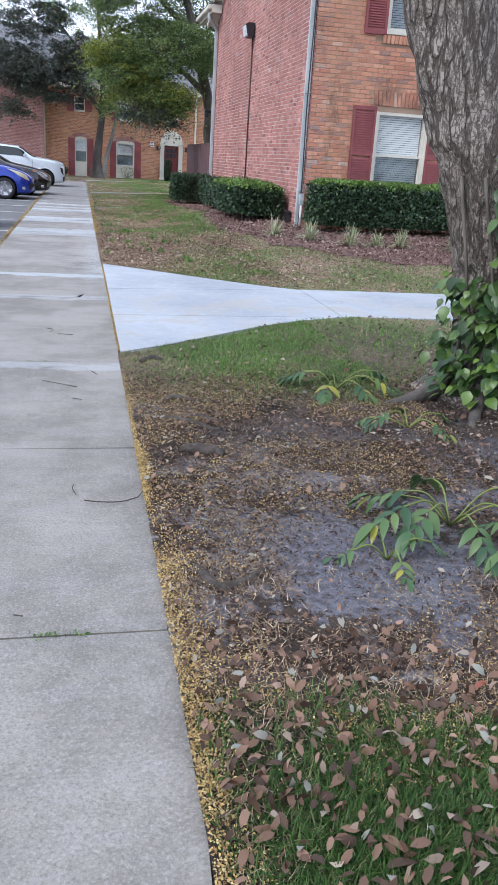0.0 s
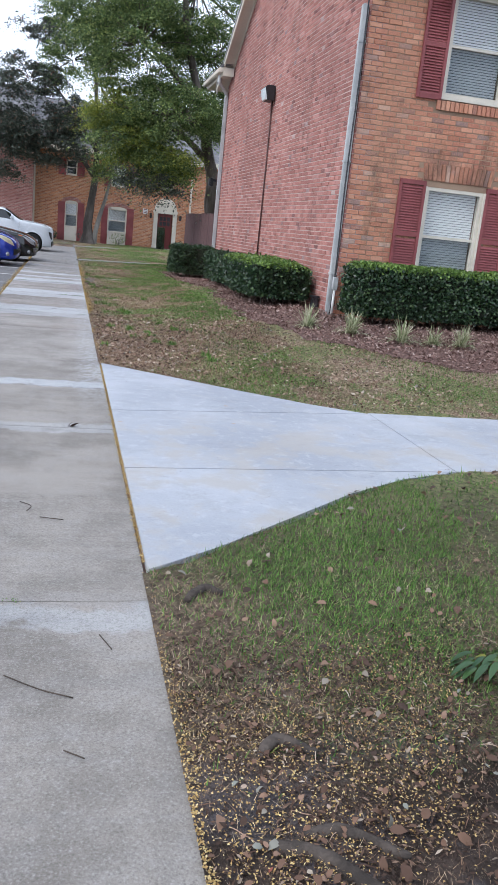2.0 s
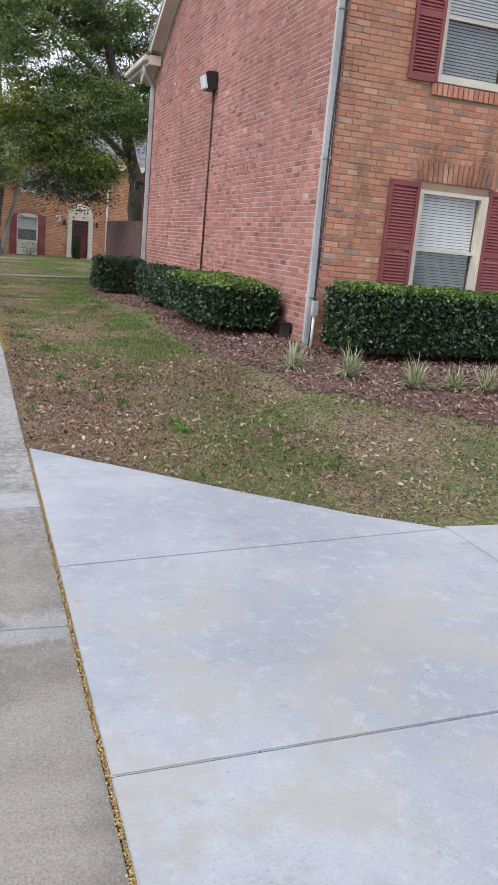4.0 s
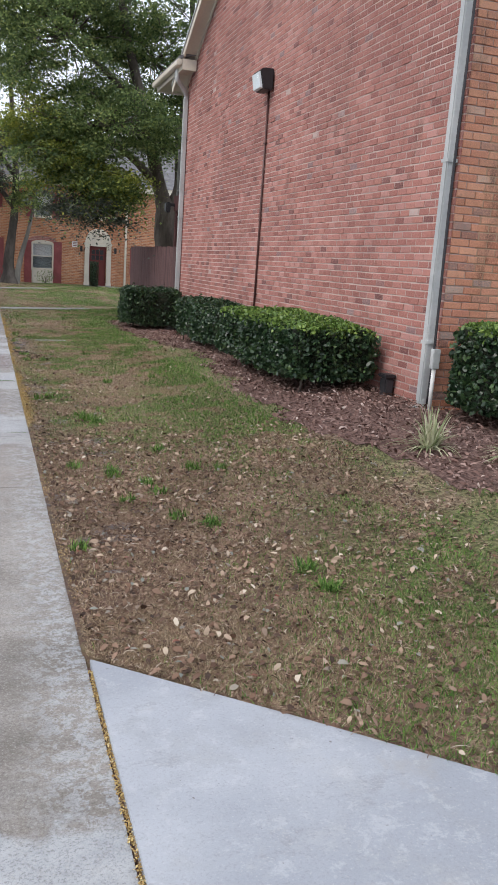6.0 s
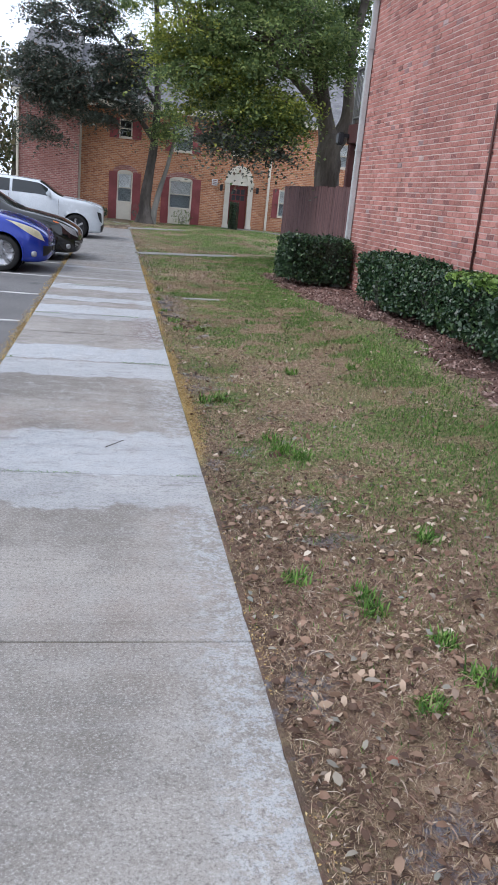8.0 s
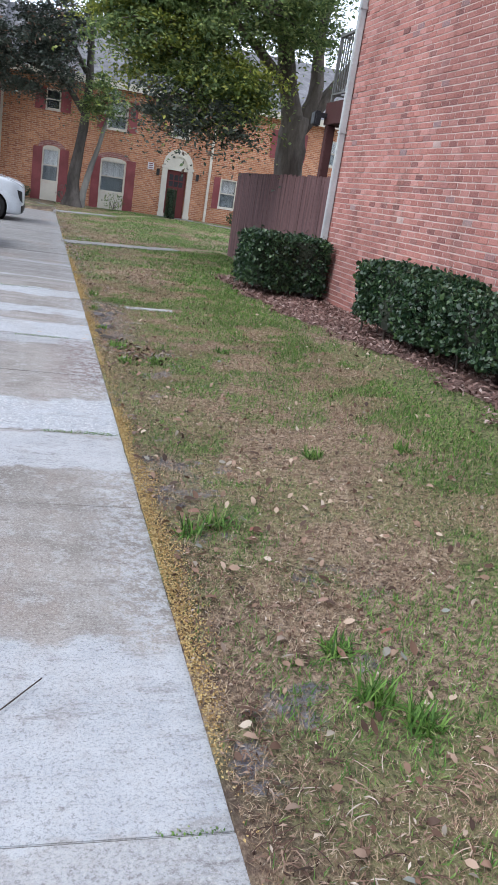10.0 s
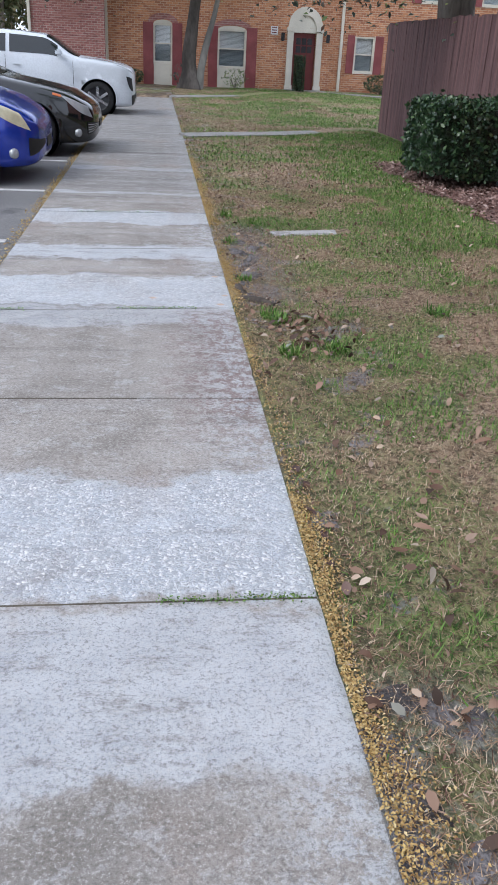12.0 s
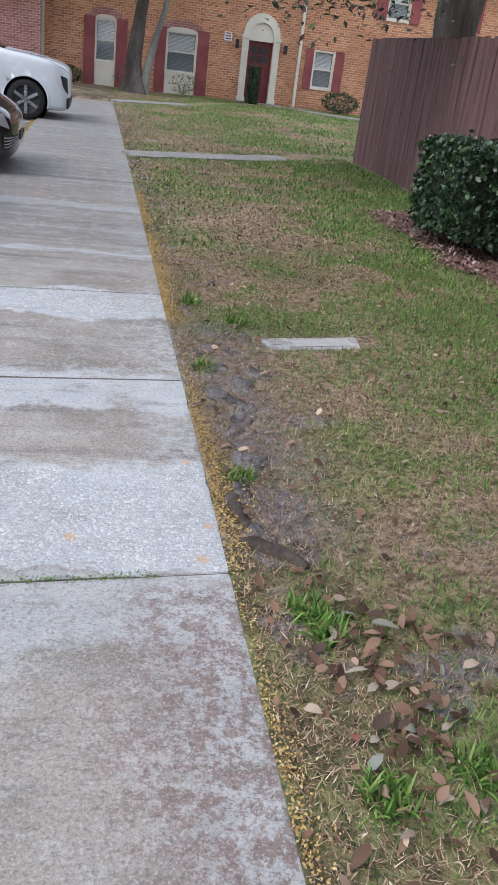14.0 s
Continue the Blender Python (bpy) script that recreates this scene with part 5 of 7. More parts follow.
# ---- hedges ----
def hedge(label, x0, x1, y0, y1, top, n, fresh=0.10):
    """A clipped hedge: a solid core coloured as dark as its shaded inside, a dense skin of leaves, stray shoots, and
    stems below.
    """
    n = int(n * 1.35)
    h = new("hedge")
    tagged(h, label, "hedge", "hedges along the brick walls")
    zb = float(height((x0 + x1) / 2, (y0 + y1) / 2))
    lx, ly, lz = (x1 - x0) / 2, (y1 - y0) / 2, (top - zb - 0.1) / 2
    c = np.array([(x0 + x1) / 2, (y0 + y1) / 2, zb + 0.1 + lz])
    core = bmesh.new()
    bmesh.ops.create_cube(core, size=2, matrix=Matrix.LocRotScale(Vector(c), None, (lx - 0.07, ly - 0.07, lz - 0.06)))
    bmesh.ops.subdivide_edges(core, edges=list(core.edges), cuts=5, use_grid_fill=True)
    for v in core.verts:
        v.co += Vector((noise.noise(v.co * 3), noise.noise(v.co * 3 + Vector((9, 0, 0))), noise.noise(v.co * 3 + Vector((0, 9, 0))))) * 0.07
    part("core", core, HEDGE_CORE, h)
    # leaves on a rounded box
    areas = np.array([ly * lz, ly * lz, lx * lz, lx * lz, lx * ly * 1.2])
    side = RNG.choice(5, n, p=areas / areas.sum())
    p = RNG.uniform(-1, 1, (n, 3))
    p[side == 0, 0], p[side == 1, 0], p[side == 2, 1], p[side == 3, 1], p[side == 4, 2] = -1, 1, -1, 1, 1
    L = np.array([lx, ly, lz])
    rr = np.linalg.norm(np.clip(np.abs(p * L) - (L - 0.16), 0, None), axis=1)
    corner = np.where(rr > 0.16, 0.16 / np.maximum(rr, 1e-6), 1.0)[:, None]
    inner = np.sign(p) * np.minimum(np.abs(p * L), L - 0.16)
    pos = inner + (p * L - inner) * corner
    bumpy = np.array([noise.noise(Vector((a * 2.3, b * 2.3, d * 2.3))) for a, b, d in (pos + c)])
    nrm = pos / np.maximum(np.linalg.norm(pos, axis=1), 1e-6)[:, None]
    pos = pos + nrm * (bumpy * 0.13 + RNG.normal(0, 0.035, n) - 0.01)[:, None] + c
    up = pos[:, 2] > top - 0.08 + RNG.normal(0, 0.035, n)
    part("foliage", leaves_mesh("foliage", pos[~up], 0.058, HEDGE_LEAF, 0.5, rounded=True), None, h)["kind"] = "stuff"
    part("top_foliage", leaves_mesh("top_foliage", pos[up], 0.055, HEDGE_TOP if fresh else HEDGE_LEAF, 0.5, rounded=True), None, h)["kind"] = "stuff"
    for i in range(int(max(3, (x1 - x0 + y1 - y0) * 2.5))):
        sx, sy = RNG.uniform(x0 + 0.15, x1 - 0.15), RNG.uniform(y0 + 0.1, y1 - 0.1)
        tube("stem", [(sx, sy, zb - 0.02), (sx + RNG.uniform(-0.05, 0.05), sy, zb + 0.3)], [0.014, 0.009], BARK, h, 5)
    return h


hedge("dark green clipped hedge block at the foot of the downspout", 3.36, 4.52, 26.1, 27.5, 0.98, 8000, 0)
hedge("dark green clipped hedge block against the pink brick wall", 3.68, 4.52, 21.1, 22.95, 0.98, 8000, 0)
hedge("dark green clipped hedge block with a lower rounded top", 3.66, 4.5, 19.45, 21.0, 0.95, 7000, 0)
hedge("dark green clipped hedge block beside the wall corner", 3.45, 4.5, 16.15, 19.05, 1.08, 14000, 1)
hedge("long clipped hedge with a bright fresh top below the windows", 4.62, 11.0, 14.0, 14.85, 1.27, 26000, 1)


# ---- the big trunk beside the pavement ----
T0 = Vector((3.2, 4.45, 0.0))
oak = new("tree")
tagged(oak, "broad old trunk with deeply cracked grey-brown bark and climbing leaves", "tree")


def make_cracked_bark():
    """Thick upright ridges parted by dark furrows, broken across here and there."""
    k = Mat("cracked_bark")
    deep = k.math("ABSOLUTE", k.math("SUBTRACT", k.noise(13, 4, 0.55, stretch=(1, 1, 0.22)), 0.5))
    fine = k.math("ABSOLUTE", k.math("SUBTRACT", k.noise(30, 5, 0.6, stretch=(1, 1, 0.28)), 0.5))
    across = k.math("ABSOLUTE", k.math("SUBTRACT", k.noise(20, 4, 0.6, stretch=(0.8, 0.8, 1.2)), 0.5))
    ridge = k.math("MULTIPLY", k.span(deep, 0.0, 0.07), k.math("MULTIPLY", k.span(fine, 0.0, 0.05, 0.45, 1.0), k.span(across, 0.0, 0.03, 0.6, 1.0)))
    plate = k.mix(k.span(k.noise(3, 4), 0.35, 0.65), (0.24, 0.20, 0.17), (0.40, 0.345, 0.30))
    plate = k.mix(k.span(k.noise(70, 4), 0.42, 0.7, 0, 0.6), plate, (0.46, 0.41, 0.365))
    c = k.mix(ridge, (0.085, 0.068, 0.057), plate)
    h = k.math("ADD", ridge, k.math("MULTIPLY", k.noise(60, 4), 0.3))
    return k.done(c, 0.95, h, 1.0, 0.02, spec=0.2)


BARK_CRACKED = make_cracked_bark()
tp = curve_points([T0 + Vector((0.12, 0, -0.12)), T0 + Vector((0.12, 0, 0.25)), T0 + Vector((0.06, 0, 0.8)), T0 + Vector((-0.16, 0, 1.45)), T0 + Vector((-0.58, 0.05, 2.45)), T0 + Vector((-1.1, 0.1, 4.2)), T0 + Vector((-1.3, 0.1, 6.5))], 12)
tr = [0.43 - 0.012 * i / 4 + 0.36 * max(0, 1 - i / 17) ** 1.6 for i in range(len(tp))]
tube("trunk", tp, tr, BARK_CRACKED, oak, 40, 0.14)
for a, ln in ((196, 1.0), (238, 1.0)):
    d = Vector((math.cos(radians(a)), math.sin(radians(a)), 0))
    tube("root", curve_points([T0 + d * 0.2 + Vector((0, 0, 0.28)), T0 + d * 0.5 + Vector((0, 0, 0.10)), T0 + d * ln + Vector((0.05, 0.04, 0.0))], 6), [0.10 - 0.007 * i for i in range(13)], BARK_DARK, oak, 10, 0.4)
for sx, sy, ex, ey in ((-0.6, 0.2, -3.4, 2.6), (-0.5, 0.0, 2.0, 3.0), (-0.6, 0.2, 0.5, -3.0)):
    tube("limb", curve_points([T0 + Vector((-1.1, 0.1, 4.2)), T0 + Vector((sx - 0.3 + ex * 0.4, sy + ey * 0.4, 6.0)), T0 + Vector((ex, ey, 7.4))], 6), [0.2 - 0.013 * i for i in range(13)], BARK_CRACKED, oak, 10, 0.15)
cr = []
for c, r, n in (((0.3, 7.6, 8.2), (2.4, 2.4, 1.2), 2500), ((4.8, 7.2, 8.6), (2.6, 2.2, 1.2), 2500), ((3.6, 1.5, 8.6), (2.6, 2.4, 1.2), 2500), ((2.2, 4.5, 9.6), (2.6, 2.4, 1.2), 2500)):
    d = RNG.normal(size=(n, 3))
    d /= np.linalg.norm(d, axis=1)[:, None]
    cr.append(np.array(c) + d * np.array(r) * RNG.random((n, 1)) ** 0.4)
part("crown", leaves_mesh("crown", np.concatenate(cr), 0.14, OAK_LEAF, 0.5), None, oak)["kind"] = "stuff"

VINE = leafy("broad_vine_leaves", [(0.0, (0.02, 0.05, 0.015)), (0.5, (0.06, 0.12, 0.025)), (1.0, (0.16, 0.25, 0.05))], 0.35, 0.2, 0.5)


def leaf_blade(length, width, curl=0.2, n=5, lobes=0):
    """A curved leaf with a midrib fold, lying along +x from its stalk; lobes cut its edges."""
    v, f = [], []
    for i in range(n + 1):
        t = i / n
        w = width * 0.5 * math.sin(math.pi * min(1, t * 0.97 + 0.03) ** 0.8)
        if lobes:
            w *= 0.65 + 0.5 * (i % 2)
        z = -curl * length * t * t
        v += [(t * length, -w, z + 0.10 * w * 2), (t * length, 0, z), (t * length, w, z + 0.10 * w * 2)]
    for i in range(n):
        for k in (0, 1):
            a = i * 3 + k
            f.append((a, a + 1, a + 4, a + 3))
    return np.array(v), f


def scatter_blades(name, spots, shape, material, parent=None):
    """One mesh of copies of a leaf shape; spots: (place, yaw, pitch, roll, scale)."""
    base, faces = shape
    V, F = [], []
    for i, (p, yaw, pit, rol, s) in enumerate(spots):
        m = np.array(Euler((rol, pit, yaw)).to_matrix())
        V.append(base * s @ m.T + np.array(p))
        F += [tuple(q + i * len(base) for q in fc) for fc in faces]
    return part(name, mesh_from(name, np.concatenate(V), F, material, True), None, parent)


vine = new("climbing_vine")
tagged(vine, "leafy green vine climbing the lower trunk of the old tree", "vine")
vs = []
vr = random.Random(8)
for i in range(1500):
    z = 0.12 + 1.5 * vr.random() ** 0.9
    a = radians(vr.uniform(185, 300))
    rr = 0.50 + 0.30 * max(0, 0.6 - z) + vr.uniform(0.0, 0.2)
    c = T0 + Vector((0.16 - 0.12 * z, 0, 0))
    if math.cos(a) < -0.72 and z > 0.9:
        continue
    vs.append(((c.x + rr * math.cos(a) + 0.12, c.y + rr * math.sin(a), z), a + vr.uniform(-0.9, 0.9), vr.uniform(0.1, 1.0), vr.uniform(-0.5, 0.5), vr.uniform(0.6, 1.25)))
scatter_blades("leaves_of_vine", vs, leaf_blade(0.085, 0.068, 0.3), VINE, vine)["kind"] = "stuff"
for k in range(5):
    a0 = radians(200 + 22 * k)
    tube("stem", curve_points([(T0.x + 0.06 + 0.5 * math.cos(a0), T0.y + 0.5 * math.sin(a0), 0.03), (T0.x + 0.04 + 0.47 * math.cos(a0 + 0.2), T0.y + 0.47 * math.sin(a0 + 0.2), 0.7), (T0.x - 0.05 + 0.45 * math.cos(a0), T0.y + 0.45 * math.sin(a0), 1.5)], 6), 0.012, BARK, vine, 5)

FERN = leafy("lobed_plant_leaves", [(0.0, (0.03, 0.075, 0.035)), (0.5, (0.07, 0.14, 0.05)), (0.85, (0.13, 0.2, 0.06)), (1.0, (0.4, 0.36, 0.05))], 0.4, 0.2, 0.4)
STALK = plain("green_stalk", (0.16, 0.2, 0.05), 0.5, 0.2)


def lobed_plant(x, y, n, size, seed, label):
    """A low plant of arching stalks with deeply lobed leaves."""
    t = new("philodendron")
    tagged(t, label, "plant", "low plants on the bare soil")
    r = random.Random(seed)
    z0 = float(height(x, y))
    for i in range(n):
        a = 2 * math.pi * i / n + r.uniform(-0.4, 0.4)
        L = size * r.uniform(0.5, 1.0)
        e = Vector((x + L * math.cos(a), y + L * math.sin(a), z0 + size * r.uniform(0.12, 0.45)))
        tube("stalk", curve_points([(x, y, z0), (x + 0.5 * L * math.cos(a), y + 0.5 * L * math.sin(a), e.z * 0.8 + 0.03), e], 4), [0.0045] * 9, STALK, t, 5)
        sp = []
        for k in range(9):
            s = -1 if k % 2 else 1
            q = k // 2
            off = q * 0.045 * size / 0.4
            p = e + Vector((math.cos(a) * off, math.sin(a) * off, -0.02 * q))
            sp.append((p, a + s * (1.05 - 0.16 * q), 0.25 + r.uniform(-0.1, 0.25), s * 0.2, r.uniform(0.75, 1.1) * (1 - 0.1 * q)))
        sp.append((e + Vector((math.cos(a), math.sin(a), -0.3)) * 0.15 * size / 0.4, a, 0.4, 0, 1.0))
        scatter_blades("leaf", sp, leaf_blade(0.13 * size / 0.4, 0.05 * size / 0.4, 0.4), FERN, t)
    return t


lobed_plant(2.02, 2.42, 9, 0.42, 3, "low green plant with deeply lobed leaves on bare soil")
lobed_plant(2.3, 2.1, 6, 0.32, 9, "low yellow-green plant with lobed leaves among dead leaves")
lobed_plant(1.62, 2.15, 4, 0.22, 12, "small lobed plant lying flat on the soil")
lobed_plant(2.15, 4.6, 8, 0.34, 5, "sparse grey-green plant at the edge of the turf")
lobed_plant(2.35, 3.75, 5, 0.26, 6, "sparse low plant with reddish dead leaves below")

LIRIOPE = leafy("variegated_grass_blades", [(0.0, (0.14, 0.19, 0.08)), (0.5, (0.38, 0.40, 0.24)), (1.0, (0.62, 0.6, 0.44))], 0.5, 0.2, 0.3)


def arching_tuft(x, y, n, size, material, seed, name, label, category, group, width=0.014, lift=0.02):
    r = random.Random(seed)
    t = new(name)
    tagged(t, label, category, group)
    z0 = float(height(x, y)) + lift
    V, F = [], []
    for i in range(n):
        a, L, e = r.uniform(0, 2 * math.pi), size * r.uniform(0.6, 1.1), r.uniform(0.35, 1.0)
        bx_, by_ = x + r.uniform(-0.05, 0.05), y + r.uniform(-0.05, 0.05)
        b = len(V)
        for k in range(5):
            s = k / 4
            d = L * (0.75 * s * (1.25 - e))
            z = L * (s * e * 0.9 - 0.45 * s * s * (1.1 - e * 0.5))
            w = width * (1 - s ** 2) * 0.5 + 0.0008
            px, py = bx_ + d * math.cos(a), by_ + d * math.sin(a)
            V += [(px - w * math.sin(a), py + w * math.cos(a), z0 + z), (px + w * math.sin(a), py - w * math.cos(a), z0 + z)]
        F += [(b + 2 * k, b + 2 * k + 1, b + 2 * k + 3, b + 2 * k + 2) for k in range(4)]
    part("foliage", mesh_from("foliage", V, F, material), None, t)["kind"] = "stuff"
    return t


for i, (x, y, s) in enumerate(((3.75, 13.6, 0.6), (4.29, 13.2, 0.66), (4.92, 12.85, 0.64), (5.38, 12.8, 0.48), (5.8, 12.75, 0.62), (6.7, 12.6, 0.58))):
    arching_tuft(x, y, 120, s, LIRIOPE, 20 + i, "border_grass", "pale variegated border grass tuft in the mulch bed", "ornamental grass", "border grass tufts")
TURF = leafy("green_turf_blades", [(0.0, (0.035, 0.085, 0.018)), (0.5, (0.115, 0.235, 0.045)), (0.9, (0.23, 0.39, 0.09)), (1.0, (0.38, 0.36, 0.18))], 0.55, 0.25, 0.25)
for i, (x, y, s) in enumerate(((1.67, 12.71, 0.14), (1.99, 11.85, 0.16), (1.44, 13.7, 0.12), (1.22, 14.09, 0.12), (2.07, 13.89, 0.13), (0.96, 14.22, 0.12), (1.72, 14.62, 0.14), (1.22, 13.95, 0.14), (1.87, 14.0, 0.15), (1.48, 13.45, 0.13), (1.23, 13.3, 0.11), (1.22, 16.33, 0.14), (0.80, 12.4, 0.13), (2.02, 11.6, 0.16), (1.5, 12.9, 0.12),
                                     (1.0, 17.37, 0.2), (0.86, 17.3, 0.16), (1.25, 16.04, 0.2), (1.35, 15.9, 0.17), (1.81, 18.4, 0.16), (2.39, 18.39, 0.15), (0.92, 21.25, 0.13), (0.87, 21.35, 0.12), (0.86, 24.44, 0.17), (0.80, 23.3, 0.13), (0.80, 22.15, 0.1), (0.9, 20.7, 0.13), (1.1, 24.1, 0.12), (1.87, 21.3, 0.12), (1.15, 20.75, 0.12))):
    arching_tuft(x, y, 90, s, TURF, 50 + i, "grass_tuft", "taller green grass clump in the thin lawn", "grass clump", "grass clumps in the lawn", 0.006, 0.0)


# ---- turf, thatch and litter ----
class Lattice:
    """Smooth random patches over the plan."""

    def __init__(self, seed):
        self.g = np.random.default_rng(seed).random((128, 128))

    def at(self, x, y, scale):
        u, v = np.asarray(x) * scale + 31.7, np.asarray(y) * scale + 17.3
        i, j = np.floor(u).astype(int), np.floor(v).astype(int)
        a, b = sm(0, 1, u - i), sm(0, 1, v - j)
        g, n = self.g, 128
        return (g[i % n, j % n] * (1 - a) + g[(i + 1) % n, j % n] * a) * (1 - b) + (g[i % n, (j + 1) % n] * (1 - a) + g[(i + 1) % n, (j + 1) % n] * a) * b


LA, LB = Lattice(3), Lattice(8)


def patch(x, y):
    return 0.40 * LA.at(x, y, 0.7) + 0.33 * LB.at(x, y, 2.1) + 0.27 * LA.at(x + 40, y, 5.5)


def greenness(x, y):
    p = patch(x, y)
    g = 0.06 + 0.84 * sm(0.47, 0.56, p + 0.085 * sm(1.4, 3.0, x)) + 0.08 * sm(2.0, 4.0, x)
    soil = sm(1.15, 1.5, y + 0.35 * LB.at(x, y, 2.0)) * (1 - sm(4.15, 4.75, y + 0.5 * (LB.at(x, y, 1.5) - 0.5) - 0.12 * (x - 1)))
    g = np.where(y < 2.0, 0.75 + 0.25 * g, g)
    g = np.where((y > 3.6) & (y < 7.4), (0.2 + 0.8 * sm(4.5, 5.3, y + 0.45 * (x - 1.2))) * (0.25 + 0.75 * sm(0.36, 0.56, p + 0.10 * (x - 1.0))), g)
    g = g * (1 - soil)
    # bare, trodden margin beyond the fresh path
    bare = (1 - sm(0.5, 2.6, x - 0.7 + 1.1 * (LA.at(x, y, 1.1) - 0.5))) * sm(10, 11, y) * (1 - sm(13.5, 16.5, y))
    g = g * (1 - 0.9 * bare)
    edge = 1 - sm(0.05, 0.55, x - EDGE + 0.4 * (LB.at(x, y, 2.4) - 0.5))
    dug = np.exp(-((x - 0.95) / 0.42) ** 2) * sm(21.4, 21.9, y) * (1 - sm(23.5, 24.0, y)) + np.exp(-((x - 0.85) / 0.2) ** 2) * sm(17.4, 17.7, y) * (1 - sm(18.25, 18.5, y))
    return np.clip(g * (1 - 0.75 * edge) * (1 - 0.9 * dug), 0, 1)


def pool(x, y):
    """The wet bare sand beside the pavement, kept clear of litter."""
    return 1 - sm(0.55, 0.95, np.abs(x - 1.5) + np.abs(y - 2.15) + 0.9 * (LB.at(x, y, 3.1) - 0.5) + 0.9 * (LA.at(x, y, 7.0) - 0.5))


def on_lawn(x, y):
    ok = (x > EDGE + 0.01) & (walkway_mask(x, y) < 0.0) & (bed_mask(x, y) < 0.05)
    ok &= ~((x > 4.55) & (y > 26.5) & (y < 34))
    ok &= np.abs(y - np.interp(x, [0.7, 2.6, 4.9, 7.2], [31.9, 32.9, 34.5, 36.6])) > 0.32
    ok &= np.abs(y - np.interp(x, [0.7, 3.0, 5.7], [42.6, 44.6, 48.9])) > 0.5
    ok &= ~((np.abs(x - 1.55) < 0.36) & (np.abs(y - 23.8 - 0.2 * (x - 1.55)) < 0.10))
    return ok


def spots(n, x0, x1, y0, y1):
    x, y = RNG.uniform(x0, x1, n), RNG.uniform(y0, y1, n)
    k = on_lawn(x, y)
    return x[k], y[k]


def blade_mesh(name, x, y, length, width, tilt, material, lift=0.0):
    """One thin triangle a blade."""
    n = len(x)
    a = RNG.uniform(0, 2 * np.pi, n)
    L = length * RNG.uniform(0.5, 1.3, n)
    tl = np.clip(RNG.normal(tilt, 0.3, n), 0.05, 1.5)
    z = height(x, y) + lift
    base = np.stack([x, y, z], 1)
    h = np.stack([-np.sin(a), np.cos(a), np.zeros(n)], 1) * (width * RNG.uniform(0.6, 1.3, n))[:, None] * 0.5
    tip = base + np.stack([np.cos(a) * np.sin(tl), np.sin(a) * np.sin(tl), np.cos(tl)], 1) * L[:, None]
    v = np.stack([base - h, base + h, tip], 1).reshape(-1, 3)
    me = bpy.data.meshes.new(name)
    me.vertices.add(3 * n)
    me.vertices.foreach_set("co", v.ravel())
    me.loops.add(3 * n)
    me.loops.foreach_set("vertex_index", np.arange(3 * n, dtype=np.int32))
    me.polygons.add(n)
    me.polygons.foreach_set("loop_start", (np.arange(n) * 3).astype(np.int32))
    me.polygons.foreach_set("loop_total", np.full(n, 3, np.int32))
    me.update(calc_edges=True)
    me.materials.append(material)
    return me


# darker copy of TURF for the nearest zone, with shade put into its colour
TURF_PAINTED_SHADE = leafy("turf_blades_painted_shade", [(0.0, (0.024, 0.055, 0.014)), (0.5, (0.06, 0.125, 0.028)), (0.9, (0.12, 0.21, 0.05)), (1.0, (0.27, 0.25, 0.13))], 0.55, 0.2, 0.25)
STRAW = leafy("dead_grass_straw", [(0.0, (0.11, 0.07, 0.048)), (0.35, (0.27, 0.18, 0.115)), (0.8, (0.50, 0.38, 0.25)), (1.0, (0.66, 0.56, 0.42))], 0.8, 0.0, 0.2)
zones = ((110000, 0.7, 2.4, 0.2, 2.2, 0.062, 0.006), (150000, 0.7, 2.6, 2.0, 11.5, 0.045, 0.0045), (210000, 0.7, 3.0, 10.5, 26, 0.042, 0.005), (70000, 2.6, 6.5, -0.5, 14.2, 0.05, 0.007), (60000, 2.2, 4.7, 13.5, 34, 0.055, 0.009), (60000, 0.7, 4.7, 26, 49, 0.06, 0.016), (30000, 4.7, 12, 34.5, 49.5, 0.07, 0.025))
green_parts, straw_parts = [], []
for n, x0, x1, y0, y1, ln, wd in zones:
    x, y = spots(n, x0, x1, y0, y1)
    g = greenness(x, y)
    keep = RNG.random(len(x)) < g
    green_parts.append(blade_mesh("turf", x[keep], y[keep], ln * 0.85, wd, 0.85, TURF_PAINTED_SHADE if y1 < 3 else TURF))
    x, y = spots(int(n * 2.1), x0, x1, y0, y1)
    g = greenness(x, y)
    soil = (y > 1.4) & (y < 4.4)
    keep = RNG.random(len(x)) < np.where(soil, 0.08 * (1 - 0.9 * pool(x, y)), (0.86 - 0.78 * g) * np.where(y < 1.9, 0.12, np.where(y < 7.5, 0.4, 1.0)))
    straw_parts.append(blade_mesh("straw", x[keep], y[keep], ln * 0.74, wd * 0.52, 1.15, STRAW, 0.003))


def stuff(name, mesh, label, category):
    return tagged(new(name, mesh), label, category, kind="stuff")


for i, (a, b) in enumerate(zip(green_parts, straw_parts)):
    stuff("turf", a, "short green turf blades in thin patches", "grass")
    stuff("thatch", b, "flat dead grass and straw on the soil", "dead grass")

BROWN_LEAF = leafy("fallen_brown_leaves", [(0.0, (0.045, 0.028, 0.02)), (0.3, (0.11, 0.062, 0.042)), (0.6, (0.20, 0.115, 0.075)), (0.8, (0.32, 0.205, 0.145)), (0.9, (0.23, 0.25, 0.22)), (0.96, (0.44, 0.36, 0.28)), (1.0, (0.24, 0.075, 0.05))], 0.6, 0.08, 0.3)
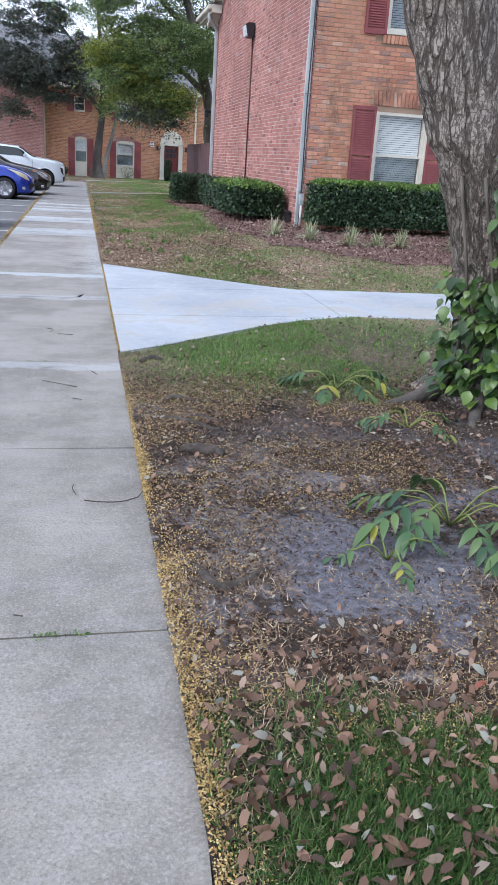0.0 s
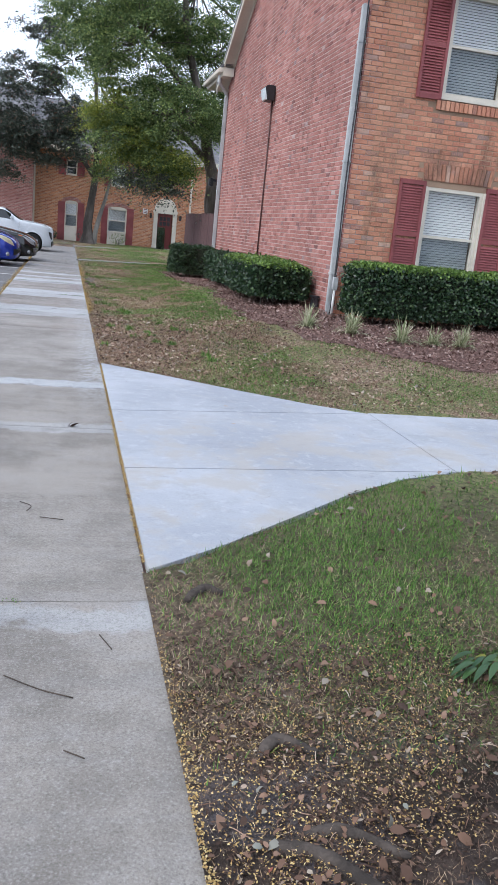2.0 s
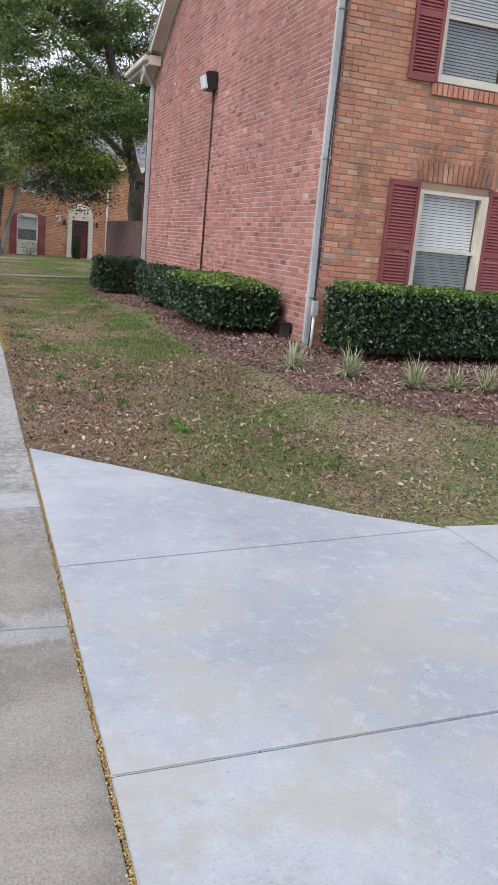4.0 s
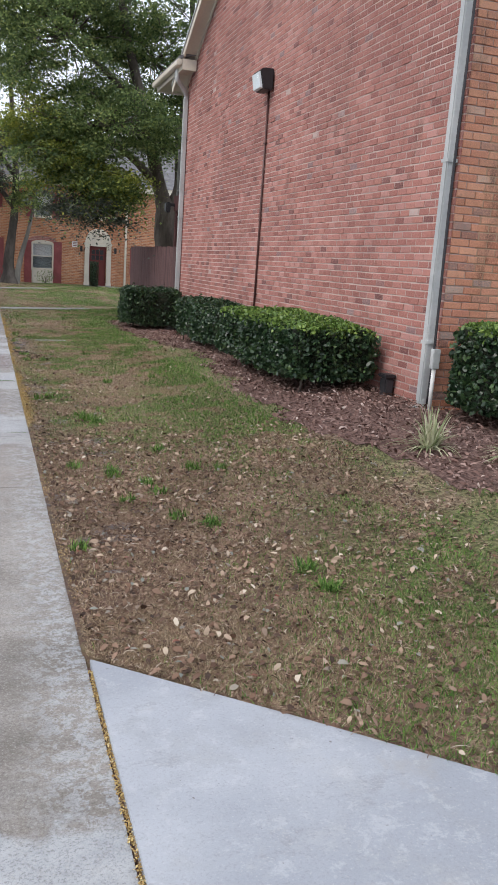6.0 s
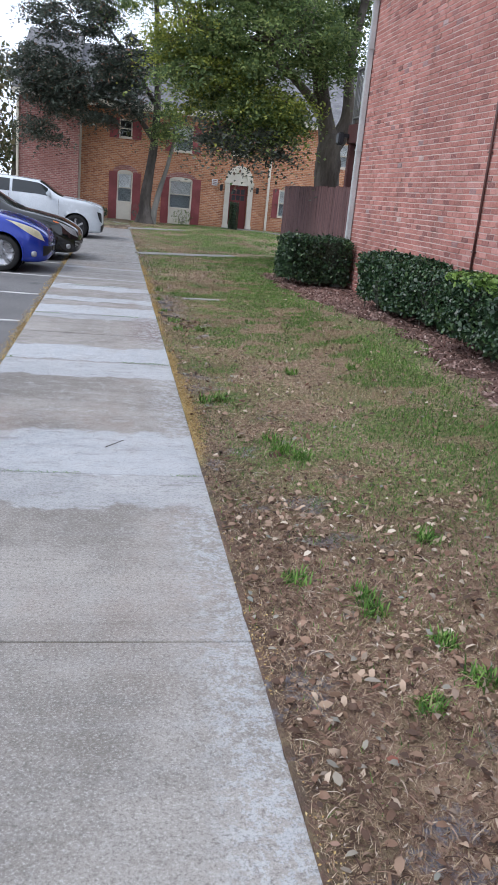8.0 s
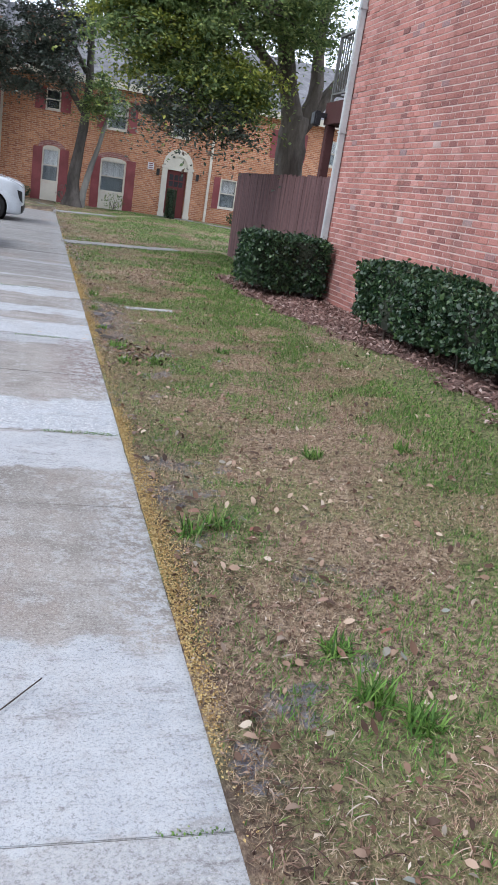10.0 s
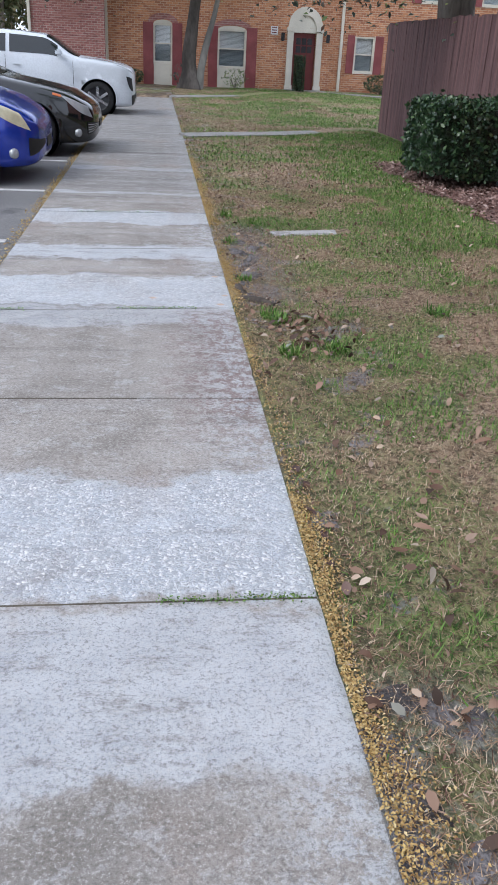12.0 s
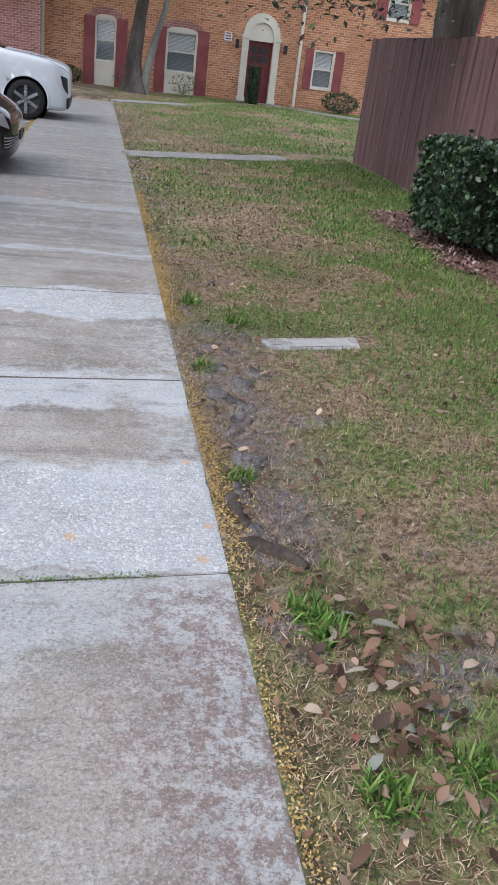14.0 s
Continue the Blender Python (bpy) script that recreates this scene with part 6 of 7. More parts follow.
YELLOW_BIT = leafy("tiny_yellow_leaves", [(0.0, (0.24, 0.145, 0.06)), (0.35, (0.47, 0.32, 0.13)), (0.8, (0.62, 0.47, 0.20)), (1.0, (0.68, 0.58, 0.33))], 0.7, 0.1, 0.2)
MULCH_CHIP = leafy("bark_chips", [(0.0, (0.09, 0.05, 0.042)), (0.5, (0.22, 0.135, 0.115)), (0.9, (0.36, 0.255, 0.225)), (1.0, (0.5, 0.41, 0.37))], 0.9, 0.0, 0.2)


def litter(name, x, y, size, material, label, category, aspect=0.5, spread=0.35, lift=0.012, z=None):
    zz = (height(x, y) if z is None else z) + lift + RNG.uniform(0, 0.012, len(x))
    return stuff(name, leaves_mesh(name, np.stack([x, y, zz], 1), size, material, aspect, (0, 0, 1), 0.35, spread, rounded=size > 0.02), label, category)


x, y = spots(9000, 0.7, 2.6, -0.6, 1.75)
k = RNG.random(len(x)) < 0.32 * (1 - 0.7 * sm(1.3, 1.7, y))
litter("leaf_litter", x[k], y[k], 0.042, BROWN_LEAF, "fallen brown and grey leaves lying on the turf", "fallen leaves", 0.42, 0.95, lift=0.03)
x, y = spots(26000, 0.7, 4.2, 1.6, 5.2)
k = RNG.random(len(x)) < 0.15 * (1 - sm(4.2, 5.2, y)) * (1 - 0.85 * pool(x, y))
k &= ~((patch(x * 1.7, y * 1.7) > 0.56) & (RNG.random(len(x)) < 0.8))
litter("leaf_litter", x[k], y[k], 0.026, BROWN_LEAF, "small dry brown leaf litter on bare soil", "leaf litter", 0.55)
x, y = spots(5200, 0.7, 5, 2.5, 14)
k = RNG.random(len(x)) < 0.33
litter("leaf_litter", x[k], y[k], 0.045, BROWN_LEAF, "scattered fallen leaves on the lawn", "fallen leaves")
x, y = spots(9000, 0.7, 3.2, 10.2, 15.5)
k = RNG.random(len(x)) < 0.36 * (1 - 0.6 * greenness(x, y))
litter("leaf_litter", x[k], y[k], 0.035, BROWN_LEAF, "dry brown leaf fragments on the trodden soil", "leaf litter", 0.5)
x, y = spots(9000, 0.7, 4.6, 13, 34)
k = RNG.random(len(x)) < 0.22 * (1.4 - sm(0, 2.5, x - 0.7))
litter("leaf_litter", x[k], y[k], 0.042, BROWN_LEAF, "scattered fallen leaves on the patchy lawn", "fallen leaves")
x, y = RNG.normal(1.06, 0.12, 90), RNG.normal(20.95, 0.22, 90)
k = x > EDGE + 0.05
litter("leaf_pile", x[k], y[k], 0.042, BROWN_LEAF, "small drift of dead brown leaves on the grass", "fallen leaves", 0.5, 0.6, 0.014)
# yellow leaf dust gathered along the edges of the pavement
n = 120000
y = RNG.uniform(-0.5, 34, n)
amount = 0.05 + 0.95 * np.maximum(1 - sm(4.6, 5.4, y), sm(15.5, 17, y) * (1 - sm(25, 30, y)))
k = RNG.random(n) < amount * (0.12 + 1.1 * sm(0.3, 0.7, LA.at(y, y * 0, 1.7)))
y = y[k]
x = EDGE - 0.012 + np.abs(RNG.normal(0, 0.045, len(y))) * (0.2 + 1.5 * LB.at(y, 0 * y, 2.3))
k = walkway_mask(x, y) < 0.0
litter("leaf_dust", x[k], y[k], 0.0095, YELLOW_BIT, "tiny yellow leaves gathered along the pavement edge", "leaf litter", 0.6, 0.5, 0.006)
x, y = spots(90000, 0.7, 2.6, 0.9, 5.2)
k = RNG.random(len(x)) < (0.05 + 0.55 * sm(0.4, 0.65, LB.at(x, y, 2.6))) * (1 - 0.8 * sm(4.2, 5.2, y)) * (1 - 0.55 * pool(x, y))
litter("leaf_dust", x[k], y[k], 0.0085, YELLOW_BIT, "tiny yellow leaves scattered over the soil", "leaf litter", 0.6, 0.5, 0.008)
y = RNG.uniform(5.8, 11.0, 5000)
litter("leaf_dust", EDGE + 0.010 + RNG.normal(0, 0.007, len(y)), y, 0.010, YELLOW_BIT, "tiny yellow leaves caught in the joint beside the fresh path", "leaf litter", 0.6, 0.5, 0.003, z=0.0)
y = RNG.uniform(12, 41, 15000)
y = y[RNG.random(15000) < 0.35 + 0.65 * LA.at(y, 0 * y, 0.8)]
litter("leaf_dust", LEFT - 0.02 - np.abs(RNG.normal(0, 0.045, len(y))), y, 0.018, YELLOW_BIT, "yellow leaves gathered where the asphalt meets the pavement", "leaf litter", 0.6, 0.5, 0.003, z=-0.045)
x, y = RNG.uniform(3.0, 8, 42000), RNG.uniform(11.2, 28.5, 42000)
k = (bed_mask(x, y) > -0.05) & ~((x > 4.6) & (y > 15.05))
litter("bark_mulch", x[k], y[k], 0.055, MULCH_CHIP, "red-brown bark chips over the planting bed", "mulch", 0.32, 0.5, 0.03)

# fragments of dead leaf and bark worked into the soil
FRAGMENT = leafy("dry_leaf_fragments", [(0.0, (0.05, 0.03, 0.023)), (0.35, (0.14, 0.082, 0.06)), (0.65, (0.27, 0.17, 0.125)), (0.88, (0.44, 0.32, 0.24)), (1.0, (0.60, 0.53, 0.45))], 0.8, 0.0, 0.2)


DARK_FRAGMENT = leafy("damp_leaf_fragments", [(0.0, (0.03, 0.02, 0.016)), (0.45, (0.07, 0.043, 0.032)), (0.8, (0.145, 0.092, 0.066)), (0.95, (0.28, 0.195, 0.14)), (1.0, (0.48, 0.41, 0.33))], 0.75, 0.0, 0.25)


def fragments(n, x0, x1, y0, y1, size, amount, material=FRAGMENT):
    x, y = spots(n, x0, x1, y0, y1)
    k = RNG.random(len(x)) < amount(x, y)
    x, y = x[k], y[k]
    z = height(x, y) + 0.006 + RNG.uniform(0, 0.01, len(x))
    stuff("leaf_fragments", leaves_mesh("leaf_fragments", np.stack([x, y, z], 1), size, material, 0.34, (0, 0, 1), 0.2, 0.45), "dry leaf and bark fragments over the soil", "leaf litter")


fragments(60000, 0.7, 3.2, 9.3, 17, 0.02, lambda x, y: 0.6 - 0.45 * greenness(x, y))
fragments(60000, 0.7, 3.4, 1.4, 5.4, 0.023, lambda x, y: 0.8 * (1 - 0.7 * pool(x, y)) * (1 - sm(4.6, 5.3, y)) * (0.25 + 0.75 * sm(0.38, 0.55, patch(x * 1.5, y * 1.5))), DARK_FRAGMENT)
fragments(50000, 0.7, 3.0, 16.5, 26, 0.018, lambda x, y: 0.4 - 0.3 * greenness(x, y))
fragments(26000, 2.4, 5.5, 9.4, 15, 0.03, lambda x, y: 0.3 + 0 * x)
fragments(30000, 0.7, 4.6, 25, 46, 0.035, lambda x, y: 0.6 - 0.4 * greenness(x, y))

# moss and crumbs in the wider joints
for jy, amt in ((1.73, 340), (5.42, 160), (15.57, 160), (18.71, 300), (21.57, 260), (24.65, 120)):
    jx = RNG.uniform(LEFT, EDGE, amt * 3)
    jx = jx[RNG.random(len(jx)) < sm(0.5, 0.62, LA.at(jx, jy + 0 * jx, 4.0))]
    litter("joint_moss", jx, jy - joint_skew(jy) * (EDGE - jx) + RNG.normal(0, 0.009, len(jx)), 0.009, TURF, "green moss and crumbs in a pavement joint", "moss", 0.6, 0.8, 0.0, z=-0.001)

# single larger leaves
LEAF_SHAPES = []
for i, (ln, wd, cu) in enumerate(((0.12, 0.05, 0.25), (0.10, 0.055, -0.3), (0.14, 0.05, 0.45))):
    v, f = leaf_blade(ln, wd, cu, 6)
    LEAF_SHAPES.append(mesh_from("fallen_leaf", v, f, BROWN_LEAF, True))
lr = random.Random(31)
single = ((1.07, 1.08), (1.28, 1.0), (1.24, 1.34), (0.9, 1.19), (0.81, 1.15), (1.12, 1.26), (1.08, 0.75), (1.31, 0.92), (1.3, 0.74), (0.83, 0.79), (0.96, 0.89), (1.05, 0.95), (1.06, 0.66),
          (0.98, 20.84), (0.96, 20.77), (1.0, 20.67), (1.0, 20.79), (0.97, 21.08), (0.99, 21.24), (0.82, 20.58), (0.94, 21.52), (0.78, 21.32), (1.04, 21.2), (1.17, 21.21), (1.02, 21.15), (0.95, 21.2),           (1.55, 19.63), (0.96, 17.01), (0.77, 17.05), (0.86, 17.47), (1.05, 19.02), (2.23, 21.61), (1.25, 16.63), (1.22, 16.25), (0.78, 16.0), (1.55, 19.75), (1.01, 16.21), (1.17, 15.85), (0.97, 17.06), (0.81, 16.36),
          (1.03, 13.43), (1.5, 14.65), (1.5, 13.04), (1.58, 12.84), (1.87, 15.6), (1.62, 13.86), (1.69, 11.16), (1.4, 11.54), (1.51, 14.78), (0.97, 10.9), (0.9, 4.62), (1.06, 4.59), (1.5, 5.07), (1.62, 4.92), (1.22, 4.68))
for x, y in single:
    o = tagged(new("fallen_leaf", LEAF_SHAPES[lr.randrange(3)]), "dry curled brown leaf lying on the lawn", "leaf", "single fallen leaves")
    s = lr.uniform(0.34, 0.6)
    o.matrix_world = pose(x, y, float(height(x, y)) + 0.03, lr.uniform(-25, 25), lr.uniform(-25, 15), lr.uniform(0, 360)) @ Matrix.Diagonal((s, s, s, 1))
for cx, cy, count, far in ((1.04, 21.25, 34, 0.11), (1.02, 20.7, 16, 0.16), (1.1, 16.8, 13, 0.2), (1.35, 16.35, 9, 0.2), (0.95, 17.4, 8, 0.12), (1.7, 18.2, 6, 0.2), (1.1, 19.1, 8, 0.15)):
    for i in range(count):
        x, y, s = max(EDGE + 0.06, cx + lr.gauss(0, far)), cy + lr.gauss(0, far * 1.3), lr.uniform(0.3, 0.62)
        o = tagged(new("fallen_leaf", LEAF_SHAPES[lr.randrange(3)]), "dry curled brown leaf in a loose drift on the lawn", "leaf", "drifts of fallen leaves")
        o.matrix_world = pose(x, y, float(height(x, y)) + 0.025, lr.uniform(-30, 30), lr.uniform(-30, 20), lr.uniform(0, 360)) @ Matrix.Diagonal((s, s, s, 1))
for k, (x, y, s) in enumerate(((0.43, 8.3, 0.8), (0.4, 8.34, 0.7))):
    o = tagged(new("fallen_leaf", LEAF_SHAPES[2]), "dry curled brown leaf lying on the pavement", "leaf", "single fallen leaves")
    o.matrix_world = pose(x, y, 0.035, 20, 20, 150 + 40 * k) @ Matrix.Diagonal((s, s, s, 1))

# twigs and surface roots
ROOT_BARK = plain("damp_root_bark", (0.05, 0.039, 0.032), 0.9, 0.4, 9, 50, 0.9, 0.01, col2=(0.10, 0.082, 0.07), stretch=(1, 1, 1))
TWIG = plain("dark_twig", (0.07, 0.055, 0.045), 0.9, 0.3, 6, 40)
for pts in ([(0.36, 2.99), (0.355, 2.93), (0.372, 2.875)], [(0.41, 2.80), (0.49, 2.765), (0.58, 2.79), (0.655, 2.83)], [(0.655, 2.83), (0.675, 2.87), (0.70, 2.90)], [(0.14, 4.85), (0.26, 4.75), (0.37, 4.71)], [(0.47, 5.12), (0.51, 5.0)], [(0.34, 4.43), (0.40, 4.38)], [(0.21, 6.37), (0.33, 6.32)],
            [(1.11, 7.55), (1.15, 7.51), (1.2, 7.48)], [(0.74, 7.75), (0.79, 7.71)], [(1.17, 7.26), (1.22, 7.33), (1.25, 7.38)], [(0.17, 1.85), (0.20, 1.83)], [(0.1, 6.6), (0.16, 6.52), (0.14, 6.47)], [(0.1, 16.05), (0.22, 16.2)]):
    t = tagged(tube("twig", curve_points([(x, y, 0.012 + 0.006 * math.sin(i * 2)) for i, (x, y) in enumerate(pts)], 4), [0.0027 if len(pts) > 3 else 0.0024] * (4 * (len(pts) - 1) + 1), TWIG, None, 6, 0.3), "thin dark twig lying on the concrete", "twig", "twigs on the paving")
for pts, r in (([(0.83, 4.0), (0.93, 3.97), (1.01, 3.92), (1.09, 3.82), (1.19, 3.75)], 0.026), ([(0.92, 3.42), (0.99, 3.4), (1.08, 3.36), (1.14, 3.33)], 0.036), ([(0.92, 4.34), (0.99, 4.42), (1.1, 4.34)], 0.02), ([(0.84, 5.38), (0.93, 5.5), (1.01, 5.45)], 0.022),
               ([(0.94, 4.0), (1.06, 4.02), (1.22, 3.9)], 0.02), ([(0.82, 2.15), (0.9, 1.95), (1.1, 2.08)], 0.022), ([(0.74, 21.72), (0.84, 21.66), (0.93, 21.57)], 0.028), ([(0.77, 22.05), (0.75, 21.95), (0.78, 21.8)], 0.03)):
    P = curve_points([(x, y, float(height(x, y)) + r * (0.1 if y < 6 else -0.2) + 0.25 * r * math.sin(9 * x + 7 * y)) for x, y in pts], 5)
    n = len(P) - 1
    tagged(tube("surface_root", P, [r * (0.35 + 1.3 * math.sin(math.pi * (0.15 + 0.7 * i / n)) * 0.6) for i in range(n + 1)], ROOT_BARK, None, 9, 0.5), "weathered tree root showing at the soil surface", "root", "surface roots")

# pale tan leaves blown over the trodden lawn
PALE_LEAF = leafy("pale_tan_leaves", [(0.0, (0.20, 0.125, 0.085)), (0.4, (0.36, 0.25, 0.18)), (0.8, (0.52, 0.41, 0.31)), (1.0, (0.64, 0.57, 0.47))], 0.65, 0.05, 0.3)
for count, x0, x1, y0, y1, size in ((4600, 0.75, 4.6, 9.6, 15.2, 0.044), (1300, 0.75, 3.6, 15.2, 25.0, 0.04)):
    x, y = spots(count, x0, x1, y0, y1)
    k = RNG.random(len(x)) < 0.1 + 0.75 * sm(0.45, 0.62, patch(x * 1.3 + 9, y * 1.3)) * (1 - 0.5 * greenness(x, y))
    litter("leaf_litter", x[k], y[k], size, PALE_LEAF, "pale tan dead leaves strewn over the thin lawn", "fallen leaves", 0.45, 0.75, 0.014)

# long pale straws and pine-like stems strewn on the bare soil
def strewn_straws(n, x0, x1, y0, y1, length, width, amount):
    x, y = spots(n, x0, x1, y0, y1)
    k = RNG.random(len(x)) < amount(x, y)
    x, y = x[k], y[k]
    n = len(x)
    a, bend = RNG.uniform(0, 2 * np.pi, n), RNG.normal(0, 0.16, n)
    L, w = length * RNG.uniform(0.4, 1.3, n), width * RNG.uniform(0.6, 1.3, n) * 0.5
    lift = RNG.uniform(0.0, 0.018, n)
    rows = []
    px, py = x.copy(), y.copy()
    for s in range(5):
        d = a + bend * (s / 4)
        z = height(px, py) + 0.006 + lift * math.sin(math.pi * s / 4) + 0.002 * (s % 2)
        t = w * (0.5 if s in (0, 4) else 1.0)
        rows.append(np.stack([px - t * np.sin(d), py + t * np.cos(d), z], 1))
        rows.append(np.stack([px + t * np.sin(d), py - t * np.cos(d), z + 0.0015], 1))
        px, py = px + np.cos(d) * L / 4, py + np.sin(d) * L / 4
    V = np.stack(rows, 1).reshape(-1, 3)
    F = [(10 * i + 2 * s, 10 * i + 2 * s + 1, 10 * i + 2 * s + 3, 10 * i + 2 * s + 2) for i in range(n) for s in range(4)]
    stuff("straw", mesh_from("straw", V, F, FRAGMENT), "long pale straws and thin stems strewn on the soil", "straw")


strewn_straws(12000, 0.74, 3.0, 9.8, 16, 0.075, 0.0024, lambda x, y: 0.75 - 0.6 * greenness(x, y))
strewn_straws(2200, 0.74, 2.6, 16, 25, 0.045, 0.0024, lambda x, y: 0.6 - 0.5 * greenness(x, y))
strewn_straws(1000, 0.74, 2.6, 1.5, 5.2, 0.07, 0.0024, lambda x, y: (1 - 0.8 * pool(x, y)) * 0.5 - 0.3 * greenness(x, y))

# dark leaves in a row against the slab's edge
DARK_DEAD = leafy("dark_purple_brown_leaf", [(0.0, (0.075, 0.045, 0.042)), (0.6, (0.13, 0.08, 0.07)), (1.0, (0.24, 0.16, 0.13))], 0.5, 0.08, 0.3)
v, f = leaf_blade(0.075, 0.03, 0.2, 6)
edge_leaf = mesh_from("fallen_leaf", v, f, DARK_DEAD, True)
for x, y, a in ((0.735, 19.42, 95), (0.74, 19.30, 70), (0.745, 19.12, 110), (0.75, 18.98, 80), (0.745, 18.82, 100), (0.76, 18.68, 85)):
    o = tagged(new("fallen_leaf", edge_leaf), "dark purple-brown dead leaf against the pavement edge", "leaf", "dead leaves along the pavement edge")
    o.matrix_world = pose(x, y, float(height(x, y)) + 0.014, lr.uniform(-20, 20), lr.uniform(-12, 8), a)

# clods of grey eroded soil beside the pavement
CLOD = plain("grey_clay_soil", (0.085, 0.078, 0.08), 0.85, 0.4, 9, 45, 1.0, 0.03, col2=(0.22, 0.205, 0.21))
clod_turn = random.Random(17)
for x, y, r in ((0.80, 21.75, 0.06), (0.88, 21.62, 0.05), (0.95, 21.70, 0.045), (0.79, 22.05, 0.06), (0.86, 22.3, 0.075), (0.82, 22.55, 0.06), (0.92, 22.75, 0.07), (0.84, 22.95, 0.08), (0.97, 23.1, 0.06), (0.87, 23.3, 0.07), (1.08, 23.25, 0.055), (0.85, 23.6, 0.06), (1.0, 23.55, 0.05), (0.79, 18.29, 0.045), (0.88, 18.25, 0.04), (0.96, 18.2, 0.035), (0.78, 17.97, 0.04), (0.83, 17.84, 0.045), (0.80, 17.7, 0.04), (0.88, 17.62, 0.035)):
    bm = bmesh.new()
    bmesh.ops.create_icosphere(bm, subdivisions=3, radius=1)
    for q in bm.verts:
        q.co *= 1 + 0.55 * noise.noise(q.co * 1.7 + Vector((x * 9, y * 7, 0))) + 0.3 * noise.noise(q.co * 4 + Vector((y, x, 3))) + 0.2 * noise.noise(q.co * 9 + Vector((x, y, 7)))
        q.co = Vector((q.co.x * r, q.co.y * r * 1.35, q.co.z * r * 0.36))
    o = tagged(part("soil_clod", bm, CLOD), "low grey clod of eroded soil", "soil", "clods of bare soil")
    o.location = (x, y, float(height(x, y)) - 0.008)
    o.rotation_euler.z = clod_turn.uniform(0, 6.28)
    o.scale = (clod_turn.uniform(0.7, 1.1), clod_turn.uniform(1.0, 2.1), clod_turn.uniform(0.7, 1.2))


# ---- parked cars ----
RUBBER = plain("tyre_rubber", (0.02, 0.02, 0.021), 0.8, 0.2, 6, 60)
RIM = plain("dark_alloy", (0.22, 0.22, 0.23), 0.3, 0.1, 5, 40, 0.05, metal=0.8)
RIM_BRIGHT = plain("bright_alloy", (0.5, 0.5, 0.52), 0.25, 0.1, 5, 40, 0.05, metal=0.85)
CAR_BLACK_TRIM = plain("black_plastic_trim", (0.018, 0.018, 0.02), 0.5, 0.2, 5, 50)
CAR_GLASS = plain("tinted_car_glass", (0.012, 0.016, 0.018), 0.05, 0.1, 2, 20, 0.0, spec=0.7)
HEADLIGHT = plain("clear_headlight", (0.34, 0.36, 0.37), 0.12, 0.15, 9, 60, 0.1, spec=0.7, coat=0.6)
HAZY_LIGHT = plain("yellowed_headlight", (0.55, 0.52, 0.36), 0.2, 0.15, 9, 60, 0.1, spec=0.6, coat=0.4)
AMBER = plain("amber_reflector", (0.65, 0.16, 0.03), 0.25, 0.1, 9, 60, 0.1, spec=0.6)


def spline(t, ts, vs):
    """Smooth values through (ts, vs), without overshoot."""
    ts, vs = np.asarray(ts, float), np.asarray(vs, float)
    t = np.asarray(t, float)
    d = np.diff(vs) / np.diff(ts)
    m = np.zeros(len(vs))
    m[1:-1] = np.where(d[:-1] * d[1:] > 0, 2 * d[:-1] * d[1:] / (d[:-1] + d[1:] + 1e-12), 0)
    m[0], m[-1] = d[0], d[-1]
    i = np.clip(np.searchsorted(ts, t) - 1, 0, len(ts) - 2)
    h = ts[i + 1] - ts[i]
    s = (t - ts[i]) / h
    return vs[i] * (1 + 2 * s) * (1 - s) ** 2 + m[i] * h * s * (1 - s) ** 2 + vs[i + 1] * s * s * (3 - 2 * s) + m[i + 1] * h * s * s * (s - 1)


class Shell:
    """A car's skin: stations along its length, each a ring from the sill (v = 1) over the belt (4) to the roof's middle (7)."""

    def __init__(self, xs, w, low, belt, top, wt):
        self.xs, self.rows, self.cache = xs, (w, low, belt, top, wt), {}

    def at(self, d, v, out=0.0):
        key = round(float(d), 4)
        if key not in self.cache:
            self.cache[key] = tuple(float(spline(d, self.xs, r)) for r in self.rows)
        w, low, belt, top, wt = self.cache[key]
        ys = (0, 0.84 * w, 0.97 * w, w, 0.965 * w, wt, 0.72 * wt, 0)
        zs = (low, low, low + 0.09, (low + belt) / 2 + 0.04, belt, top - 0.05 * min(1, (top - belt) * 4), top, top + 0.015)
        y, z = float(spline(v, range(8), ys)), float(spline(v, range(8), zs))
        return np.array((-d, y, z)) + (0 if not out else out * self.normal(d, v))

    def normal(self, d, v):
        e = 0.01
        a = self.at(min(d + e, self.xs[-1]), v) - self.at(max(d - e, 0), v)
        b = self.at(d, min(v + 0.05, 7)) - self.at(d, max(v - 0.05, 0))
        n = np.cross(a, b)
        n /= max(np.linalg.norm(n), 1e-9)
        ref = np.array((0, 1, 0.6))
        return n if n @ ref > 0 else -n


def skin(shell, d0, d1, v0, v1, nd, nv, out, sides=(-1, 1), mask=None, power=1.0):
    V, F = [], []
    for s in sides:
        b = len(V)
        for i in range(nd + 1):
            for k in range(nv + 1):
                d, v = d0 + (d1 - d0) * (i / nd) ** power, v0 + (v1 - v0) * k / nv
                if callable(mask):
                    d, v = mask(i / nd, k / nv)
                p = shell.at(d, v, out)
                V.append((p[0], s * p[1], p[2]))
        for i in range(nd):
            for k in range(nv):
                a = b + i * (nv + 1) + k
                q = (a, a + 1, a + nv + 2, a + nv + 1)
                F.append(q if s < 0 else q[::-1])
    return V, F


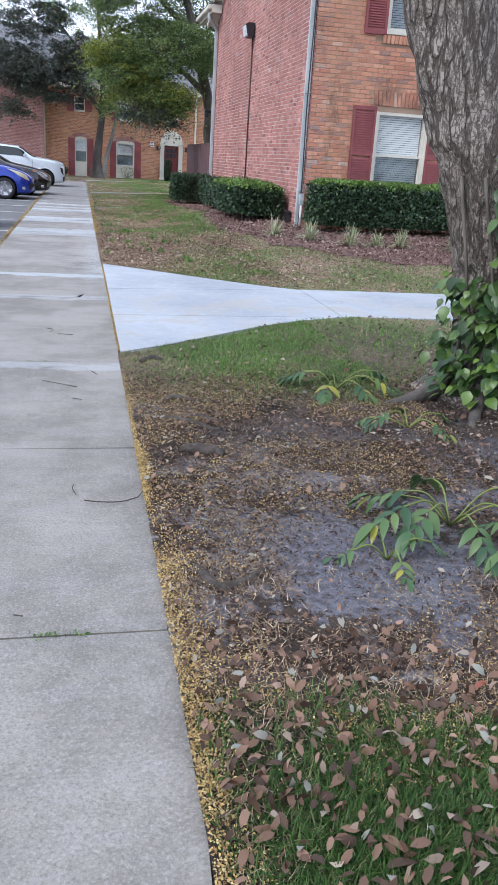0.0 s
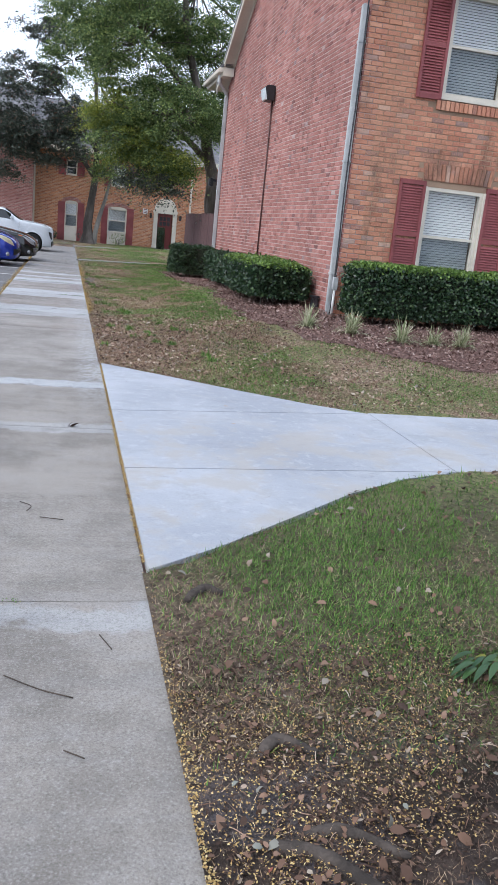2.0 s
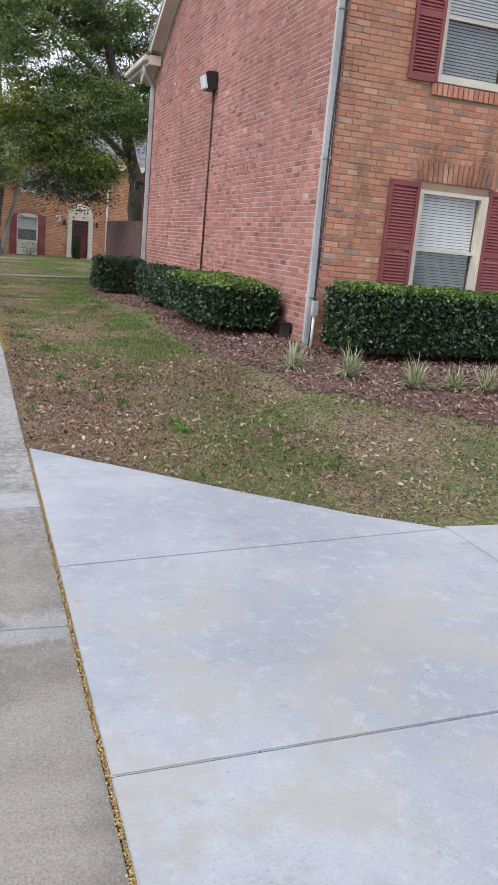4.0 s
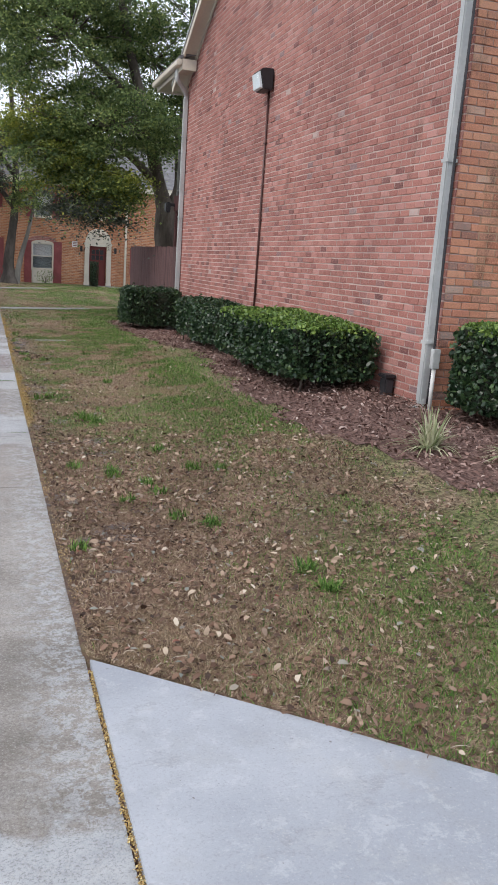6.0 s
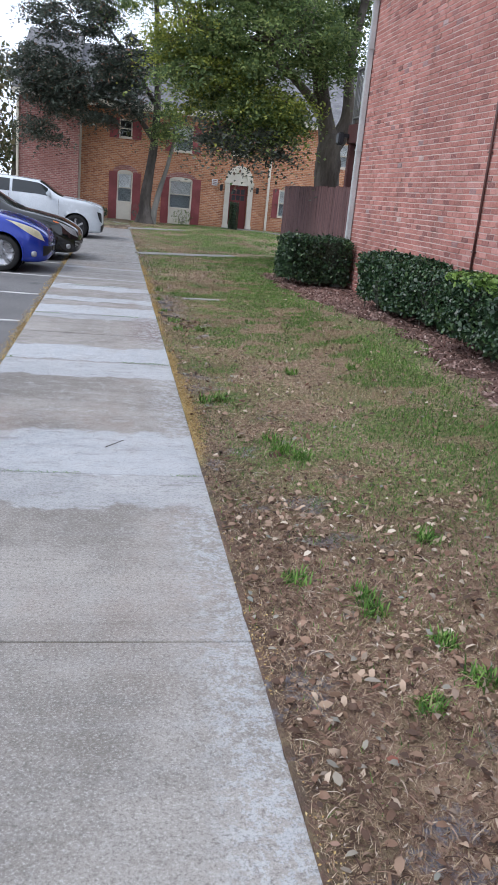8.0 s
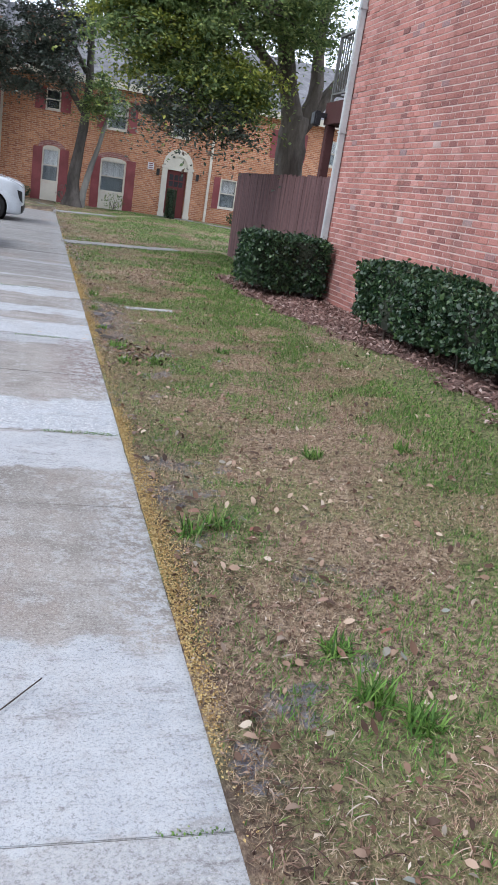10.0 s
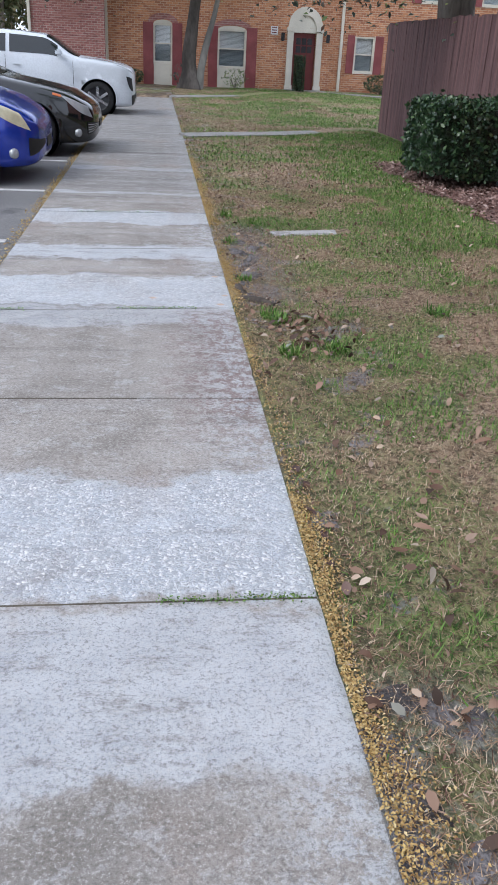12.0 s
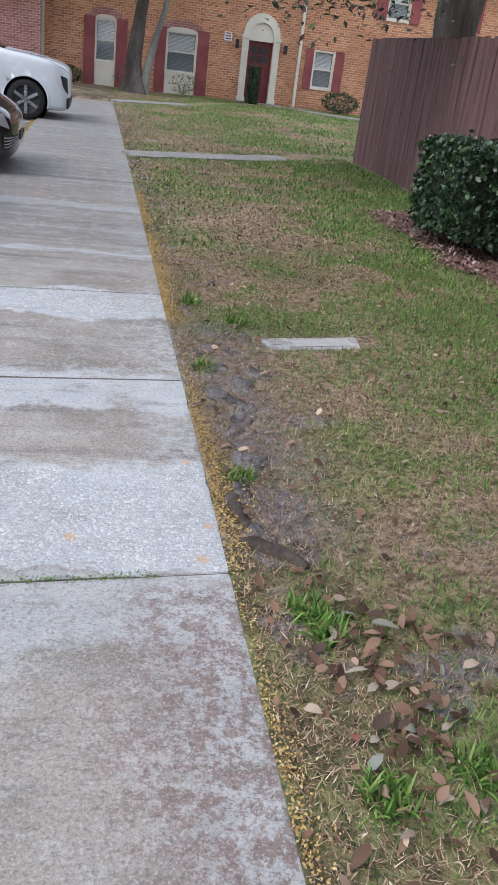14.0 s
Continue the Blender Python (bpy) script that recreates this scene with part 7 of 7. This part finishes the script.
def wheel_parts(parent, x, y, r, side, spokes, rim):
    w = new("wheel", lathe("wheel", [(-0.09, r * 0.70), (-0.10, r * 0.92), (-0.07, r), (0.07, r), (0.10, r * 0.92), (0.09, r * 0.70)], RUBBER, 36))
    w.parent = parent
    w["label"] = "black rubber tyre with an alloy rim"
    w.matrix_world = parent.matrix_world @ pose(x, y, r, 0, 0, 0)
    o = new("rim", lathe("rim", [(-0.05, r * 0.2), (-0.03, r * 0.62), (-0.085, r * 0.70), (-0.095, r * 0.72), (0.06, r * 0.72)], rim if spokes else rim, 30))
    o.parent = w
    o.matrix_world = w.matrix_world @ (Matrix.Identity(4) if side < 0 else pose(0, 0, 0, 0, 0, 180))
    for i in range(spokes):
        a = 2 * math.pi * i / spokes
        bm = boxes((-0.028, -0.092, 0.04, 0.028, -0.055, r * 0.70), bevel=0.008)
        sp = part("spoke", bm, RIM_BRIGHT, w)
        sp.matrix_world = w.matrix_world @ (Matrix.Identity(4) if side < 0 else pose(0, 0, 0, 0, 0, 180)) @ Matrix.Rotation(a, 4, "Y")
    h = part("hub", boxes((-0.05, -0.096, -0.05, 0.05, -0.06, 0.05), bevel=0.02), RIM_BRIGHT, w)
    h.matrix_world = w.matrix_world @ (Matrix.Identity(4) if side < 0 else pose(0, 0, 0, 0, 0, 180))


def lathe(name, profile, material, n=24):
    """A profile of (along y, radius) turned round the y axis."""
    V, F = [], []
    m = len(profile)
    for i in range(n):
        a = 2 * math.pi * i / n
        V += [(r * math.sin(a), yy, r * math.cos(a)) for yy, r in profile]
    for i in range(n):
        for k in range(m - 1):
            a, b = i * m + k, ((i + 1) % n) * m + k
            F.append((a, a + 1, b + 1, b))
    return mesh_from(name, V, F, material, True)


def car(label, shell, paint, where, front_axle, rear_axle, r, light, lights, grille, spokes, rim, glass_d, screen_d, amber=None, fog=None, lip=None, bar=None):
    t = new("car")
    tagged(t, label, "car", "parked cars")
    t.matrix_world = where
    L = shell.xs[-1]
    nd, nv = 96, 42
    V, F = skin(shell, 0.0, L, 0.0, 7.0, nd, nv, 0, power=1.35)
    arch = r + 0.055
    keep = []
    VA = np.array(V)
    for f in F:
        c = VA[list(f)].mean(0)
        if abs(c[1]) > 0.55 and min((c[0] + front_axle) ** 2 + (c[2] - r) ** 2, (c[0] + rear_axle) ** 2 + (c[2] - r) ** 2) < arch ** 2:
            continue
        keep.append(f)
    # snap the ragged arch edge onto a circle
    for ax in (front_axle, rear_axle):
        dx, dz = VA[:, 0] + ax, VA[:, 2] - r
        q = np.hypot(dx, dz)
        sel = (np.abs(VA[:, 1]) > 0.55) & (np.abs(q - arch) < 0.045) & (VA[:, 2] > 0.16)
        VA[sel, 0] = -ax + dx[sel] / q[sel] * arch
        VA[sel, 2] = r + dz[sel] / q[sel] * arch
    part("body", mesh_from("body", VA, keep, paint, True), None, t)
    ring0 = [shell.at(0.0, v) for v in np.linspace(0, 7, 22)]
    cap = [(p[0], -p[1], p[2]) for p in ring0] + [(p[0], p[1], p[2]) for p in ring0[::-1]]
    part("front_panel", mesh_from("front_panel", cap, [tuple(range(len(cap)))], paint), None, t)
    ring1 = [shell.at(L, v) for v in np.linspace(0, 7, 22)]
    cap = [(p[0], -p[1], p[2]) for p in ring1] + [(p[0], p[1], p[2]) for p in ring1[::-1]]
    part("rear_panel", mesh_from("rear_panel", cap, [tuple(range(len(cap)))], paint), None, t)
    wmid = float(spline(front_axle, shell.xs, shell.rows[0]))
    for ax in (front_axle, rear_axle):
        for s in (-1, 1):
            lin = lathe("wheel_well", [(-0.02, 0.02), (-0.02, arch + 0.01), (0.24, arch + 0.01)], CAR_BLACK_TRIM, 30)
            o = part("wheel_well", lin, None, t)
            o.matrix_world = t.matrix_world @ pose(-ax, s * (wmid - 0.26), r, 0, 0, 0 if s > 0 else 180)
            pts = [(-ax + (arch + 0.004) * math.cos(a), s * (wmid - 0.012), r + (arch + 0.004) * math.sin(a)) for a in np.linspace(-0.28, math.pi + 0.28, 22)]
            tube("arch_lip", pts, 0.014, lip or paint, t, 6)
            wheel_parts(t, -ax, s * (wmid - 0.115), r, s, spokes, rim)
    a, b = glass_d
    for s in (-1, 1):
        m = (a + b) / 2
        for p, q in ((a, m - 0.04), (m + 0.04, b)):
            part("side_window", mesh_from("side_window", *skin(shell, p, q, 4.22, 4.86, 16, 6, 0.006, (s,)), CAR_GLASS, True), None, t)
        for d in (a - 0.32, m + 0.05):
            part("door_seam", mesh_from("door_seam", *skin(shell, d, d + 0.008, 2.0, 4.1, 1, 14, 0.003, (s,)), CAR_BLACK_TRIM), None, t)
        p = shell.at(m - 0.18, 3.72, 0.03)
        part("door_handle", boxes((p[0] - 0.09, s * p[1] - 0.015, p[2] - 0.014, p[0] + 0.09, s * p[1] + 0.015, p[2] + 0.014), bevel=0.01), paint, t)
        p = shell.at(a - 0.02, 4.25, 0.0)
        part("mirror", boxes((p[0] - 0.05, s * (p[1] + 0.02), p[2] + 0.0, p[0] + 0.09, s * (p[1] + 0.21), p[2] + 0.14), bevel=0.035), paint, t)
        for (d0, d1, v0, v1, mt) in lights:
            part("headlight", mesh_from("headlight", *skin(shell, d0, d1, v0, v1, 10, 6, 0.006, (s,), lambda i, k: (d0 + (d1 - d0) * (i + 0.18 * (k - 0.5)), v0 + (v1 - v0) * (k * (1 - 0.75 * i * i) + 0.72 * i * i))), mt, True), None, t)
        if amber:
            d0, d1, v0, v1 = amber
            part("marker", mesh_from("marker", *skin(shell, d0, d1, v0, v1, 4, 3, 0.009, (s,)), AMBER, True), None, t)
        if fog:
            p = shell.at(fog[0], fog[1], 0.004)
            o = part("fog_lamp", lathe("fog_lamp", [(-0.02, 0.001), (-0.018, 0.045), (0.0, 0.055), (0.03, 0.055)], HEADLIGHT, 18), None, t)
            o.matrix_world = t.matrix_world @ pose(p[0], s * p[1], p[2], 0, 0, 55 if s < 0 else 125)
    part("windscreen", mesh_from("windscreen", *skin(shell, *screen_d, 5.15, 7.0, 14, 8, 0.006), CAR_GLASS, True), None, t)
    for (v0, v1, d0, d1) in grille:
        for s in (-1, 1):
            part("grille", mesh_from("grille", *skin(shell, d0, d1, v0, v1, 8, 6, 0.005, (s,)), CAR_BLACK_TRIM, True), None, t)
            for k in range(1, 5):
                v = v0 + (v1 - v0) * k / 5
                part("grille_bar", mesh_from("grille_bar", *skin(shell, d0 + 0.004, d1 - 0.006, v - 0.03, v + 0.03, 8, 1, 0.012, (s,)), bar or CAR_BLACK_TRIM, True), None, t)
    part("front_cap", boxes((-0.004, -0.2, 0.36, 0.008, 0.2, 0.47), bevel=0.004), CAR_BLACK_TRIM, t)
    return t


def car_paint(name, col, rough=0.28, metal=0.3):
    return plain(name, col, rough, 0.12, 0.9, 30, 0.02, 0.001, metal=metal, spec=0.5, coat=0.7)


BLUE = car_paint("blue_car_paint", (0.012, 0.04, 0.36), 0.2, 0.35)
BLACK = car_paint("black_car_paint", (0.006, 0.007, 0.009), 0.14, 0.0)
WHITE_PAINT = car_paint("white_car_paint", (0.60, 0.64, 0.69), 0.3, 0.0)
SILVER = car_paint("silver_car_paint", (0.42, 0.45, 0.46), 0.3, 0.4)
NOSE = (0, 0.03, 0.10, 0.22)
hatch = Shell((*NOSE, 0.42, 0.8, 1.25, 2.1, 3.2, 3.95, 4.3), (0.34, 0.52, 0.68, 0.80, 0.87, 0.90, 0.90, 0.90, 0.90, 0.88, 0.78), (0.32, 0.26, 0.21, 0.19, 0.18, 0.17, 0.17, 0.17, 0.17, 0.2, 0.35), (0.52, 0.58, 0.65, 0.72, 0.80, 0.88, 0.95, 0.98, 1.0, 1.0, 0.9), (0.57, 0.64, 0.72, 0.80, 0.89, 0.98, 1.06, 1.44, 1.47, 1.38, 1.0), (0.26, 0.42, 0.54, 0.63, 0.69, 0.72, 0.72, 0.6, 0.58, 0.56, 0.6))
sedan = Shell((*NOSE, 0.42, 0.85, 1.3, 2.2, 3.1, 4.0, 4.6), (0.36, 0.55, 0.70, 0.81, 0.87, 0.91, 0.91, 0.91, 0.91, 0.89, 0.76), (0.30, 0.25, 0.20, 0.18, 0.17, 0.16, 0.16, 0.16, 0.16, 0.2, 0.35), (0.50, 0.56, 0.63, 0.69, 0.77, 0.86, 0.93, 0.96, 0.98, 0.98, 0.9), (0.55, 0.62, 0.69, 0.76, 0.85, 0.94, 1.02, 1.42, 1.44, 1.12, 0.98), (0.28, 0.44, 0.56, 0.65, 0.71, 0.74, 0.74, 0.6, 0.58, 0.6, 0.6))
boxy = Shell((0, 0.025, 0.07, 0.16, 0.35, 0.75, 1.2, 1.95, 3.1, 3.95, 4.2), (0.56, 0.70, 0.79, 0.85, 0.885, 0.90, 0.90, 0.90, 0.90, 0.89, 0.84), (0.30, 0.26, 0.23, 0.21, 0.20, 0.19, 0.19, 0.19, 0.19, 0.22, 0.35), (0.76, 0.83, 0.89, 0.94, 0.99, 1.03, 1.06, 1.08, 1.10, 1.12, 1.0), (0.82, 0.89, 0.96, 1.01, 1.07, 1.13, 1.18, 1.58, 1.63, 1.58, 1.2), (0.44, 0.57, 0.65, 0.70, 0.735, 0.75, 0.75, 0.66, 0.65, 0.62, 0.66))
car("small glossy blue hatchback parked nose to the pavement", hatch, BLUE, pose(-1.02, 27.0, -0.045), 0.84, 3.45, 0.32, HAZY_LIGHT, ((0.16, 0.72, 3.45, 4.25, HAZY_LIGHT),), ((2.1, 3.1, 0.0, 0.13),), 5, RIM_BRIGHT, (1.75, 3.5), (1.22, 2.0), None, (0.27, 2.35))
car("glossy black saloon parked nose to the pavement", sedan, BLACK, pose(-0.60, 29.72, -0.045), 0.88, 3.6, 0.33, HEADLIGHT, ((0.10, 0.46, 3.35, 4.1, HEADLIGHT),), ((2.1, 3.0, 0.0, 0.13),), 5, RIM, (1.8, 3.5), (1.28, 2.1), (0.46, 0.57, 3.9, 4.12), (0.24, 2.3), bar=GREY_METAL)
car("white boxy crossover car parked nose over the pavement edge", boxy, WHITE_PAINT, pose(-0.25, 37.05, -0.045), 0.80, 3.37, 0.35, HEADLIGHT, ((0.07, 0.42, 4.02, 4.5, HEADLIGHT), (0.05, 0.17, 2.75, 3.55, CAR_BLACK_TRIM)), ((1.2, 2.5, 0.0, 0.07),), 6, DARK_METAL, (1.62, 3.7), (1.18, 1.85))
car("white saloon with a dark barred grille parked at the pavement", sedan, WHITE_PAINT, pose(-1.28, 17.3, -0.045), 0.88, 3.6, 0.33, HEADLIGHT, ((0.12, 0.55, 3.4, 4.15, HEADLIGHT),), ((2.1, 3.6, 0.0, 0.14),), 5, RIM, (1.8, 3.5), (1.28, 2.1), None, (0.24, 2.0), bar=GREY_METAL)
car("silver hatchback parked nose to the pavement", hatch, SILVER, pose(-1.38, 14.25, -0.045), 0.84, 3.45, 0.32, HEADLIGHT, ((0.16, 0.72, 3.45, 4.25, HEADLIGHT), (0.03, 0.12, 1.9, 2.5, CAR_BLACK_TRIM)), ((2.3, 3.2, 0.0, 0.11),), 5, RIM, (1.75, 3.5), (1.22, 2.0))

# ---- lamp post, far shrubs and woods ----
post = new("street_lamp")
tagged(post, "dark post-top lantern with a pale dome beyond the car park", "street lamp")
PX, PY = -4.25, 42.6
tube("pole", [(PX, PY, -0.05), (PX, PY, 2.05)], 0.045, DARK_METAL, post, 10)
part("base", boxes((PX - 0.12, PY - 0.12, -0.05, PX + 0.12, PY + 0.12, 0.12), bevel=0.02), DARK_METAL, post)


def turned(name, profile, material, parent, n=16):
    V, F = [], []
    m = len(profile)
    for i in range(n):
        a = 2 * math.pi * i / n
        V += [(r * math.cos(a), r * math.sin(a), z) for r, z in profile]
    for i in range(n):
        for k in range(m - 1):
            a, b = i * m + k, ((i + 1) % n) * m + k
            F.append((a, b, b + 1, a + 1))
    o = part(name, mesh_from(name, V, F, material, True), None, parent)
    o.location = (PX, PY, 0)
    return o


turned("glass", [(0.07, 2.06), (0.15, 2.25), (0.16, 2.45), (0.12, 2.5)], LAMP_LENS, post)
turned("dome", [(0.22, 2.50), (0.20, 2.6), (0.12, 2.7), (0.03, 2.74), (0.0, 2.75)], WHITE, post)
turned("finial", [(0.03, 2.75), (0.035, 2.79), (0.0, 2.85)], DARK_METAL, post)


def shrub(x, y, rx, rz, n, mat_, label, seed):
    t = new("shrub")
    tagged(t, label, "shrub")
    r = np.random.default_rng(seed)
    d = r.normal(size=(n, 3))
    d /= np.linalg.norm(d, axis=1)[:, None]
    z0 = float(hump(x, y))
    p = np.array((x, y, z0 + rz)) + d * np.array((rx, rx * 0.7, rz)) * r.uniform(0.5, 1.0, (n, 1)) ** 0.5
    part("foliage", leaves_mesh("foliage", p, 0.09, mat_, 0.5), None, t)["kind"] = "stuff"
    for i in range(5):
        a = i * 1.3
        tube("stem", [(x, y, z0), (x + rx * 0.5 * math.cos(a), y + rx * 0.4 * math.sin(a), z0 + rz * 1.2)], [0.015, 0.006], BARK, t, 5)
    return t


shrub(-0.75, 49.2, 0.55, 0.28, 500, HEDGE_LEAF, "low dark shrub against the far brick wall", 1)
shrub(8.6, 49.0, 0.7, 0.36, 900, HEDGE_LEAF, "low rounded shrub below the far window", 2)
shrub(3.1, 49.3, 0.5, 0.35, 160, OAK_LEAF, "thin straggling shrub before the cream window panel", 3)
shrub(1.15, 49.3, 0.4, 0.4, 160, DARK_LEAF, "thin reddish shrub beside the far shutter", 4)
topiary = new("shrub")
tagged(topiary, "tall narrow dark green clipped shrub beside the red door", "shrub")
tn = 1600
tpz = RNG.uniform(0.1, 1.34, tn)
tpa = RNG.uniform(0, 2 * np.pi, tn)
part("foliage", leaves_mesh("foliage", np.stack([5.42 + 0.2 * np.cos(tpa), 48.85 + 0.2 * np.sin(tpa), tpz], 1), 0.07, HEDGE_LEAF, 0.5), None, topiary)["kind"] = "stuff"
# thick dark core behind the leaves, coloured as the shrub's shaded inside
tube("stem", [(5.42, 48.85, 0.02), (5.42, 48.85, 1.3)], [0.14, 0.12], HEDGE_CORE, topiary, 10)

WOOD_LEAF = leafy("hazy_far_leaves", [(0.0, (0.05, 0.065, 0.03)), (0.5, (0.11, 0.12, 0.06)), (0.8, (0.19, 0.16, 0.09)), (1.0, (0.26, 0.21, 0.13))], 0.7, 0.2, 0.1)
wp = []
wr = np.random.default_rng(5)
trunk_v, trunk_f = [], []
for i in range(46):
    x, y = wr.uniform(-38, 36), wr.uniform(66, 86)
    if x > -4:
        y += 6
    h = wr.uniform(6, 10.5)
    for k in range(9):
        c = np.array((x + wr.normal(0, 1.3), y + wr.normal(0, 1.0), h * wr.uniform(0.3, 1.0)))
        d = wr.normal(size=(130, 3))
        wp.append(c + d * np.array((0.9, 0.8, 0.7)))
    v, f = tube_arrays([(x, y, -0.2), (x + 0.2, y, h * 0.5), (x, y, h)], [0.22, 0.15, 0.04], 6, 0.2, len(trunk_v))
    trunk_v += v
    trunk_f += f
woods = tagged(new("far_woods", leaves_mesh("far_woods", np.concatenate(wp), 0.42, WOOD_LEAF, 0.55)), "hazy brownish-green woods beyond the houses", "woods", kind="stuff")
tagged(new("far_trunks", mesh_from("far_trunks", trunk_v, trunk_f, BARK)), "grey trunks of the far woods", "tree trunks", kind="stuff")

# ---- the bricks of the two near walls ----
lay_bricks(gable, TOWARD_PATH, -WALL_Y1, -WALL_Y0 + 0.0, 0.0, RIDGE, lambda u, z: z < gable_top(-u) - 0.06, lambda u, z: 18.6 < -u < 22.2 and 0.95 < z < 2.3, PINK)
lay_bricks(front, Matrix.Translation((0, WALL_Y0, 0)), WALL_X + 0.005, 11.6, 0.0, EAVE,
           lambda u, z: not any(a - 0.09 < u < b + 0.09 and lo - 0.05 < z < hi + 0.03 for a, b, lo, hi in WINDOWS) and not (5.8 < u < 7.16 and 2.62 < z < 2.92) and not (5.84 < u < 7.14 and 3.7 < z < 3.88),
           lambda u, z: u < 6.6 and 2.0 < z < 3.9, ORANGE)
